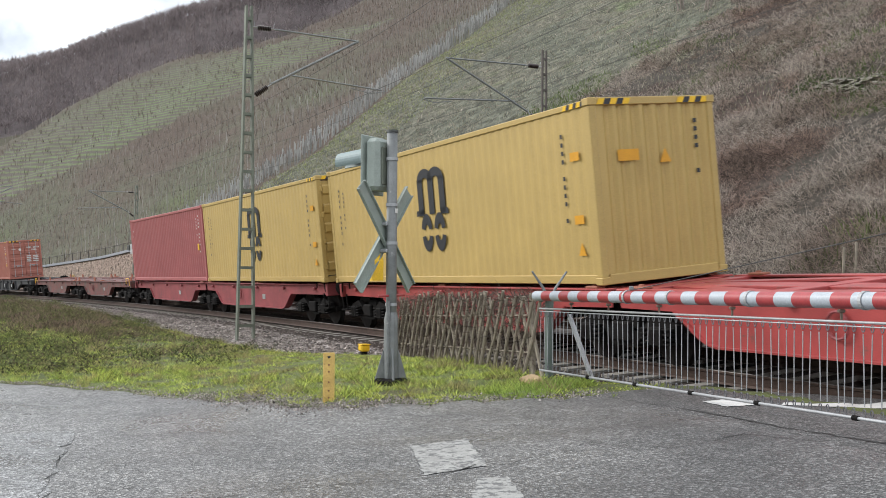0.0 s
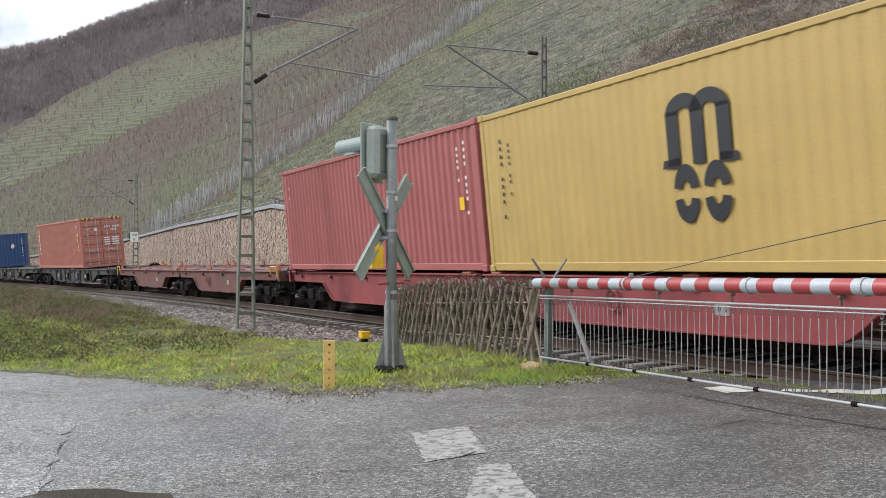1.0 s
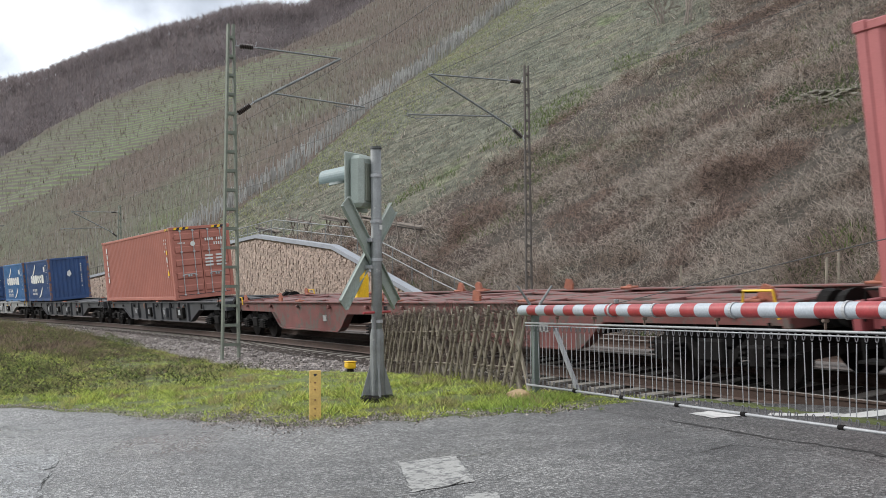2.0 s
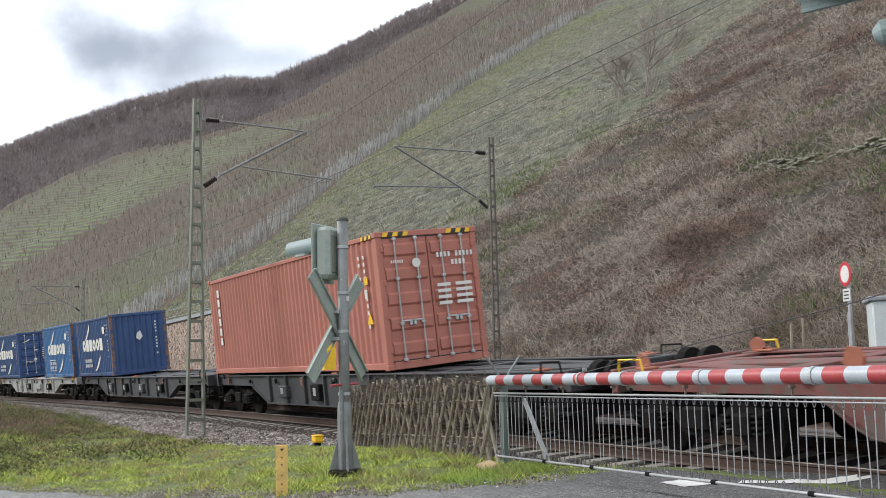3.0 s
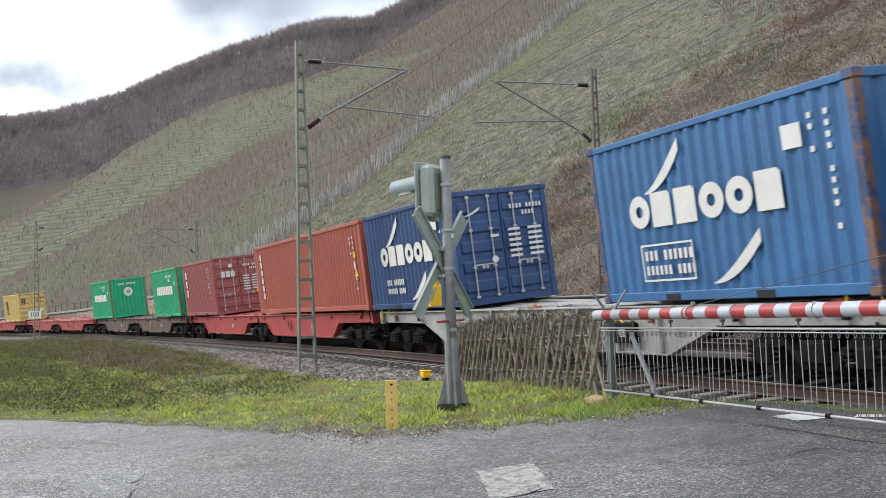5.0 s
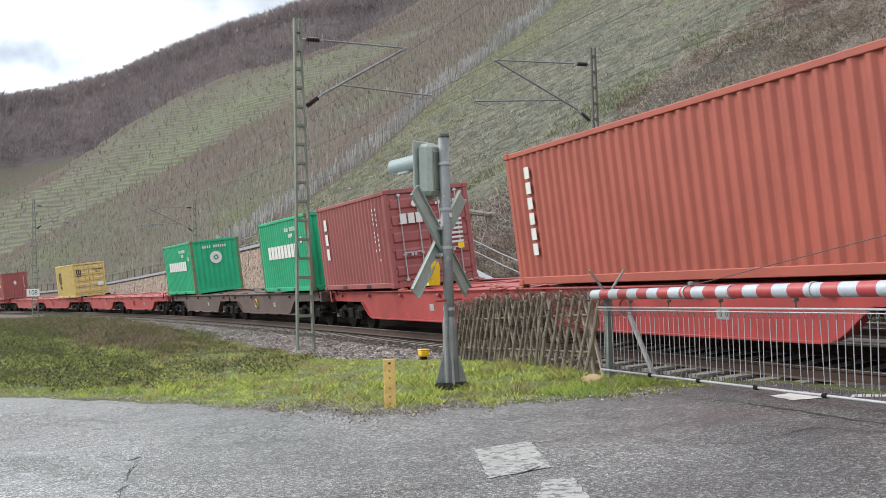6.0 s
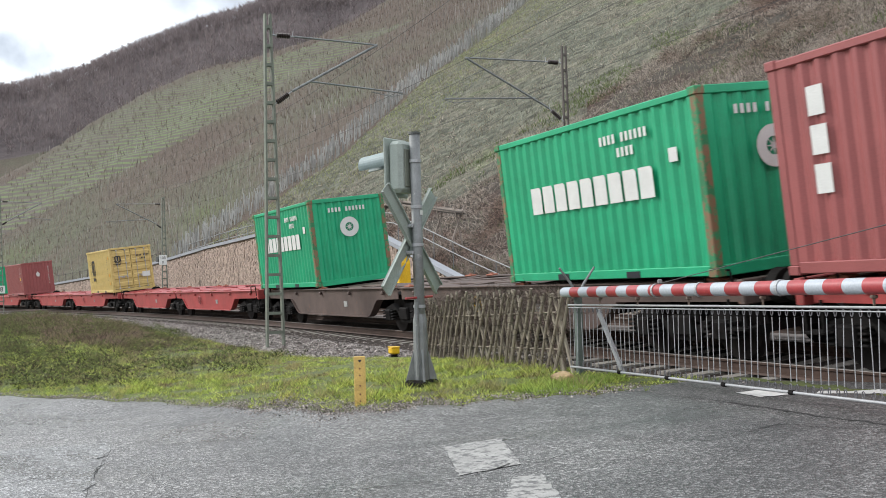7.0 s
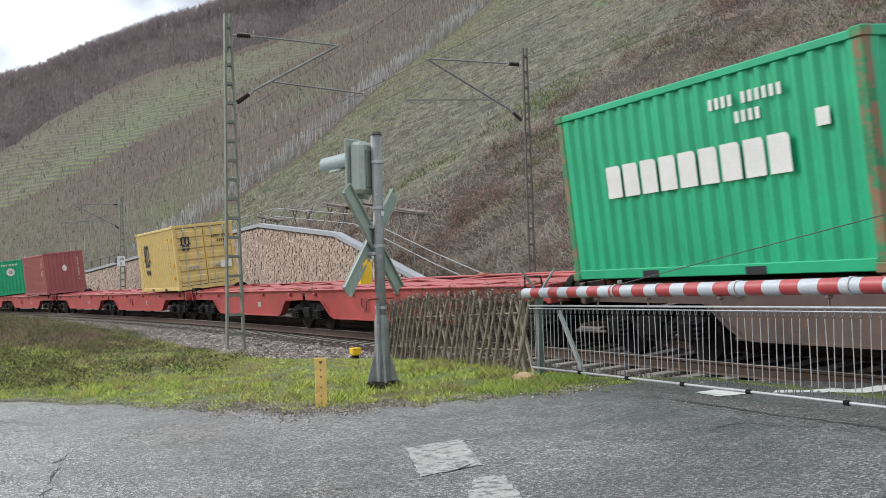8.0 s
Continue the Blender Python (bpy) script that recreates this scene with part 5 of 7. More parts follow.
def barrier():
    ob = thing("level_crossing_barrier", "lowered red and white barrier boom with hanging wire skirt", "barrier")
    n = round(BOOM_LEN / 0.23)
    for k in range(n):
        a, b = B0 + BD * (k * 0.23), B0 + BD * ((k + 1) * 0.23)
        r = 0.067 + 0.0002 * k
        sh = Shape().tube([a, b], [r, r + 0.0002], 18, cap=False)
        if k == 0:
            sh.tube([a - BD * 0.05, a - BD * 0.03, a], [0.03, 0.06, r], 18, cap=False)
        part("boom_band", sh, M_BOOMRED if k % 2 else M_BOOMWHITE, ob, "red band" if k % 2 else "white band", smooth=True)
    for d in (2.13, 2.95, 4.2, 5.6, 7.2):
        a = B0 + BD * d
        part("boom_clamp", Shape().tube([a, a + BD * 0.035], 0.067 + 0.0002 * d / 0.23 + 0.009, 18), M_GALV, ob, "grey clamp ring")
    up = Vector((0, 0, 1))
    top0, low0 = -0.165, -0.97
    part("skirt_top_rail", Shape().tube([B0 + BD * 0.08 + up * top0, B0 + BD * 10.4 + up * (top0 - 0.03)], 0.012, 10), M_GALV, ob, "galvanised tube", smooth=True)
    part("skirt_rod_rail", Shape().tube([B0 + BD * 0.08 + up * (top0 - 0.035), B0 + BD * 10.4 + up * (top0 - 0.065)], 0.006, 8), M_GALV, ob)
    part("skirt_bottom_rail", Shape().tube([B0 + BD * 0.1 + up * low0, B0 + BD * 10.4 + up * (low0 + 0.0)], 0.0145, 10), M_GALV, ob, "galvanised tube", smooth=True)
    rnd = random.Random(4)
    d, k = 0.12, 0
    while d < 10.3:
        p = B0 + BD * d
        t, lw = p + up * (top0 - 0.035), p + up * (low0 + 0.02)
        sway = BD * rnd.uniform(-0.025, 0.025)
        sh = Shape().tube([t - up * 0.075, (t + lw) / 2 + sway * 0.6, lw + up * 0.08 + sway], 0.0048, 6)
        wire = part("skirt_wire", sh, M_GALV, ob)
        for base, s2 in ((t - up * 0.03, 1), (lw + up * 0.03 + sway * 0.6, -1)):
            ring = [base + (BD * math.cos(a) * 0.016 + up * (math.sin(a) * 0.03)) for a in np.linspace(0, 2 * math.pi, 9)]
            part("hook", Shape().tube(ring, 0.0055, 5, cap=False), M_HOOK, wire, "dark steel hook ring")
        d += 0.102 + rnd.uniform(-0.006, 0.006)
        k += 1
    for d in (0.9, 1.75, 2.75, 3.95, 5.35, 6.9, 8.6):
        p = B0 + BD * d
        part("hanger", Shape().box(p + up * -0.09, (0.055, 0.055, 0.03), bevel=0.008).beam(p + up * -0.09, p + up * top0, 0.018, 0.018), M_HANGER, ob, "rusty hanger bracket")
    for d in (1.3, 2.3, 3.3, 4.3, 5.5, 6.8):
        p = B0 + BD * d + up * low0
        part("rail_joint", Shape().tube([p - BD * 0.03, p + BD * 0.03], 0.023, 10), M_BOGIE, ob)
    part("guy_wire", Shape().tube([B0 + BD * 2.25 + up * 0.08, B0 + BD * 6 + up * 0.56, B0 + BD * 11.4 + up * 1.42], 0.005, 6), M_WIRE, ob)
    part("guy_anchor", Shape().box(B0 + BD * 2.22 + up * 0.1, (0.05, 0.05, 0.05), bevel=0.01), M_POST, ob)
    e = B0 + BD * (BOOM_LEN + 0.15)
    part("drive_housing", Shape().box((e.x, e.y, 0.75), (0.5, 0.6, 1.5), bevel=0.04).beam((e.x, e.y, 1.5), (e.x, e.y, 2.9), 0.08), M_CABINET, ob, "grey drive housing")
    return ob


barrier()


M_RESTPOST = surface("dull_dark_green_paint", (0.105, 0.135, 0.12), 0.6, vary=0.25, scale=5, wear=(0.16, 0.11, 0.08), wear_at=0.66, relief=0.15)


def boom_rest():
    x, y = B0.x + 0.07, B0.y - 0.12
    z = floor_at(x, y)
    ob = thing("boom_rest", "grey-green steel rest post with a forked catch", "post", m=pose(x, y, z - 0.03, 0, 0, -66))
    part("post", Shape().box((0, 0.1, 0.52), (0.08, 0.09, 1.08), bevel=0.01), M_RESTPOST, ob)
    for a in (-1, 1):
        part("fork_tine", Shape().tube([(0, 0.1, 1.02), (0.02 * a, 0.1 + a * 0.08, 1.2), (0.02 * a, 0.1 + a * 0.25, 1.42)], [0.022, 0.02, 0.014], 8), M_POST, ob, "slanting catch tine")
    part("brace", Shape().beam((0.25, 0.25, 0.86), (0.65, 0.35, 0.05), 0.05, 0.05, 0.006), M_GALV, ob, "slanting grey brace")


boom_rest()


def lath_fence():
    a, b = Vector((-0.78, 18.6, 0)), Vector((1.2, 13.75, 0))
    d = (b - a).normalized()
    n = Vector((d.y, -d.x, 0))
    length = (b - a).length
    ob = thing("lath_fence", "low weathered fence of crossed wooden laths overgrown with twigs", "fence")
    rnd = random.Random(9)
    for lean in (-1, 1):
        x = -0.1
        while x < length + 0.1:
            p = a + d * x
            z = floor_at(p.x, p.y)
            h = rnd.uniform(0.98, 1.14)
            sl = lean * rnd.uniform(0.2, 0.3)
            off = n * (0.026 * lean)
            q0, q1 = p + off - d * sl + Vector((0, 0, z - 0.05)), p + off + d * sl + Vector((0, 0, z + h))
            bow = d * rnd.gauss(0, 0.02) + n * rnd.gauss(0, 0.008)
            w = rnd.uniform(0.021, 0.03)
            part("lath", Shape().tube([q0, q0.lerp(q1, 0.5) + bow, q1], [w, w * 0.95, w * 0.8], 6), M_FENCE, ob)
            x += rnd.uniform(0.2, 0.28)
    for hz in (0.3, 0.8):
        part("rail", Shape().tube([a + Vector((0, 0, floor_at(a.x, a.y) + hz)), b + Vector((0, 0, floor_at(b.x, b.y) + hz))], 0.011, 8), M_FENCE, ob)
    for x in np.linspace(0.1, length - 0.1, 4):
        p = a + d * x - n * 0.06
        z = floor_at(p.x, p.y)
        part("fence_post", Shape().tube([p + Vector((0, 0, z - 0.1)), p + Vector((0, 0, z + 1.1))], 0.045, 9), M_FENCE, ob)
    tri = []
    for k in range(6500):
        x = -0.1 + (length + 0.1) * rnd.random() ** 1.35
        base = a + d * x - n * rnd.uniform(-0.06, 0.3)
        z0 = floor_at(base.x, base.y) + (rnd.random() ** 0.7 if k % 3 else 0.95 + 0.12 * rnd.random()) * 1.0
        v = Vector((rnd.gauss(0, 1), rnd.gauss(0, 1), rnd.gauss(0.2, 0.8))).normalized() * rnd.uniform(0.1, 0.4 if k % 3 else 0.24)
        p = Vector((base.x, base.y, z0))
        w = v.cross(Vector((rnd.gauss(0, 1), rnd.gauss(0, 1), 0.3))).normalized() * 0.005
        mid = p + v * 0.5 + Vector((0, 0, rnd.uniform(-0.05, 0.05)))
        tri += [(p - w, p + w, mid), (mid - w, mid + w, p + v)]
    triangles("bramble_twigs", [[tuple(v) for v in t] for t in tri], M_TWIG, label="dry brown bramble twigs tangled through a lath fence", category="brambles")


lath_fence()


def boulder(x, y, size, label):
    bm = bmesh.new()
    bmesh.ops.create_icosphere(bm, subdivisions=3, radius=1)
    for v in bm.verts:
        k = 1 + 0.35 * noise.noise(v.co * 1.3 + Vector((x, y, 0))) + 0.12 * noise.noise(v.co * 4)
        v.co = Vector((v.co.x * size * k, v.co.y * size * 0.7 * k, v.co.z * size * 0.45 * k))
    me = bpy.data.meshes.new("boulder")
    bm.to_mesh(me)
    bm.free()
    me.materials.append(M_LIMESTONE)
    ob = new("boulder", me)
    ob.location = (x, y, floor_at(x, y) + size * 0.34)
    tagged(ob, label, "stone")


bx, by = at(5.0, 12.6)
boulder(bx, by, 0.155, "sandy yellow stone lying in the grass")


# ---- overhead line ----
def writing(text, size, material, owner, m, label):
    cu = bpy.data.curves.new("digits", "FONT")
    cu.body, cu.size, cu.align_x, cu.align_y = text, size, "CENTER", "CENTER"
    tmp = bpy.data.objects.new("digits", cu)
    scene.collection.objects.link(tmp)
    me = bpy.data.meshes.new_from_object(tmp.evaluated_get(bpy.context.evaluated_depsgraph_get()))
    bpy.data.objects.remove(tmp)
    me.materials.clear()
    me.materials.append(material)
    ob = new("digits", me)
    ob.parent = owner
    ob.matrix_basis = m
    return tagged(ob, label)


def catenary_mast(az, r, z0, top, reach, side, label, paint, broad=0.23):
    """Lattice mast; side +1: the arm reaches away from the road, -1 towards it. Local y is along the arm."""
    x, y = at(az, r)
    s, q = along(x, y)
    m = pose(x, y, z0, 0, 0, math.degrees(HEAD - float(s) / BEND) + (0 if side > 0 else 180))
    ob = thing("catenary_mast", label, "mast", "overhead line masts", m=m)
    H = top - z0
    w0, w1 = broad, 0.07
    deep = 0.09 if broad > 0.2 else 0.035
    for a in (-1, 1):
        sh = Shape()
        rings = []
        for z, w in ((0, w0), (H, w1)):
            c = a * w
            rings.append([(-deep, c - 0.025, z), (deep, c - 0.025, z), (deep, c + 0.025, z), (-deep, c + 0.025, z)])
        sh.sweep(rings)
        part("leg", sh, paint, ob)
    z = 0.45
    while z < H - 0.1:
        w = w0 + (w1 - w0) * z / H
        for fx in (-deep + 0.005, deep - 0.005):
            part("batten", Shape().box((fx, 0, z), (0.012, 2 * w, 0.075)), paint, ob)
        z += 0.52
    part("footing", Shape().box((0, 0, -0.1), (0.5, 0.8, 0.3), bevel=0.03), M_CONCRETE, ob)
    zt, zl, zr = H - 0.56, H - 2.5, H - 1.98
    tip = (0, reach, zt - 0.06)
    part("top_tube", Shape().tube([(0, 0.75, zt), tip], 0.026, 8), M_POST, ob, "grey top tube")
    part("stay_tube", Shape().tube([(0, 0.65, zl + 0.42), tip], 0.036, 8), M_POST, ob, "grey slanting tube")
    part("registration_arm", Shape().tube([(0, 1.15, zr + 0.2), (0, reach + 0.75, zr + 0.02)], 0.025, 8), M_POST, ob)
    part("dropper_arm", Shape().tube([(0, reach - 0.2, zr + 0.0), (0, reach + 0.4, zr - 0.1), (0, reach + 0.85, zr + 0.0)], 0.012, 6), M_POST, ob)
    for (ya, za), (yb, zb) in (((0.12, zt), (0.75, zt)), ((0.1, zl), (0.65, zl + 0.42))):
        a_, b_ = Vector((0, ya, za)), Vector((0, yb, zb))
        sheds = [(0.2 + 0.6 * k / 16, 0.078 if k % 2 else 0.045) for k in range(17)]
        sh = Shape().tube([a_.lerp(b_, u) for u, _ in sheds], [r_ for _, r_ in sheds], 12)
        part("insulator", sh, M_INSUL, ob, "ribbed brown insulator")
        part("insulator_pin", Shape().tube([(0, ya, za), (0, yb, zb)], 0.018, 6), M_GALV, ob)
        for u in (0.08, 0.92):
            p = Vector((0, ya + (yb - ya) * u, za + (zb - za) * u))
            part("arcing_horn", Shape().tube([p, p + Vector((0, 0.02 if u > 0.5 else -0.02, 0.16))], 0.008, 5), M_GALV, ob)
    return ob, m


near1, m1 = catenary_mast(-10.95, 28.0, -0.08, 9.05, 3.2, 1, "grey-green lattice mast with overhead line arm beside the ballast", M_MAST)
far1, m2 = catenary_mast(5.65, 33.7, 0.2, 9.25, 3.65, -1, "grey and rust-brown lattice mast beyond the rails", M_MASTRUST, 0.11)
far2, m3 = catenary_mast(-16.8, 82.4, 0.0, 8.9, 3.65, -1, "distant lattice mast with a kilometre board", M_MAST)
near2, m4 = catenary_mast(-25.0, 88.0, -0.4, 9.6, 3.2, 1, "distant lattice mast with a white number board", M_MAST)


def board(owner, m, z, w, h, lines):
    """A white board that faces the road, on a mast."""
    yaw = math.degrees(m.to_euler().z)
    part("number_board", Shape().box((0, 0, 0), (w, 0.03, h), bevel=0.008), M_WHITE, owner, "white number board").matrix_basis = pose(0, 0, 0, 0, 0, -yaw) @ pose(0.0, -0.35, z)
    for text, size, dz in lines:
        writing(text, size, M_BLACK, owner, pose(0, 0, 0, 0, 0, -yaw) @ pose(0, -0.37, z + dz, 90), "black digits")


board(near2, m4, 1.75 + 0.7, 1.05, 0.6, [("108", 0.52, 0.0)])
board(far2, m3, 3.95, 0.62, 0.75, [("108", 0.3, 0.16), ("0", 0.3, -0.18)])
part("relay_box", Shape().box((0.55, 0.3, 4.05), (0.5, 0.25, 0.4), bevel=0.02), M_RIM, far2, "dark box")


def overhead_wire(name, q0, z, sag, r, s0, s1, label):
    cu = []
    for k in range(41):
        u = k / 40
        s = s0 + (s1 - s0) * u
        x, y = plan(s, q0)
        span = (s % 60.0) / 60.0
        cu.append((x, y, z - sag * 4 * span * (1 - span)))
    return tagged(part(name, Shape().tube(cu, r, 5), M_WIRE), label, "wire", "overhead wires")


overhead_wire("contact_wire", 0.3, 6.95, 0.0, 0.0065, -155, 45.0, "thin contact wire over the near track")
overhead_wire("messenger_wire", -0.3, 8.6, 0.75, 0.0065, -155, 45.0, "thin messenger wire over the near track")
overhead_wire("contact_wire", 4.2, 7.0, 0.0, 0.0065, -155, 45.0, "thin contact wire over the far track")
overhead_wire("messenger_wire", 4.0, 8.75, 0.75, 0.0065, -155, 45.0, "thin messenger wire over the far track")


# ---- retaining wall, rail and bundles ----
WALL_S = [-150, -110, -82.8, -64, -46.9, -36.5, -28.6, -24]
WALL_Z = [1.9, 2.6, 3.6, 4.75, 5.35, 4.2, 1.9, 0.7]


def wall_top(s):
    return float(np.interp(s, WALL_S, WALL_Z))


def stone_wall():
    body = Shape()
    stops = sorted(set(np.arange(-150, -24, 3.0)) | set(WALL_S))
    body.sweep([[(*foot(s, 9.3), -0.3), (*foot(s, 9.3), wall_top(s) - 0.1), (*foot(s, 9.8), wall_top(s) - 0.1), (*foot(s, 9.8), -0.3)] for s in stops])
    wall = tagged(part("wall_retaining", body, M_MORTAR), "tawny rubble stone retaining wall with pale coping", "wall", kind="structure")
    rnd = random.Random(3)
    sh = Shape()
    s = -112.0
    while s < -25:
        z = -0.1
        step = rnd.uniform(0.18, 0.32) * (1.5 if s < -75 else 1)
        while z < wall_top(s) - 0.28:
            h = rnd.uniform(0.09, 0.15)
            x, y = foot(s + rnd.uniform(-0.08, 0.08), 9.28)
            hd = HEAD - s / 450.0
            sh.box((x, y, z + h / 2), (step * 1.04, rnd.uniform(0.06, 0.14), h * 0.92), Matrix.Rotation(hd + rnd.uniform(-0.05, 0.05), 3, "Z") @ Matrix.Rotation(rnd.uniform(-0.12, 0.12), 3, "Y"))
            z += h
        s += step
    st = Shape()
    st.v, st.f = sh.v, sh.f
    me = bpy.data.meshes.new("stones")
    me.from_pydata(st.v, [], st.f)
    me.materials.append(M_STONE)
    stones = new("stones", me)
    stones.parent = wall
    tagged(stones, "mixed tawny rubble stones", kind="stuff")
    cop = Shape()
    cop.sweep([[(*foot(s, 9.14), wall_top(s) - 0.1), (*foot(s, 9.14), wall_top(s) + 0.11), (*foot(s, 9.6), wall_top(s) + 0.13), (*foot(s, 9.6), wall_top(s) - 0.1)] for s in stops])
    part("coping", cop, M_COPING, wall, "pale grey coping slab")
    # stair flight behind the sloping coping
    rail_ = thing("hand_railing", "grey tubular hand railing along a wall top", "railing")
    for h in (0.55, 1.05):
        part("rail", Shape().tube([(*foot(s, 10.4), wall_top(s) + h) for s in stops if s > -75], 0.028, 6), M_POST, rail_)
    for s in np.arange(-74, -24.5, 1.9):
        x, y = foot(s, 10.4)
        part("baluster", Shape().tube([(x, y, wall_top(s) - 0.2), (x, y, wall_top(s) + 1.05)], 0.025, 6), M_POST, rail_)
    for k, s in enumerate(np.arange(-150, -76, 2.4)):
        x, y = foot(s, 10.2)
        part("fence_stake", Shape().beam((x, y, wall_top(s) - 0.1), (x, y, wall_top(s) + 1.1), 0.06), M_MASTRUST, rail_)
    part("fence_rail", Shape().tube([(*foot(s, 10.2), wall_top(s) + 1.0) for s in np.arange(-150, -76, 6)], 0.03, 5), M_MASTRUST, rail_)
    for k, s in enumerate((-53.0, -48.0, -43.0, -38.5, -34.5)):
        x, y = foot(s, 12.6)
        z = max(wall_top(s) + 1.0, floor_at(x, y) + 0.9) + 0.15 * k
        ob = thing("stake_bundle", "bundle of weathered vine stakes laid on a rack", "stakes", "stake bundles", m=pose(x, y, z, 0, 9, math.degrees(HEAD) + 14))
        for j in range(16):
            yy, zz = rnd.uniform(-0.28, 0.28), rnd.uniform(-0.1, 0.14)
            part("stake", Shape().beam((-1.3 + rnd.uniform(-0.2, 0.2), yy, zz), (1.3 + rnd.uniform(-0.2, 0.2), yy + rnd.uniform(-0.08, 0.08), zz), 0.055), M_BARK if j % 3 else M_MASTRUST, ob)
        for e in (-0.8, 0.8):
            for a in (-1, 1):
                part("rack_leg", Shape().beam((e, -0.35 * a, 0.4), (e, 0.4 * a, -1.7), 0.06), M_BARK, ob)


stone_wall()


def no_entry_sign():
    x, y = at(24.45, 25.0)
    z = floor_at(x, y)
    ob = thing("road_sign", "round white road sign with a red rim on a grey post", "sign", m=pose(x, y, z - 0.3, 0, 0, 92))
    part("post", Shape().tube([(0, 0, 0), (0, 0, 3.7)], 0.045, 12), M_GALV, ob)
    m = pose(0, 0.06, 3.5, 90)
    part("disc", Shape().tube([(0, 0.055, 3.5), (0, 0.07, 3.5)], 0.28, 32), M_SIGNRED, ob, "red rim")
    part("face", Shape().tube([(0, 0.071, 3.5), (0, 0.075, 3.5)], 0.2, 32), M_WHITE, ob, "white face")
    part("plate", Shape().box((0, 0.06, 3.02), (0.34, 0.014, 0.28), bevel=0.004), M_WHITE, ob, "small white plate")
    for k in range(3):
        part("text_bar", Shape().box((0, 0.069, 3.1 - 0.08 * k), (0.24, 0.003, 0.03)), M_BLACK, ob)
    part("second_tube", Shape().tube([(0.09, 0, 0), (0.09, 0, 2.6)], 0.035, 10), M_GALV, ob)


no_entry_sign()


def cabinet():
    x, y = at(27.5, 24.0)
    z = floor_at(x, y)
    ob = thing("equipment_cabinet", "pale grey trackside equipment cabinet with a flat lid", "cabinet", m=pose(x, y, z - 0.55, 0, 0, -20))
    part("body", Shape().box((0, 0, 1.5), (1.8, 1.2, 3.0), bevel=0.03), M_CABINET, ob)
    part("lid", Shape().box((0, 0, 3.04), (1.95, 1.35, 0.1), bevel=0.02), M_COPING, ob, "grey lid")
    for sx2 in (-0.45, 0.45):
        part("door", Shape().box((sx2, -0.61, 1.55), (0.84, 0.03, 2.7), bevel=0.01), M_CABINET, ob)
    part("lock", Shape().box((-0.75, -0.635, 1.75), (0.1, 0.04, 0.16), bevel=0.01), M_RIM, ob, "black lock")


cabinet()


# ---- ground cover ----
rng = np.random.default_rng(11)


def foot_xy(s, q):
    h = FOOT_HEAD - s / 450.0
    return CX - (TURN + q) * np.sin(h), CY + (TURN + q) * np.cos(h)


def track_xy(s, q):
    h = HEAD - s / BEND
    return TX - (BEND + 1.34 + q) * np.sin(h), TY + (BEND + 1.34 + q) * np.cos(h)


def blades(x, y, z, hgt, width, lean):
    """Loose narrow triangles that stand at x, y, z."""
    n = len(x)
    a, b = rng.uniform(0, 2 * np.pi, n), rng.uniform(0, 2 * np.pi, n)
    l = lean * hgt * rng.uniform(0.3, 1.0, n)
    p = np.stack([x, y, z], -1)
    w = np.stack([np.cos(a) * width / 2, np.sin(a) * width / 2, np.zeros(n)], -1)
    t = p + np.stack([np.cos(b) * l, np.sin(b) * l, hgt], -1)
    return np.stack([p - w, p + w, t], 1)


M_STRAW = foliage("pale_straw_blades", [(0.3, (0.34, 0.28, 0.15)), (0.7, (0.28, 0.29, 0.11))], 0.8)


def verge_grass():
    n = 620000
    s, q = 6.0 - 60 * rng.random(n) ** 1.35, rng.uniform(-11.5, -2.0, n)
    x, y = track_xy(s, q)
    az, r = np.degrees(np.arctan2(x, y)), np.hypot(x, y)
    patch = lumps(x, y, 0.8) + 0.6 * lumps(x, y, 0.33, 3)
    edge = road_edge(az) + 0.1 * patch
    ok = (r > edge) & (q < -4.0 + 0.9 * smooth(s, -9, -5) + 0.9 * smooth(s, 0.0, 2.5) + 0.45 * patch) & ((patch > -0.75) | (rng.random(n) < 0.6)) & ~((s > 3.0) & (q > -4.5))
    x, y, patch, q = x[ok], y[ok], patch[ok], q[ok]
    n = len(x)
    tuft = lumps(x, y, 0.11, 5) + 0.7 * lumps(x, y, 0.047, 9)
    hgt = rng.uniform(0.018, 0.05, n) * (1 + 0.6 * np.clip(patch, -0.5, 1)) * np.clip(1 + 1.7 * tuft, 0.25, 3.0)
    triangles("verge_grass", blades(x, y, height(x, y) - 0.01, hgt, rng.uniform(0.006, 0.017, n), 1.6), M_GRASS, label="patchy wet green and straw-coloured verge grass", category="grass")
    # longer pale tufts
    n = 90
    tx, ty = track_xy(rng.uniform(-30, 3, n), rng.uniform(-9.0, -3.4, n))
    ok = np.hypot(tx, ty) > road_edge(np.degrees(np.arctan2(tx, ty))) + 0.1
    tx, ty = np.repeat(tx[ok], 60), np.repeat(ty[ok], 60)
    tx, ty = tx + rng.normal(0, 0.07, len(tx)), ty + rng.normal(0, 0.07, len(ty))
    triangles("grass_tufts", blades(tx, ty, height(tx, ty), rng.uniform(0.05, 0.2, len(tx)), 0.012, 1.2), M_STRAW, label="straw-coloured grass tufts on the verge", category="grass")


verge_grass()


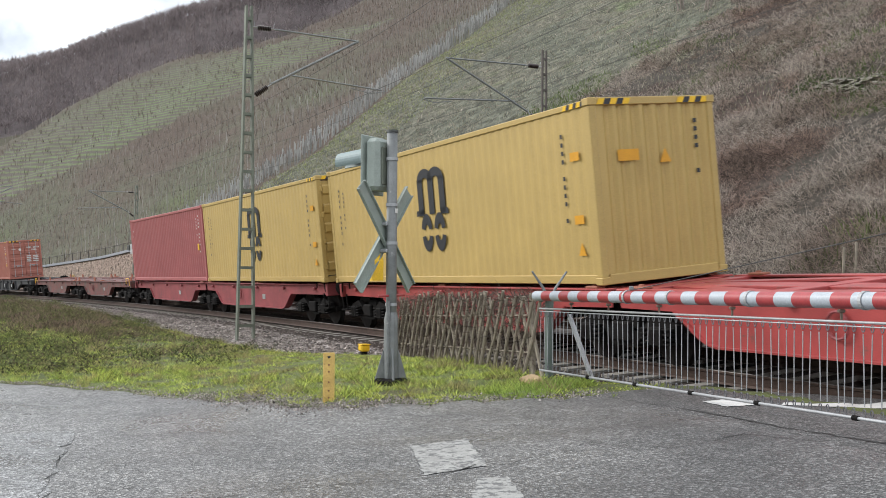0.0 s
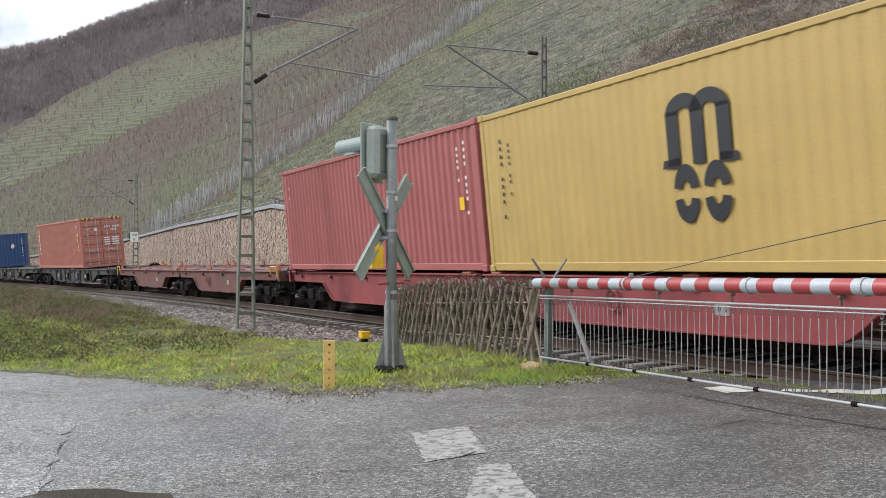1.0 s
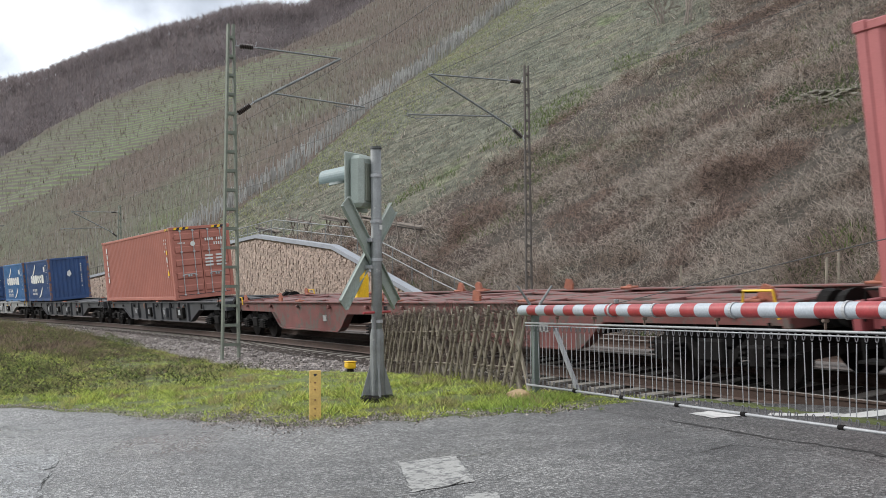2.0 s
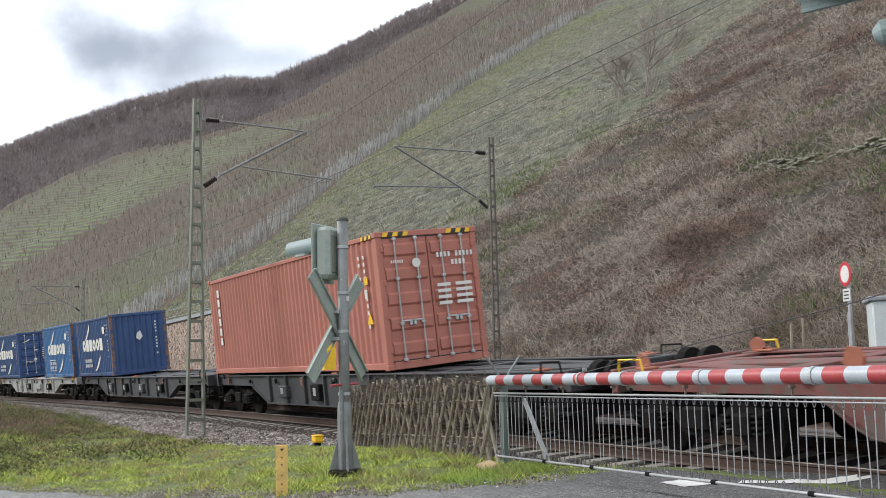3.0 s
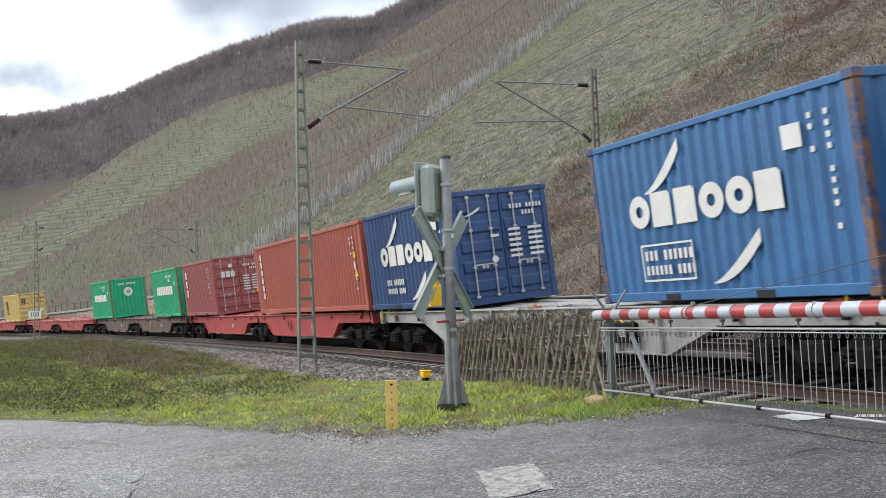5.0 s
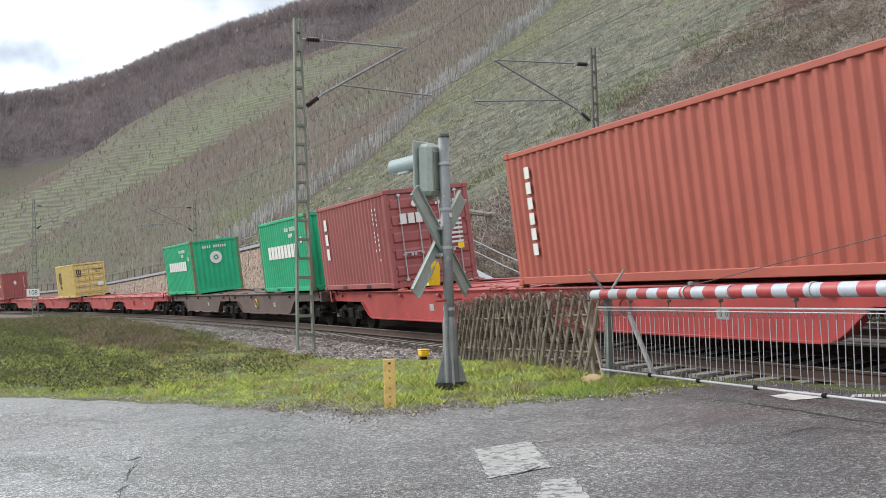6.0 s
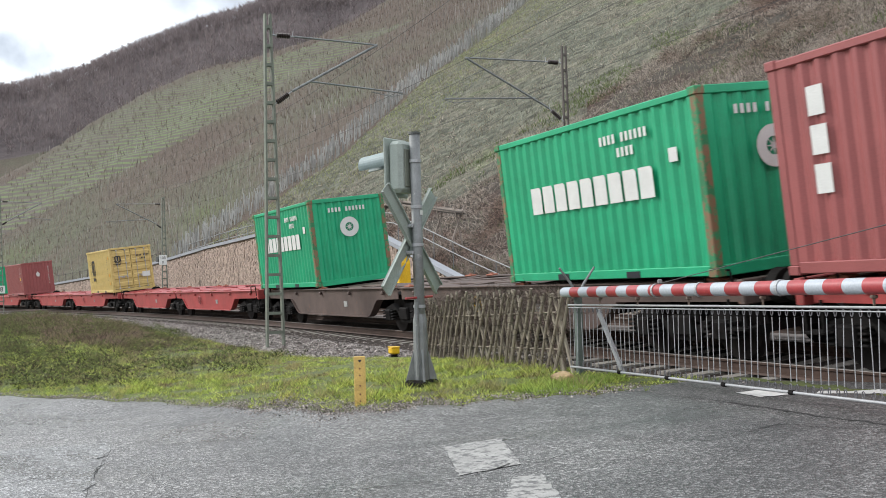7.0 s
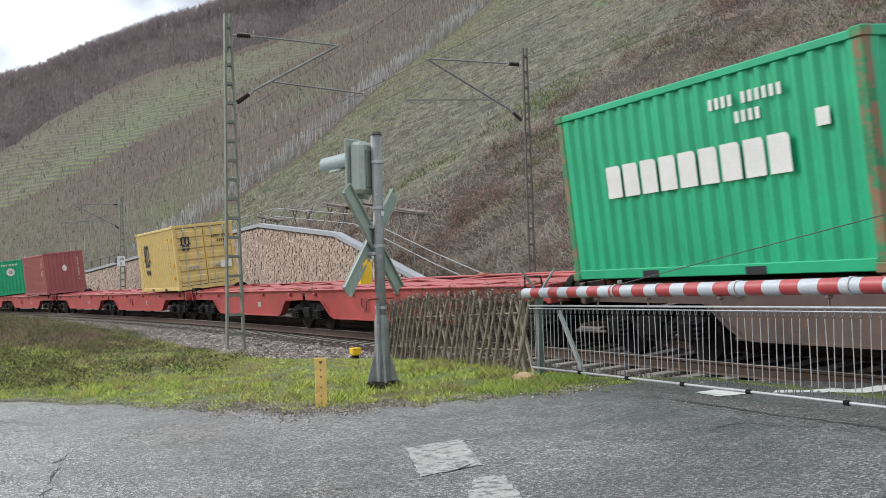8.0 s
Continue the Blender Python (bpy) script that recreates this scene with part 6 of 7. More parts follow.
def crossing_weeds():
    n = 9000
    s, q = 1.6 + 3.6 * rng.random(n) ** 1.3, rng.uniform(-4.6, -3.0, n)
    x, y = track_xy(s, q)
    ok = (lumps(x, y, 0.3, 2) > -0.45 + 1.1 * smooth(s, 2.2, 4.0)) & (s < 4.4) & (q + 3.9 < 0.9 - 0.3 * (s - 1.6))
    x, y, s, q = x[ok], y[ok], s[ok], q[ok]
    z = np.maximum(height(x, y), np.where(s > 3.0, 0.385 - 0.1 * smooth(-q, 3.3, 4.5), -1.0))
    triangles("crossing_weeds", blades(x, y, z - 0.01, rng.uniform(0.03, 0.13, len(x)), rng.uniform(0.008, 0.02, len(x)), 1.3), M_HERBS, label="fresh green weeds along the edge of the crossing", category="weeds")


M_HERBS = foliage("fresh_green_weeds", [(0.35, (0.2, 0.3, 0.07)), (0.6, (0.33, 0.4, 0.1))], 1.5, spread=0.6)
crossing_weeds()


def dry_weeds():
    n = 5600
    s, q = rng.uniform(-80, -9, n), rng.uniform(-10.5, -3.7, n)
    bare = lumps(*track_xy(s, q), 1.3, 4)
    keep = rng.random(n) < np.clip((-s - 9) / 14, 0.04, 1) * np.clip(1.5 - abs(q + 5.2) / 2.2, 0.0, 1) * np.clip(0.9 + 1.2 * bare, 0.1, 1)
    s, q = s[keep], q[keep]
    k = 45
    s, q = np.repeat(s, k) + rng.normal(0, 0.28, len(s) * k), np.repeat(q, k) + rng.normal(0, 0.28, len(q) * k)
    x, y = track_xy(s, q)
    ok = np.hypot(x, y) > road_edge(np.degrees(np.arctan2(x, y))) + 0.3
    x, y = x[ok], y[ok]
    n = len(x)
    far = np.hypot(x, y)
    mound = np.clip(1 + 0.9 * lumps(x, y, 0.45, 6), 0.35, 2) * (0.3 + 0.7 * smooth(-np.degrees(np.arctan2(x, y)), 16.5, 20.5))
    stalks = twigs(x[::2], y[::2], height(x[::2], y[::2]) - 0.02, (rng.uniform(0.12, 0.6, n) ** 1.2 * mound)[::2], np.clip(far * 0.0006, 0.008, 0.03)[::2], 0.6)
    triangles("dead_bramble_stalks", stalks, M_WEED, label="tangled dead bramble stalks on the low bank", category="brambles", quads=True)
    triangles("dry_weeds", blades(x, y, height(x, y) - 0.02 + 0.12 * mound * rng.random(n), rng.uniform(0.05, 0.2, n) * mound, rng.uniform(0.015, 0.035, n), 1.3), M_WEED, label="brown dead weeds on the low bank", category="weeds")


def ballast_stones():
    n = 130000
    s, q = 5 - 85 * rng.random(n) ** 1.25, np.where(rng.random(n) < 0.78, rng.uniform(-4.25, -1.3, n), rng.uniform(-1.3, 1.5, n))
    x, y = track_xy(s, q)
    top = RAIL_Z + 0.1 * np.clip(q, -1.9, 9) - 0.21
    fall = np.interp(q, [-4.3, -3.0, -2.3, -1.9], [-0.12, 0.0, 0.14, RAIL_Z - 0.19 - 0.2])
    z = np.where(q < -1.9, fall, top - 0.015)
    size = rng.uniform(0.025, 0.066, n)
    base = np.stack([x, y, z], -1)
    v = rng.normal(0, 1, (n, 4, 3))
    v /= np.linalg.norm(v, axis=2, keepdims=True)
    v[:, :, 2] *= 0.75
    p = base[:, None, :] + v * size[:, None, None]
    # stones between the rails take the brown that is darkened for shade
    for pick, paint, label in ((q < -1.25, M_BSTONE, "loose grey-brown ballast stones"), (q >= -1.25, M_BSTONEDARK, "ballast stones between the rails, brake-dust brown darkened for the train's shade")):
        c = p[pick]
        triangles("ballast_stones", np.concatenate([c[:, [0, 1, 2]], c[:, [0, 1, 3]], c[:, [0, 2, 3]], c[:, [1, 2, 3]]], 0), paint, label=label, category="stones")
    n = 7000
    az = np.where(rng.random(n) < 0.5, rng.uniform(-26, 15, n), rng.normal(-9, 3.2, n))
    r = road_edge(az) + rng.normal(-0.05, 0.16 + 0.4 * np.exp(-((az + 10) / 4.0) ** 2), n)
    x, y = r * np.sin(np.radians(az)), r * np.cos(np.radians(az))
    v = rng.normal(0, 1, (n, 4, 3))
    v /= np.linalg.norm(v, axis=2, keepdims=True)
    p = np.stack([x, y, height(x, y) + 0.03], -1)[:, None, :] + v * rng.uniform(0.005, 0.02, n)[:, None, None]
    triangles("road_gravel", np.concatenate([p[:, [0, 1, 2]], p[:, [0, 1, 3]], p[:, [0, 2, 3]], p[:, [1, 2, 3]]], 0), M_BSTONE, label="loose gravel along the broken road edge", category="gravel")


ballast_stones()


def twigs(x, y, z, length, width, droop):
    """Arching stalks in two pieces each."""
    n = len(x)
    b = rng.uniform(0, 2 * np.pi, n)
    out_ = length * rng.uniform(0.3, 1.2, n)
    p = np.stack([x, y, z], -1)
    mid = p + np.stack([np.cos(b) * out_ * 0.5, np.sin(b) * out_ * 0.5, length * 0.45], -1)
    end = p + np.stack([np.cos(b) * out_, np.sin(b) * out_, length * (0.75 - droop * rng.random(n))], -1)
    a = rng.uniform(0, 2 * np.pi, n)
    w = np.stack([np.cos(a), np.sin(a), np.zeros(n)], -1) * (width / 2)[:, None]
    return np.concatenate([np.stack([p - w, p + w, mid + w * 0.8, mid - w * 0.8], 1), np.stack([mid - w * 0.8, mid + w * 0.8, end + w * 0.2, end - w * 0.2], 1)], 0)


def tangle(x, y, z, length, width, rise):
    """Bent stems that run every way, in two pieces each."""
    n = len(x)
    d = rng.normal(0, 1, (n, 3))
    d[:, 2] = abs(d[:, 2]) * rise
    d /= np.linalg.norm(d, axis=1, keepdims=True)
    e = d + rng.normal(0, 0.55, (n, 3)) - np.array([0, 0, 0.6])
    e /= np.linalg.norm(e, axis=1, keepdims=True)
    p = np.stack([x, y, z], -1)
    mid = p + d * (length * 0.55)[:, None]
    end = mid + e * (length * 0.5)[:, None]
    w = np.cross(d, rng.normal(0, 1, (n, 3)))
    w *= (width / 2 / np.maximum(np.linalg.norm(w, axis=1), 1e-6))[:, None]
    return np.concatenate([np.stack([p - w, p + w, mid + w * 0.8, mid - w * 0.8], 1), np.stack([mid - w * 0.8, mid + w * 0.8, end + w * 0.3, end - w * 0.3], 1)], 0)


dry_weeds()


def bank_brambles():
    n = 190000
    s, q = rng.uniform(-60, -5, n), rng.uniform(-11, -4.2, n)
    x, y = track_xy(s, q)
    patch = lumps(x, y, 0.55, 8) + 0.6 * lumps(x, y, 0.22, 1)
    gap = np.hypot(x, y) - road_edge(np.degrees(np.arctan2(x, y)))
    ok = (patch > 0.1 + 0.55 * smooth(np.degrees(np.arctan2(x, y)), -19, -12) - 0.45 * smooth(-np.degrees(np.arctan2(x, y)), 18, 23)) & (gap > 0.5 + 0.5 * rng.random(n))
    x, y, patch = x[ok], y[ok], patch[ok]
    n = len(x)
    tall = 0.25 + 0.4 * smooth(-np.degrees(np.arctan2(x, y)), 14, 20)
    z = height(x, y) + tall * np.clip(patch + 0.1, 0, 0.8) * rng.random(n) ** 0.7
    triangles("bank_brambles", blades(x, y, z, rng.uniform(0.015, 0.06, n), rng.uniform(0.015, 0.036, n), 1.8), M_BRAMBLE, label="low bramble clumps with dull green and brown leaves", category="brambles")


M_BRAMBLE = foliage("dull_bramble_leaves", [(0.34, (0.1, 0.07, 0.05)), (0.43, (0.07, 0.085, 0.035)), (0.5, (0.13, 0.16, 0.05)), (0.56, (0.11, 0.085, 0.06)), (0.63, (0.075, 0.09, 0.035)), (0.7, (0.15, 0.11, 0.08))], 1.3, spread=0.85)
bank_brambles()


def hill_scrub():
    n = 520000
    az, r = rng.uniform(-14, 34, n), np.exp(rng.uniform(math.log(27), math.log(165), n))
    x, y = r * np.sin(np.radians(az)), r * np.cos(np.radians(az))
    x, y = x + rng.normal(0, 0.3, n), y + rng.normal(0, 0.3, n)
    s, q = along(x, y)
    turf = (q > 22) & (s < scrub_edge(q) + 3 * lumps(x, y, 2))
    dense = lumps(x, y, 1.5, 1) + 0.6 * lumps(x, y, 0.5, 2)
    ok = (q > 9.8) & (dense > -1.1 + 0.7 * rng.random(n)) & (~turf | (rng.random(n) < 0.03)) & (s > vineyard_edge(q) + 4)
    x, y, r, dense = x[ok], y[ok], r[ok], dense[ok]
    length = rng.uniform(0.25, 0.9, len(x)) * np.clip(1 + 0.5 * dense, 0.5, 1.7)
    triangles("slope_scrub", tangle(x, y, height(x, y) - 0.06 + 0.55 * np.clip(dense + 0.2, 0, 1.2) * rng.random(len(x)), length, np.clip(r * 0.0005, 0.014, 0.055), 0.9), M_SCRUB, label="tangled bleached brambles and dead grass on the slope", category="scrub", quads=True)
    n = 120000
    s, q = rng.uniform(-125, 10, n), rng.uniform(10, 140, n)
    x, y = foot_xy(s, q)
    patch = lumps(x, y, 6, 4) + 0.5 * lumps(x, y, 2.2)
    az = np.degrees(np.arctan2(x, y))
    ok = (az > -14) & (az < 33) & (s > vineyard_edge(q) + 1) & (((s < scrub_edge(q)) & (q > 22)) | (patch > 0.5))
    x, y = x[ok], y[ok]
    triangles("slope_grass", blades(x, y, height(x, y) - 0.03, rng.uniform(0.12, 0.45, len(x)), rng.uniform(0.03, 0.08, len(x)), 0.9), M_SLOPEGRASS, label="short grey-green winter grass on the slope", category="grass")


hill_scrub()


def slope_weeds():
    n = 90000
    s, q = rng.uniform(-60, 25, n), 9.6 + 60 * rng.random(n) ** 1.4
    x, y = foot_xy(s, q)
    patch = lumps(x, y, 2.8, 7) + 0.5 * lumps(x, y, 1.1, 2)
    az = np.degrees(np.arctan2(x, y))
    ok = (az > -6) & (az < 33) & (patch > 0.08 + 0.45 * smooth(-s, 5, 50))
    x, y = x[ok], y[ok]
    triangles("slope_weeds", blades(x, y, height(x, y), rng.uniform(0.15, 0.5, len(x)), rng.uniform(0.03, 0.09, len(x)), 1.1), M_HERB, label="low green weeds in patches between the brambles", category="weeds")


M_HERB = foliage("low_green_herbs", [(0.3, (0.07, 0.085, 0.035)), (0.55, (0.1, 0.135, 0.045)), (0.75, (0.16, 0.22, 0.06))], 0.3, spread=0.5)
slope_weeds()


def boundary_grass():
    n = 15000
    q = rng.uniform(20, 145, n)
    s = vineyard_edge(q) + rng.uniform(0, 1, n) ** 1.3 * 14
    x, y = foot_xy(s, q)
    triangles("boundary_grass", blades(x, y, height(x, y), rng.uniform(0.15, 0.4, n), rng.uniform(0.05, 0.12, n), 1.0), M_LUSH, label="yellow-green grass strip beside the vineyard", category="grass")


M_LUSH = foliage("yellow_green_slope_grass", [(0.3, (0.23, 0.21, 0.14)), (0.5, (0.25, 0.275, 0.13)), (0.7, (0.3, 0.27, 0.18))], 0.12, spread=0.5)
boundary_grass()


M_PALESTAKE = foliage("pale_grey_stakes", [(0.3, (0.26, 0.255, 0.24)), (0.7, (0.4, 0.4, 0.39))], 0.05, spread=0.35)


def vineyard():
    # rows that climb the slope, and contour rows on the far part
    ss, qq = [], []
    for s in np.arange(-330, -92, 1.9):
        qs = np.arange(12, 225, 1.35)
        ss.append(np.full(len(qs), s)), qq.append(qs)
    s, q = np.concatenate(ss), np.concatenate(qq)
    terr = terraced(s, q)
    s, q = s[~terr], q[~terr]
    ss, qq = [s], [q]
    for q1 in np.arange(26, 121, 2.0):
        sx = np.arange(-330, -187 + 0.22 * (q1 - 29), 1.3)
        ss.append(sx), qq.append(np.full(len(sx), q1))
    s, q = np.concatenate(ss), np.concatenate(qq)
    s, q = s + rng.normal(0, 0.07, len(s)), q + rng.normal(0, 0.1, len(q))
    x, y = foot_xy(s, q)
    az = np.degrees(np.arctan2(x, y))
    gap = rng.random(len(s)) < 0.1
    ok = (s < vineyard_edge(q) - 0.5) & (np.hypot(x, y) < np.interp(az, CREST_AZ, CREST_R) + 1) & (az > -33) & (az < 14) & ~gap
    s, q, x, y = s[ok], q[ok], x[ok], y[ok]
    z = height(x, y)
    far = np.hypot(x, y)
    n = len(x)
    near = np.clip((vineyard_edge(q) - s) / 60, 0, 1)
    hgt = rng.uniform(1.3, 2.1, n) * (1.15 - 0.2 * near)
    wid = np.clip(far * 0.00033, 0.045, 0.1) * (1.3 - 0.6 * near)
    tilt = rng.normal(0, 0.1, (n, 2))
    p = np.stack([x, y, z - 0.1], -1)
    t = p + np.stack([tilt[:, 0] * hgt, tilt[:, 1] * hgt, hgt], -1)
    w = np.stack([np.cos(rng.uniform(-0.6, 0.6, n)), np.zeros(n), np.zeros(n)], -1) * wid[:, None] / 2
    # closer-set pale stakes along the boundary
    eq = rng.uniform(18, 150, 2000)
    ex, ey = foot_xy(vineyard_edge(eq) - rng.choice([1.2, 3.0, 4.8], 2000) + rng.normal(0, 0.15, 2000), eq)
    ep = np.stack([ex, ey, height(ex, ey) - 0.1], -1)
    et = ep + np.stack([rng.normal(0, 0.15, 2000), rng.normal(0, 0.15, 2000), rng.uniform(1.1, 2.1, 2000)], -1)
    ew = np.array([0.05, 0.0, 0.0])
    triangles("boundary_stakes", np.stack([ep - ew, ep + ew, et + ew, et - ew], 1), M_PALESTAKE, label="close-set pale stakes along the vineyard edge", category="stakes", quads=True)
    pick = rng.random(n) < np.where(terraced(s, q), 0.4, 0.95 - 0.38 * near)
    triangles("vine_stakes", np.stack([p - w, p + w, t + w, t - w], 1)[pick], M_STAKE, label="rows of weathered vine stakes up the hillside", category="stakes", quads=True)
    k = 4
    sparse = ~terraced(s, q) | (rng.random(n) < 0.35)
    x, y, z, far = x[sparse], y[sparse], z[sparse], far[sparse]
    n = len(x)
    x2, y2 = np.repeat(x, k) + rng.normal(0, 0.25, n * k), np.repeat(y, k) + rng.normal(0, 0.25, n * k)
    far2 = np.repeat(far, k)
    triangles("vine_canes", blades(x2, y2, np.repeat(z, k), rng.uniform(0.5, 1.4, n * k), np.clip(far2 * 0.0005, 0.04, 0.14), 0.5), M_VINE, label="bare brown vines in rows", category="vines")


vineyard()


def far_wood():
    n = 17000
    az = rng.uniform(-34, 16, n)
    r = rng.uniform(400, 770, n)
    crest = rng.random(n) < 0.3
    r = np.where(crest, rng.uniform(700, 790, n), r)
    x, y = r * np.sin(np.radians(az)), r * np.cos(np.radians(az))
    ok = (r > np.interp(az, CREST_AZ, CREST_R) + 30) & ~((az < -19.4) & (r < 600))
    x, y, crest = x[ok], y[ok], crest[ok]
    z = height(x, y)
    k = 15
    n = len(x)
    hgt = np.repeat(rng.uniform(6, 11, n), k)
    xs, ys = np.repeat(x, k), np.repeat(y, k)
    zs = np.repeat(z, k) - 0.5 + hgt * 0.25 * (rng.random(n * k) < 0.75)
    up_ = rng.uniform(0.3, 0.8, n * k)
    tri = blades(xs + rng.normal(0, 0.35, n * k), ys + rng.normal(0, 0.35, n * k), np.repeat(z, k) + hgt * up_, hgt * rng.uniform(0.2, 0.4, n * k), rng.uniform(0.2, 0.45, n * k), 1.5)
    trunks = blades(x, y, z - 0.5, rng.uniform(6, 9, n), rng.uniform(0.3, 0.5, n), 0.06)
    tri = np.concatenate([tri, trunks])
    triangles("bare_wood", tri, M_FOREST, label="bare brown winter wood on the far ridge, haze mixed into its colour", category="trees")
    # fir groups
    spots = [(-16.2, 305, 26, 1.2), (-13.4, 287, 10, 0.8), (-8.2, 281, 12, 0.6), (-5.2, 288, 14, 0.7)]
    out_ = []
    for a0, r0, m, spread_ in spots:
        for _ in range(m):
            a, r = radians(rng.normal(a0, spread_)), rng.uniform(395, 450)
            fx, fy = r * math.sin(a), r * math.cos(a)
            h = rng.uniform(8, 13)
            fz = float(height(fx, fy))
            kk = 60
            u = rng.random(kk)
            rad = (1 - u) * h * 0.32 * rng.uniform(0.4, 1, kk)
            th = rng.uniform(0, 2 * np.pi, kk)
            out_.append(blades(fx + rad * np.cos(th), fy + rad * np.sin(th), fz + u * h * 0.9, np.full(kk, h * 0.16), np.full(kk, h * 0.13), 0.4))
    triangles("fir_groups", np.concatenate(out_), M_FIR, label="dark firs in groups among the bare wood", category="trees")


far_wood()


def bare_tree(az, r, tall, seed, label):
    x, y = at(az, r)
    rnd = random.Random(seed)
    ob = thing("bare_tree", label, "tree", "bare trees", m=pose(x, y, floor_at(x, y) - 0.2))
    trunk, crown = Shape(), Shape()

    def grow(p, d, length, rad, depth):
        q1 = p + d * length * 0.5 + Vector((rnd.gauss(0, 0.05), rnd.gauss(0, 0.05), 0)) * length
        q2 = p + d * length
        (trunk if depth < 2 else crown).tube([p, q1, q2], [rad, rad * 0.85, rad * 0.65], 6 if depth < 2 else 4, cap=False)
        if depth > 5:
            return
        for _ in range(3 if depth < 4 else 2):
            nd = (d + Vector((rnd.gauss(0, 0.45), rnd.gauss(0, 0.45), rnd.gauss(0.1, 0.25)))).normalized()
            grow(q2 if rnd.random() < 0.7 else q1, nd, length * rnd.uniform(0.6, 0.85), max(rad * 0.6, 0.014), depth + 1)

    for k in range(3):
        grow(Vector((k * 0.3 - 0.3, 0, 0)), Vector((rnd.uniform(-0.35, 0.35), rnd.uniform(-0.2, 0.2), 1)).normalized(), tall * 0.26, 0.11, 0)
    part("trunk", trunk, M_BARK, ob, "pale forked trunks")
    part("crown", crown, M_BARK, ob, "fine bare branches")


bare_tree(14.6, 99.5, 11.5, 5, "bare pale-barked tree on the steep slope")
bare_tree(13.2, 106.0, 6.5, 8, "small bare tree among the slope scrub")


def dry_wall_outcrop():
    rnd = random.Random(21)
    ob = thing("dry_stone_terrace", "low mossy dry-stone terrace wall on the slope", "wall")
    for k in range(190):
        s = rnd.uniform(-23.5, -8)
        u = rnd.random()
        q = 28.2 - 0.17 * (s + 22.8)
        x, y = foot(s, q)
        z = floor_at(x, y) + 0.1 + 0.75 * u
        m = Matrix.Rotation(FOOT_HEAD + rnd.uniform(-0.2, 0.2), 3, "Z") @ Matrix.Rotation(rnd.uniform(-0.2, 0.2), 3, "Y")
        part("stone", Shape().box((x, y, z), (rnd.uniform(0.25, 0.7), 0.35, rnd.uniform(0.05, 0.12)), m, 0.02), M_TERRACE, ob)
    n = 2600
    s = rng.uniform(-25, -7, n)
    q = 28.6 - 0.17 * (s + 22.8) + rng.normal(0, 0.7, n)
    x, y = foot_xy(s, q)
    triangles("ivy", blades(x, y, height(x, y) + rng.uniform(0, 0.6, n), rng.uniform(0.06, 0.18, n), np.full(n, 0.1), 1.4), M_IVY, label="dark green ivy and moss over a terrace wall", category="ivy")


M_TERRACE = surface("mossy_dark_slate", (0.21, 0.195, 0.165), 0.9, vary=0.3, scale=2, wear=(0.07, 0.085, 0.03), wear_at=0.52, relief=0.5, island=0.3)
M_IVY = foliage("dark_ivy_leaves", [(0.3, (0.04, 0.06, 0.022)), (0.7, (0.09, 0.12, 0.04))], 0.6, spread=0.4)
dry_wall_outcrop()


def slope_posts():
    for az, r, h, lab in ((13.9, 34, 1.5, "thin grey stake standing at the slope foot"), (10.3, 36, 1.1, "thin grey stake standing at the slope foot"), (21.4, 30, 1.3, "thin grey stake standing at the slope foot"), (22.0, 30, 1.3, "thin grey stake standing at the slope foot")):
        x, y = at(az, r)
        z = floor_at(x, y)
        tagged(part("stake", Shape().beam((x, y, z - 0.2), (x + 0.05, y, z + h), 0.06, 0.06, 0.01), M_FENCE), lab, "stake", "slope stakes")
    x, y = at(13.35, 32.5)
    z = floor_at(x, y)
    ob = thing("marker_plate", "small white marker plate on a short rod", "marker", m=pose(x, y, z, 0, 6, 0))
    part("rod", Shape().tube([(0, 0, 0), (0, 0, 1.1)], 0.015, 6), M_POST, ob)
    part("plate", Shape().box((0, 0, 1.05), (0.16, 0.02, 0.26), bevel=0.005), M_BOOMWHITE, ob)


slope_posts()

# ---- road paint ----
bpy.context.view_layer.update()


def road_mark(name, corners, label, steps=14, level=None, paint=M_ROADLINE, ragged_by=0.03, category="road marking"):
    """Worn paint that follows the road between four corners, given by bearing and distance."""
    deps = bpy.context.evaluated_depsgraph_get()
    c = [Vector((*at(a, r), 0)) for a, r in corners]
    sh = Shape()
    n = steps + 1
    for i in range(n):
        for j in range(n):
            u, v = i / steps, j / steps
            p = (c[0] * (1 - u) + c[1] * u) * (1 - v) + (c[3] * (1 - u) + c[2] * u) * v
            ragged = ragged_by if i in (0, steps) or j in (0, steps) else 0
            p += Vector((noise.noise(p * 7) * ragged, noise.noise(p * 9 + Vector((3, 1, 0))) * ragged, 0))
            hit = scene.ray_cast(deps, (p.x, p.y, 0.95), (0, 0, -1), distance=1.5)
            while hit[0] and not hit[4].name.startswith(("road", "ground", "track")):
                hit = scene.ray_cast(deps, (p.x, p.y, hit[1].z - 0.002), (0, 0, -1), distance=1.5)
            sh.v.append((p.x, p.y, level if level else (hit[1].z if hit[0] else floor_at(p.x, p.y)) + 0.006))
    for i in range(steps):
        for j in range(steps):
            sh.f.append([i * n + j, (i + 1) * n + j, (i + 1) * n + j + 1, i * n + j + 1])
    tagged(part(name, sh, paint), label, category, kind="structure")


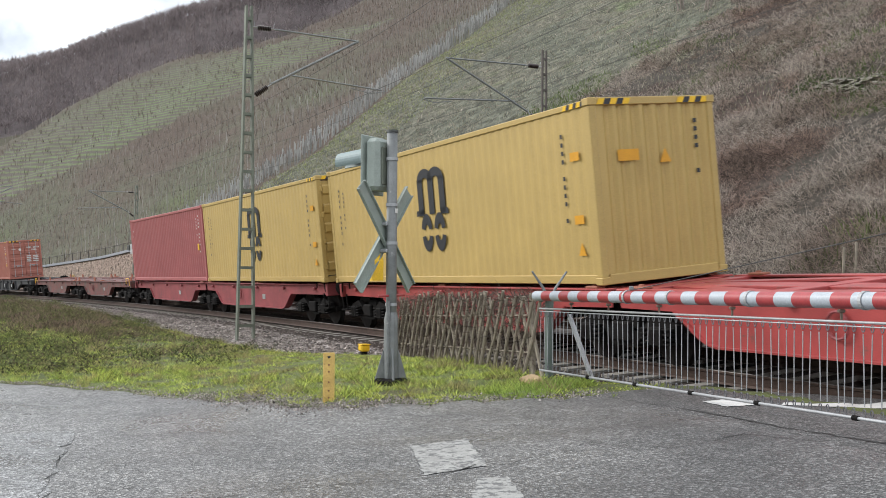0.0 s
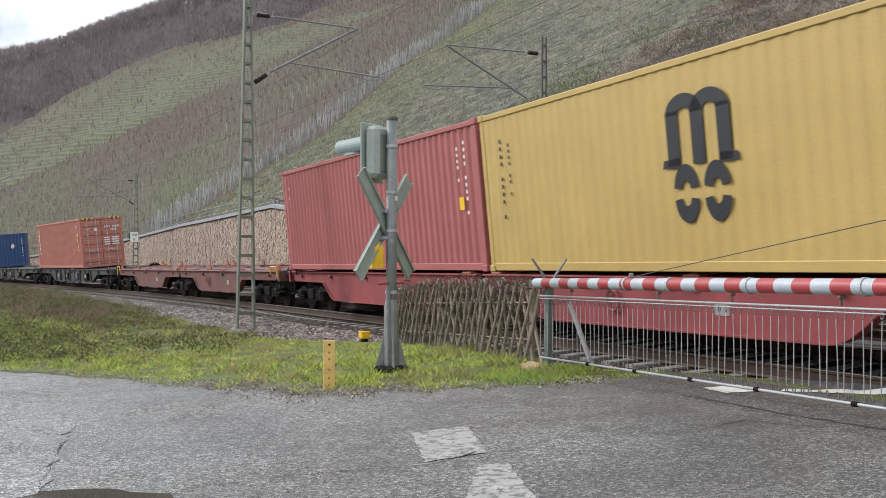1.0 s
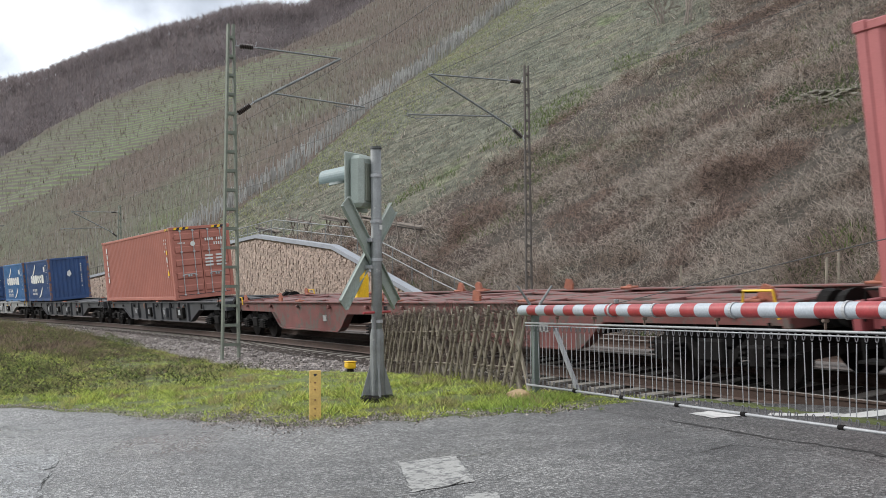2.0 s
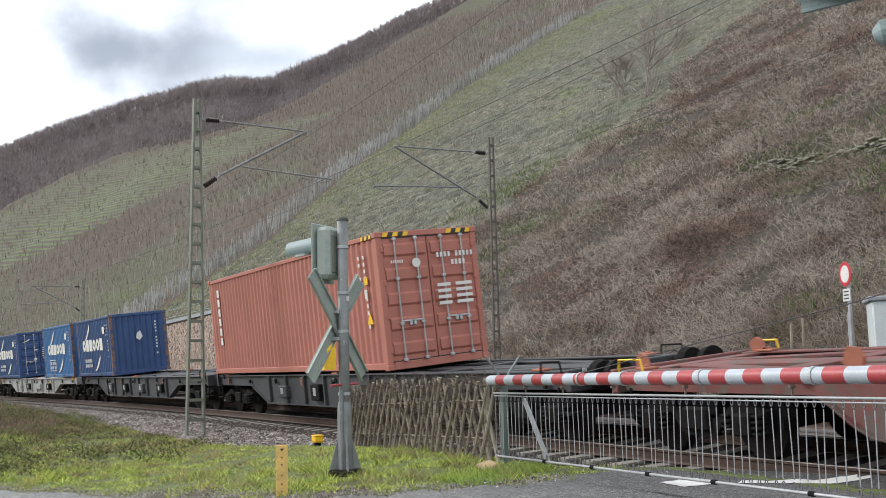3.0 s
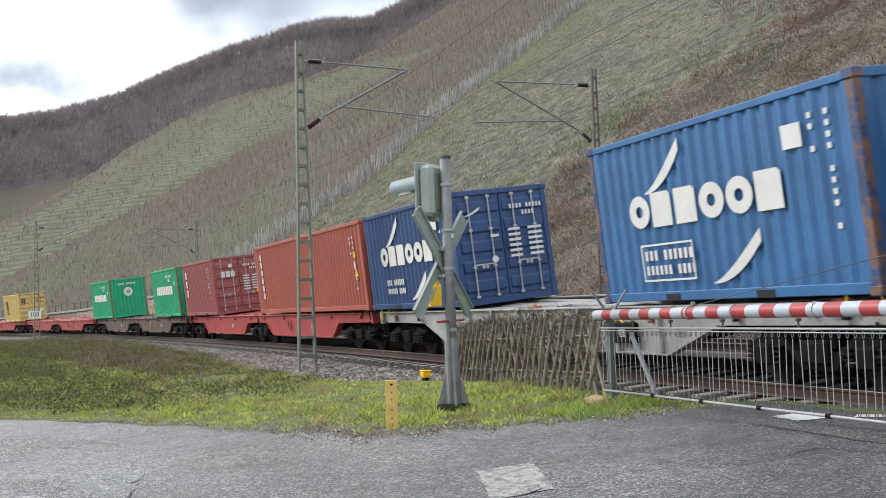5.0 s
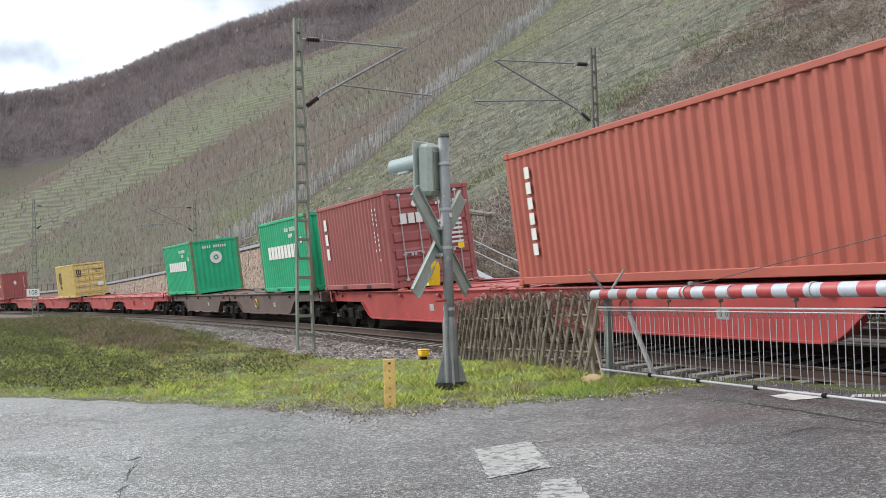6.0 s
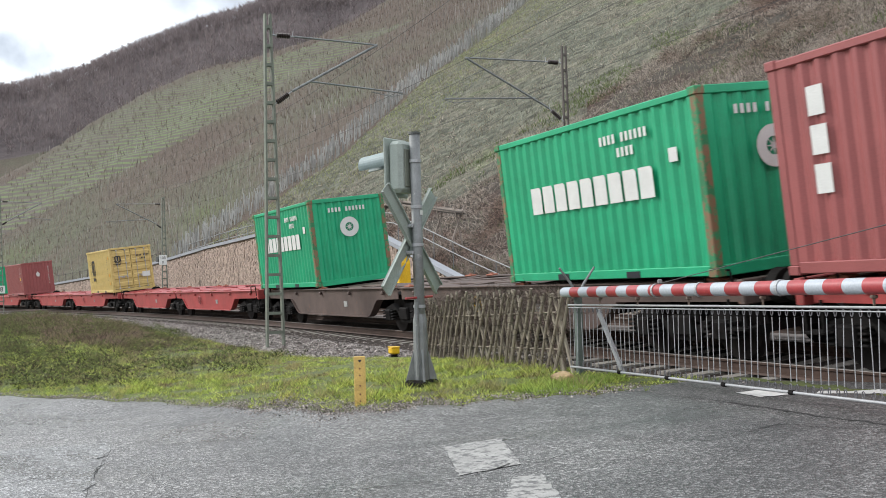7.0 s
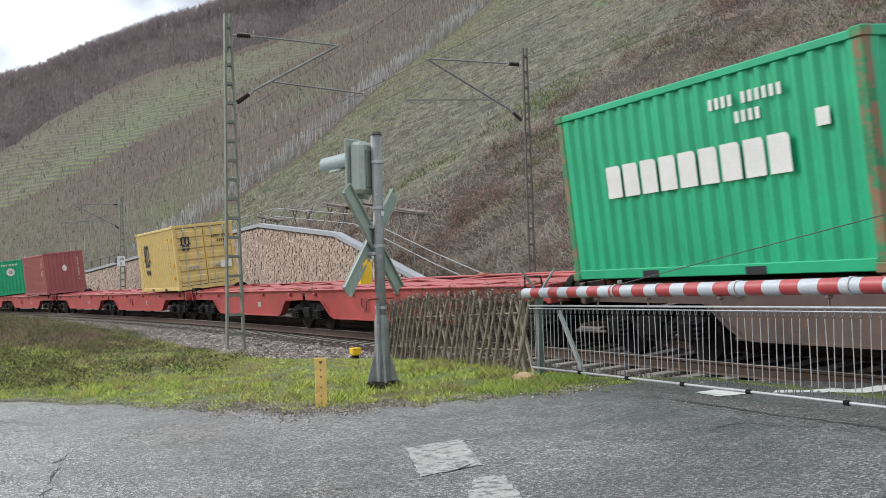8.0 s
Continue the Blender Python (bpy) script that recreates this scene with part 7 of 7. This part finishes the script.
road_mark("road_patch", [(-34.0, 11.6), (-19.6, 11.2), (-21.6, 7.6), (-36.0, 6.6)], "paler damp asphalt patch", paint=M_ROADPATCH, ragged_by=0.16, category="road patch")
bpy.context.view_layer.update()
road_mark("road_marking_1", [(-1.75, 8.9), (1.4, 9.05), (2.55, 7.9), (-1.0, 7.7)], "cracked worn white road marking")
road_mark("road_marking_2", [(2.0, 7.45), (3.6, 7.5), (6.4, 5.9), (0.9, 6.1)], "broken worn white road marking")
road_mark("road_marking_3", [(14.2, 10.73), (16.1, 11.14), (17.74, 10.73), (15.64, 10.38)], "white paint wedge before the crossing", paint=M_WHITE)
road_mark("road_marking_4", [(18.4, 11.07), (28.0, 12.9), (28.0, 12.45), (18.4, 10.7)], "white edge line across the crossing road", paint=M_WHITE)

M_CRACK = surface("dirt_filled_crack", (0.03, 0.029, 0.028), 0.95, vary=0.3, scale=9)
M_PUDDLE = surface("muddy_water", (0.05, 0.045, 0.035), 0.04, vary=0.2, scale=4, relief=0.0)


def road_crack(points, width, label):
    """A ragged dark seam that follows the road through places given by bearing and distance."""
    deps = bpy.context.evaluated_depsgraph_get()
    rnd = random.Random(len(points) + int(points[0][1] * 10))
    ends = [Vector((*at(a, r), 0)) for a, r in points]
    line = []
    for p0, p1 in zip(ends, ends[1:]):
        n = max(2, int((p1 - p0).length / 0.09))
        line += [p0.lerp(p1, k / n) for k in range(n)]
    left, right = [], []
    for k, p in enumerate(line):
        d = (line[min(k + 1, len(line) - 1)] - line[max(k - 1, 0)]).normalized()
        side_ = Vector((-d.y, d.x, 0))
        p = p + side_ * (noise.noise(p * 1.3) * 0.06 + rnd.gauss(0, 0.008))
        w = width * max(0.15, 0.7 + noise.noise(p * 1.5) * 0.9) * rnd.uniform(0.6, 1.3)
        for dest, q in ((left, p - side_ * w / 2), (right, p + side_ * w / 2)):
            hit = scene.ray_cast(deps, (q.x, q.y, 0.9), (0, 0, -1), distance=1.5)
            while hit[0] and not hit[4].name.startswith(("road", "ground", "track")):
                hit = scene.ray_cast(deps, (q.x, q.y, hit[1].z - 0.002), (0, 0, -1), distance=1.5)
            dest.append((q.x, q.y, (hit[1].z if hit[0] else floor_at(q.x, q.y)) + 0.005))
    sh = Shape()
    sh.sweep([[a, b] for a, b in zip(left, right)], closed=False)
    tagged(part("road_crack", sh, M_CRACK), label, "crack", kind="structure")


road_crack([(11.6, 10.65), (14.5, 10.06), (18.2, 9.28), (23.4, 8.56), (27.0, 7.9)], 0.045, "dark joint between the road and the crossing")
road_crack([(-19.4, 11.3), (-20.6, 9.3), (-21.4, 7.9), (-22.4, 6.3)], 0.006, "thin crack along a patched slab")
road_crack([(-12.5, 7.45), (-9.0, 7.6), (-5.8, 7.6), (-0.7, 7.6), (2.5, 8.0)], 0.012, "ragged crack across the road")
road_crack([(3.4, 7.9), (8.0, 8.6), (12.5, 8.3), (16.4, 8.9), (21.0, 8.6)], 0.014, "ragged crack across the road")


def puddle():
    sh = Shape()
    x0, y0 = at(-19.5, 7.35)
    ring = []
    for k in range(40):
        a = 2 * math.pi * k / 40
        v = Vector((math.cos(a), math.sin(a), 0))
        k2 = 1 + 0.5 * noise.noise(v * 1.6 + Vector((4, 0, 0)))
        ring.append((x0 + v.x * 0.62 * k2, y0 + v.y * 0.3 * k2, floor_at(x0, y0) + 0.0345))
    sh.v, sh.f = ring, [list(range(40))]
    tagged(part("water_puddle", sh, M_PUDDLE), "small shallow puddle on the asphalt", "puddle", kind="structure")


puddle()


def motions():
    """The train runs by at a steady speed, its wheels rolling on the rails."""
    for ob, s, z in MOVING:
        walk(ob, [(t * 0.5, on_track(s + SPEED * t * 0.5, z)) for t in range(17)])
    step = math.degrees(SPEED / FPS / 0.462)
    rolling = [(k / FPS, k * step) for k in range(8 * FPS + 1)]
    for wheel, x in WHEELS:
        walk(wheel, [(t, pose(x, 0, 0.462, 0, a, 0)) for t, a in rolling])


motions()
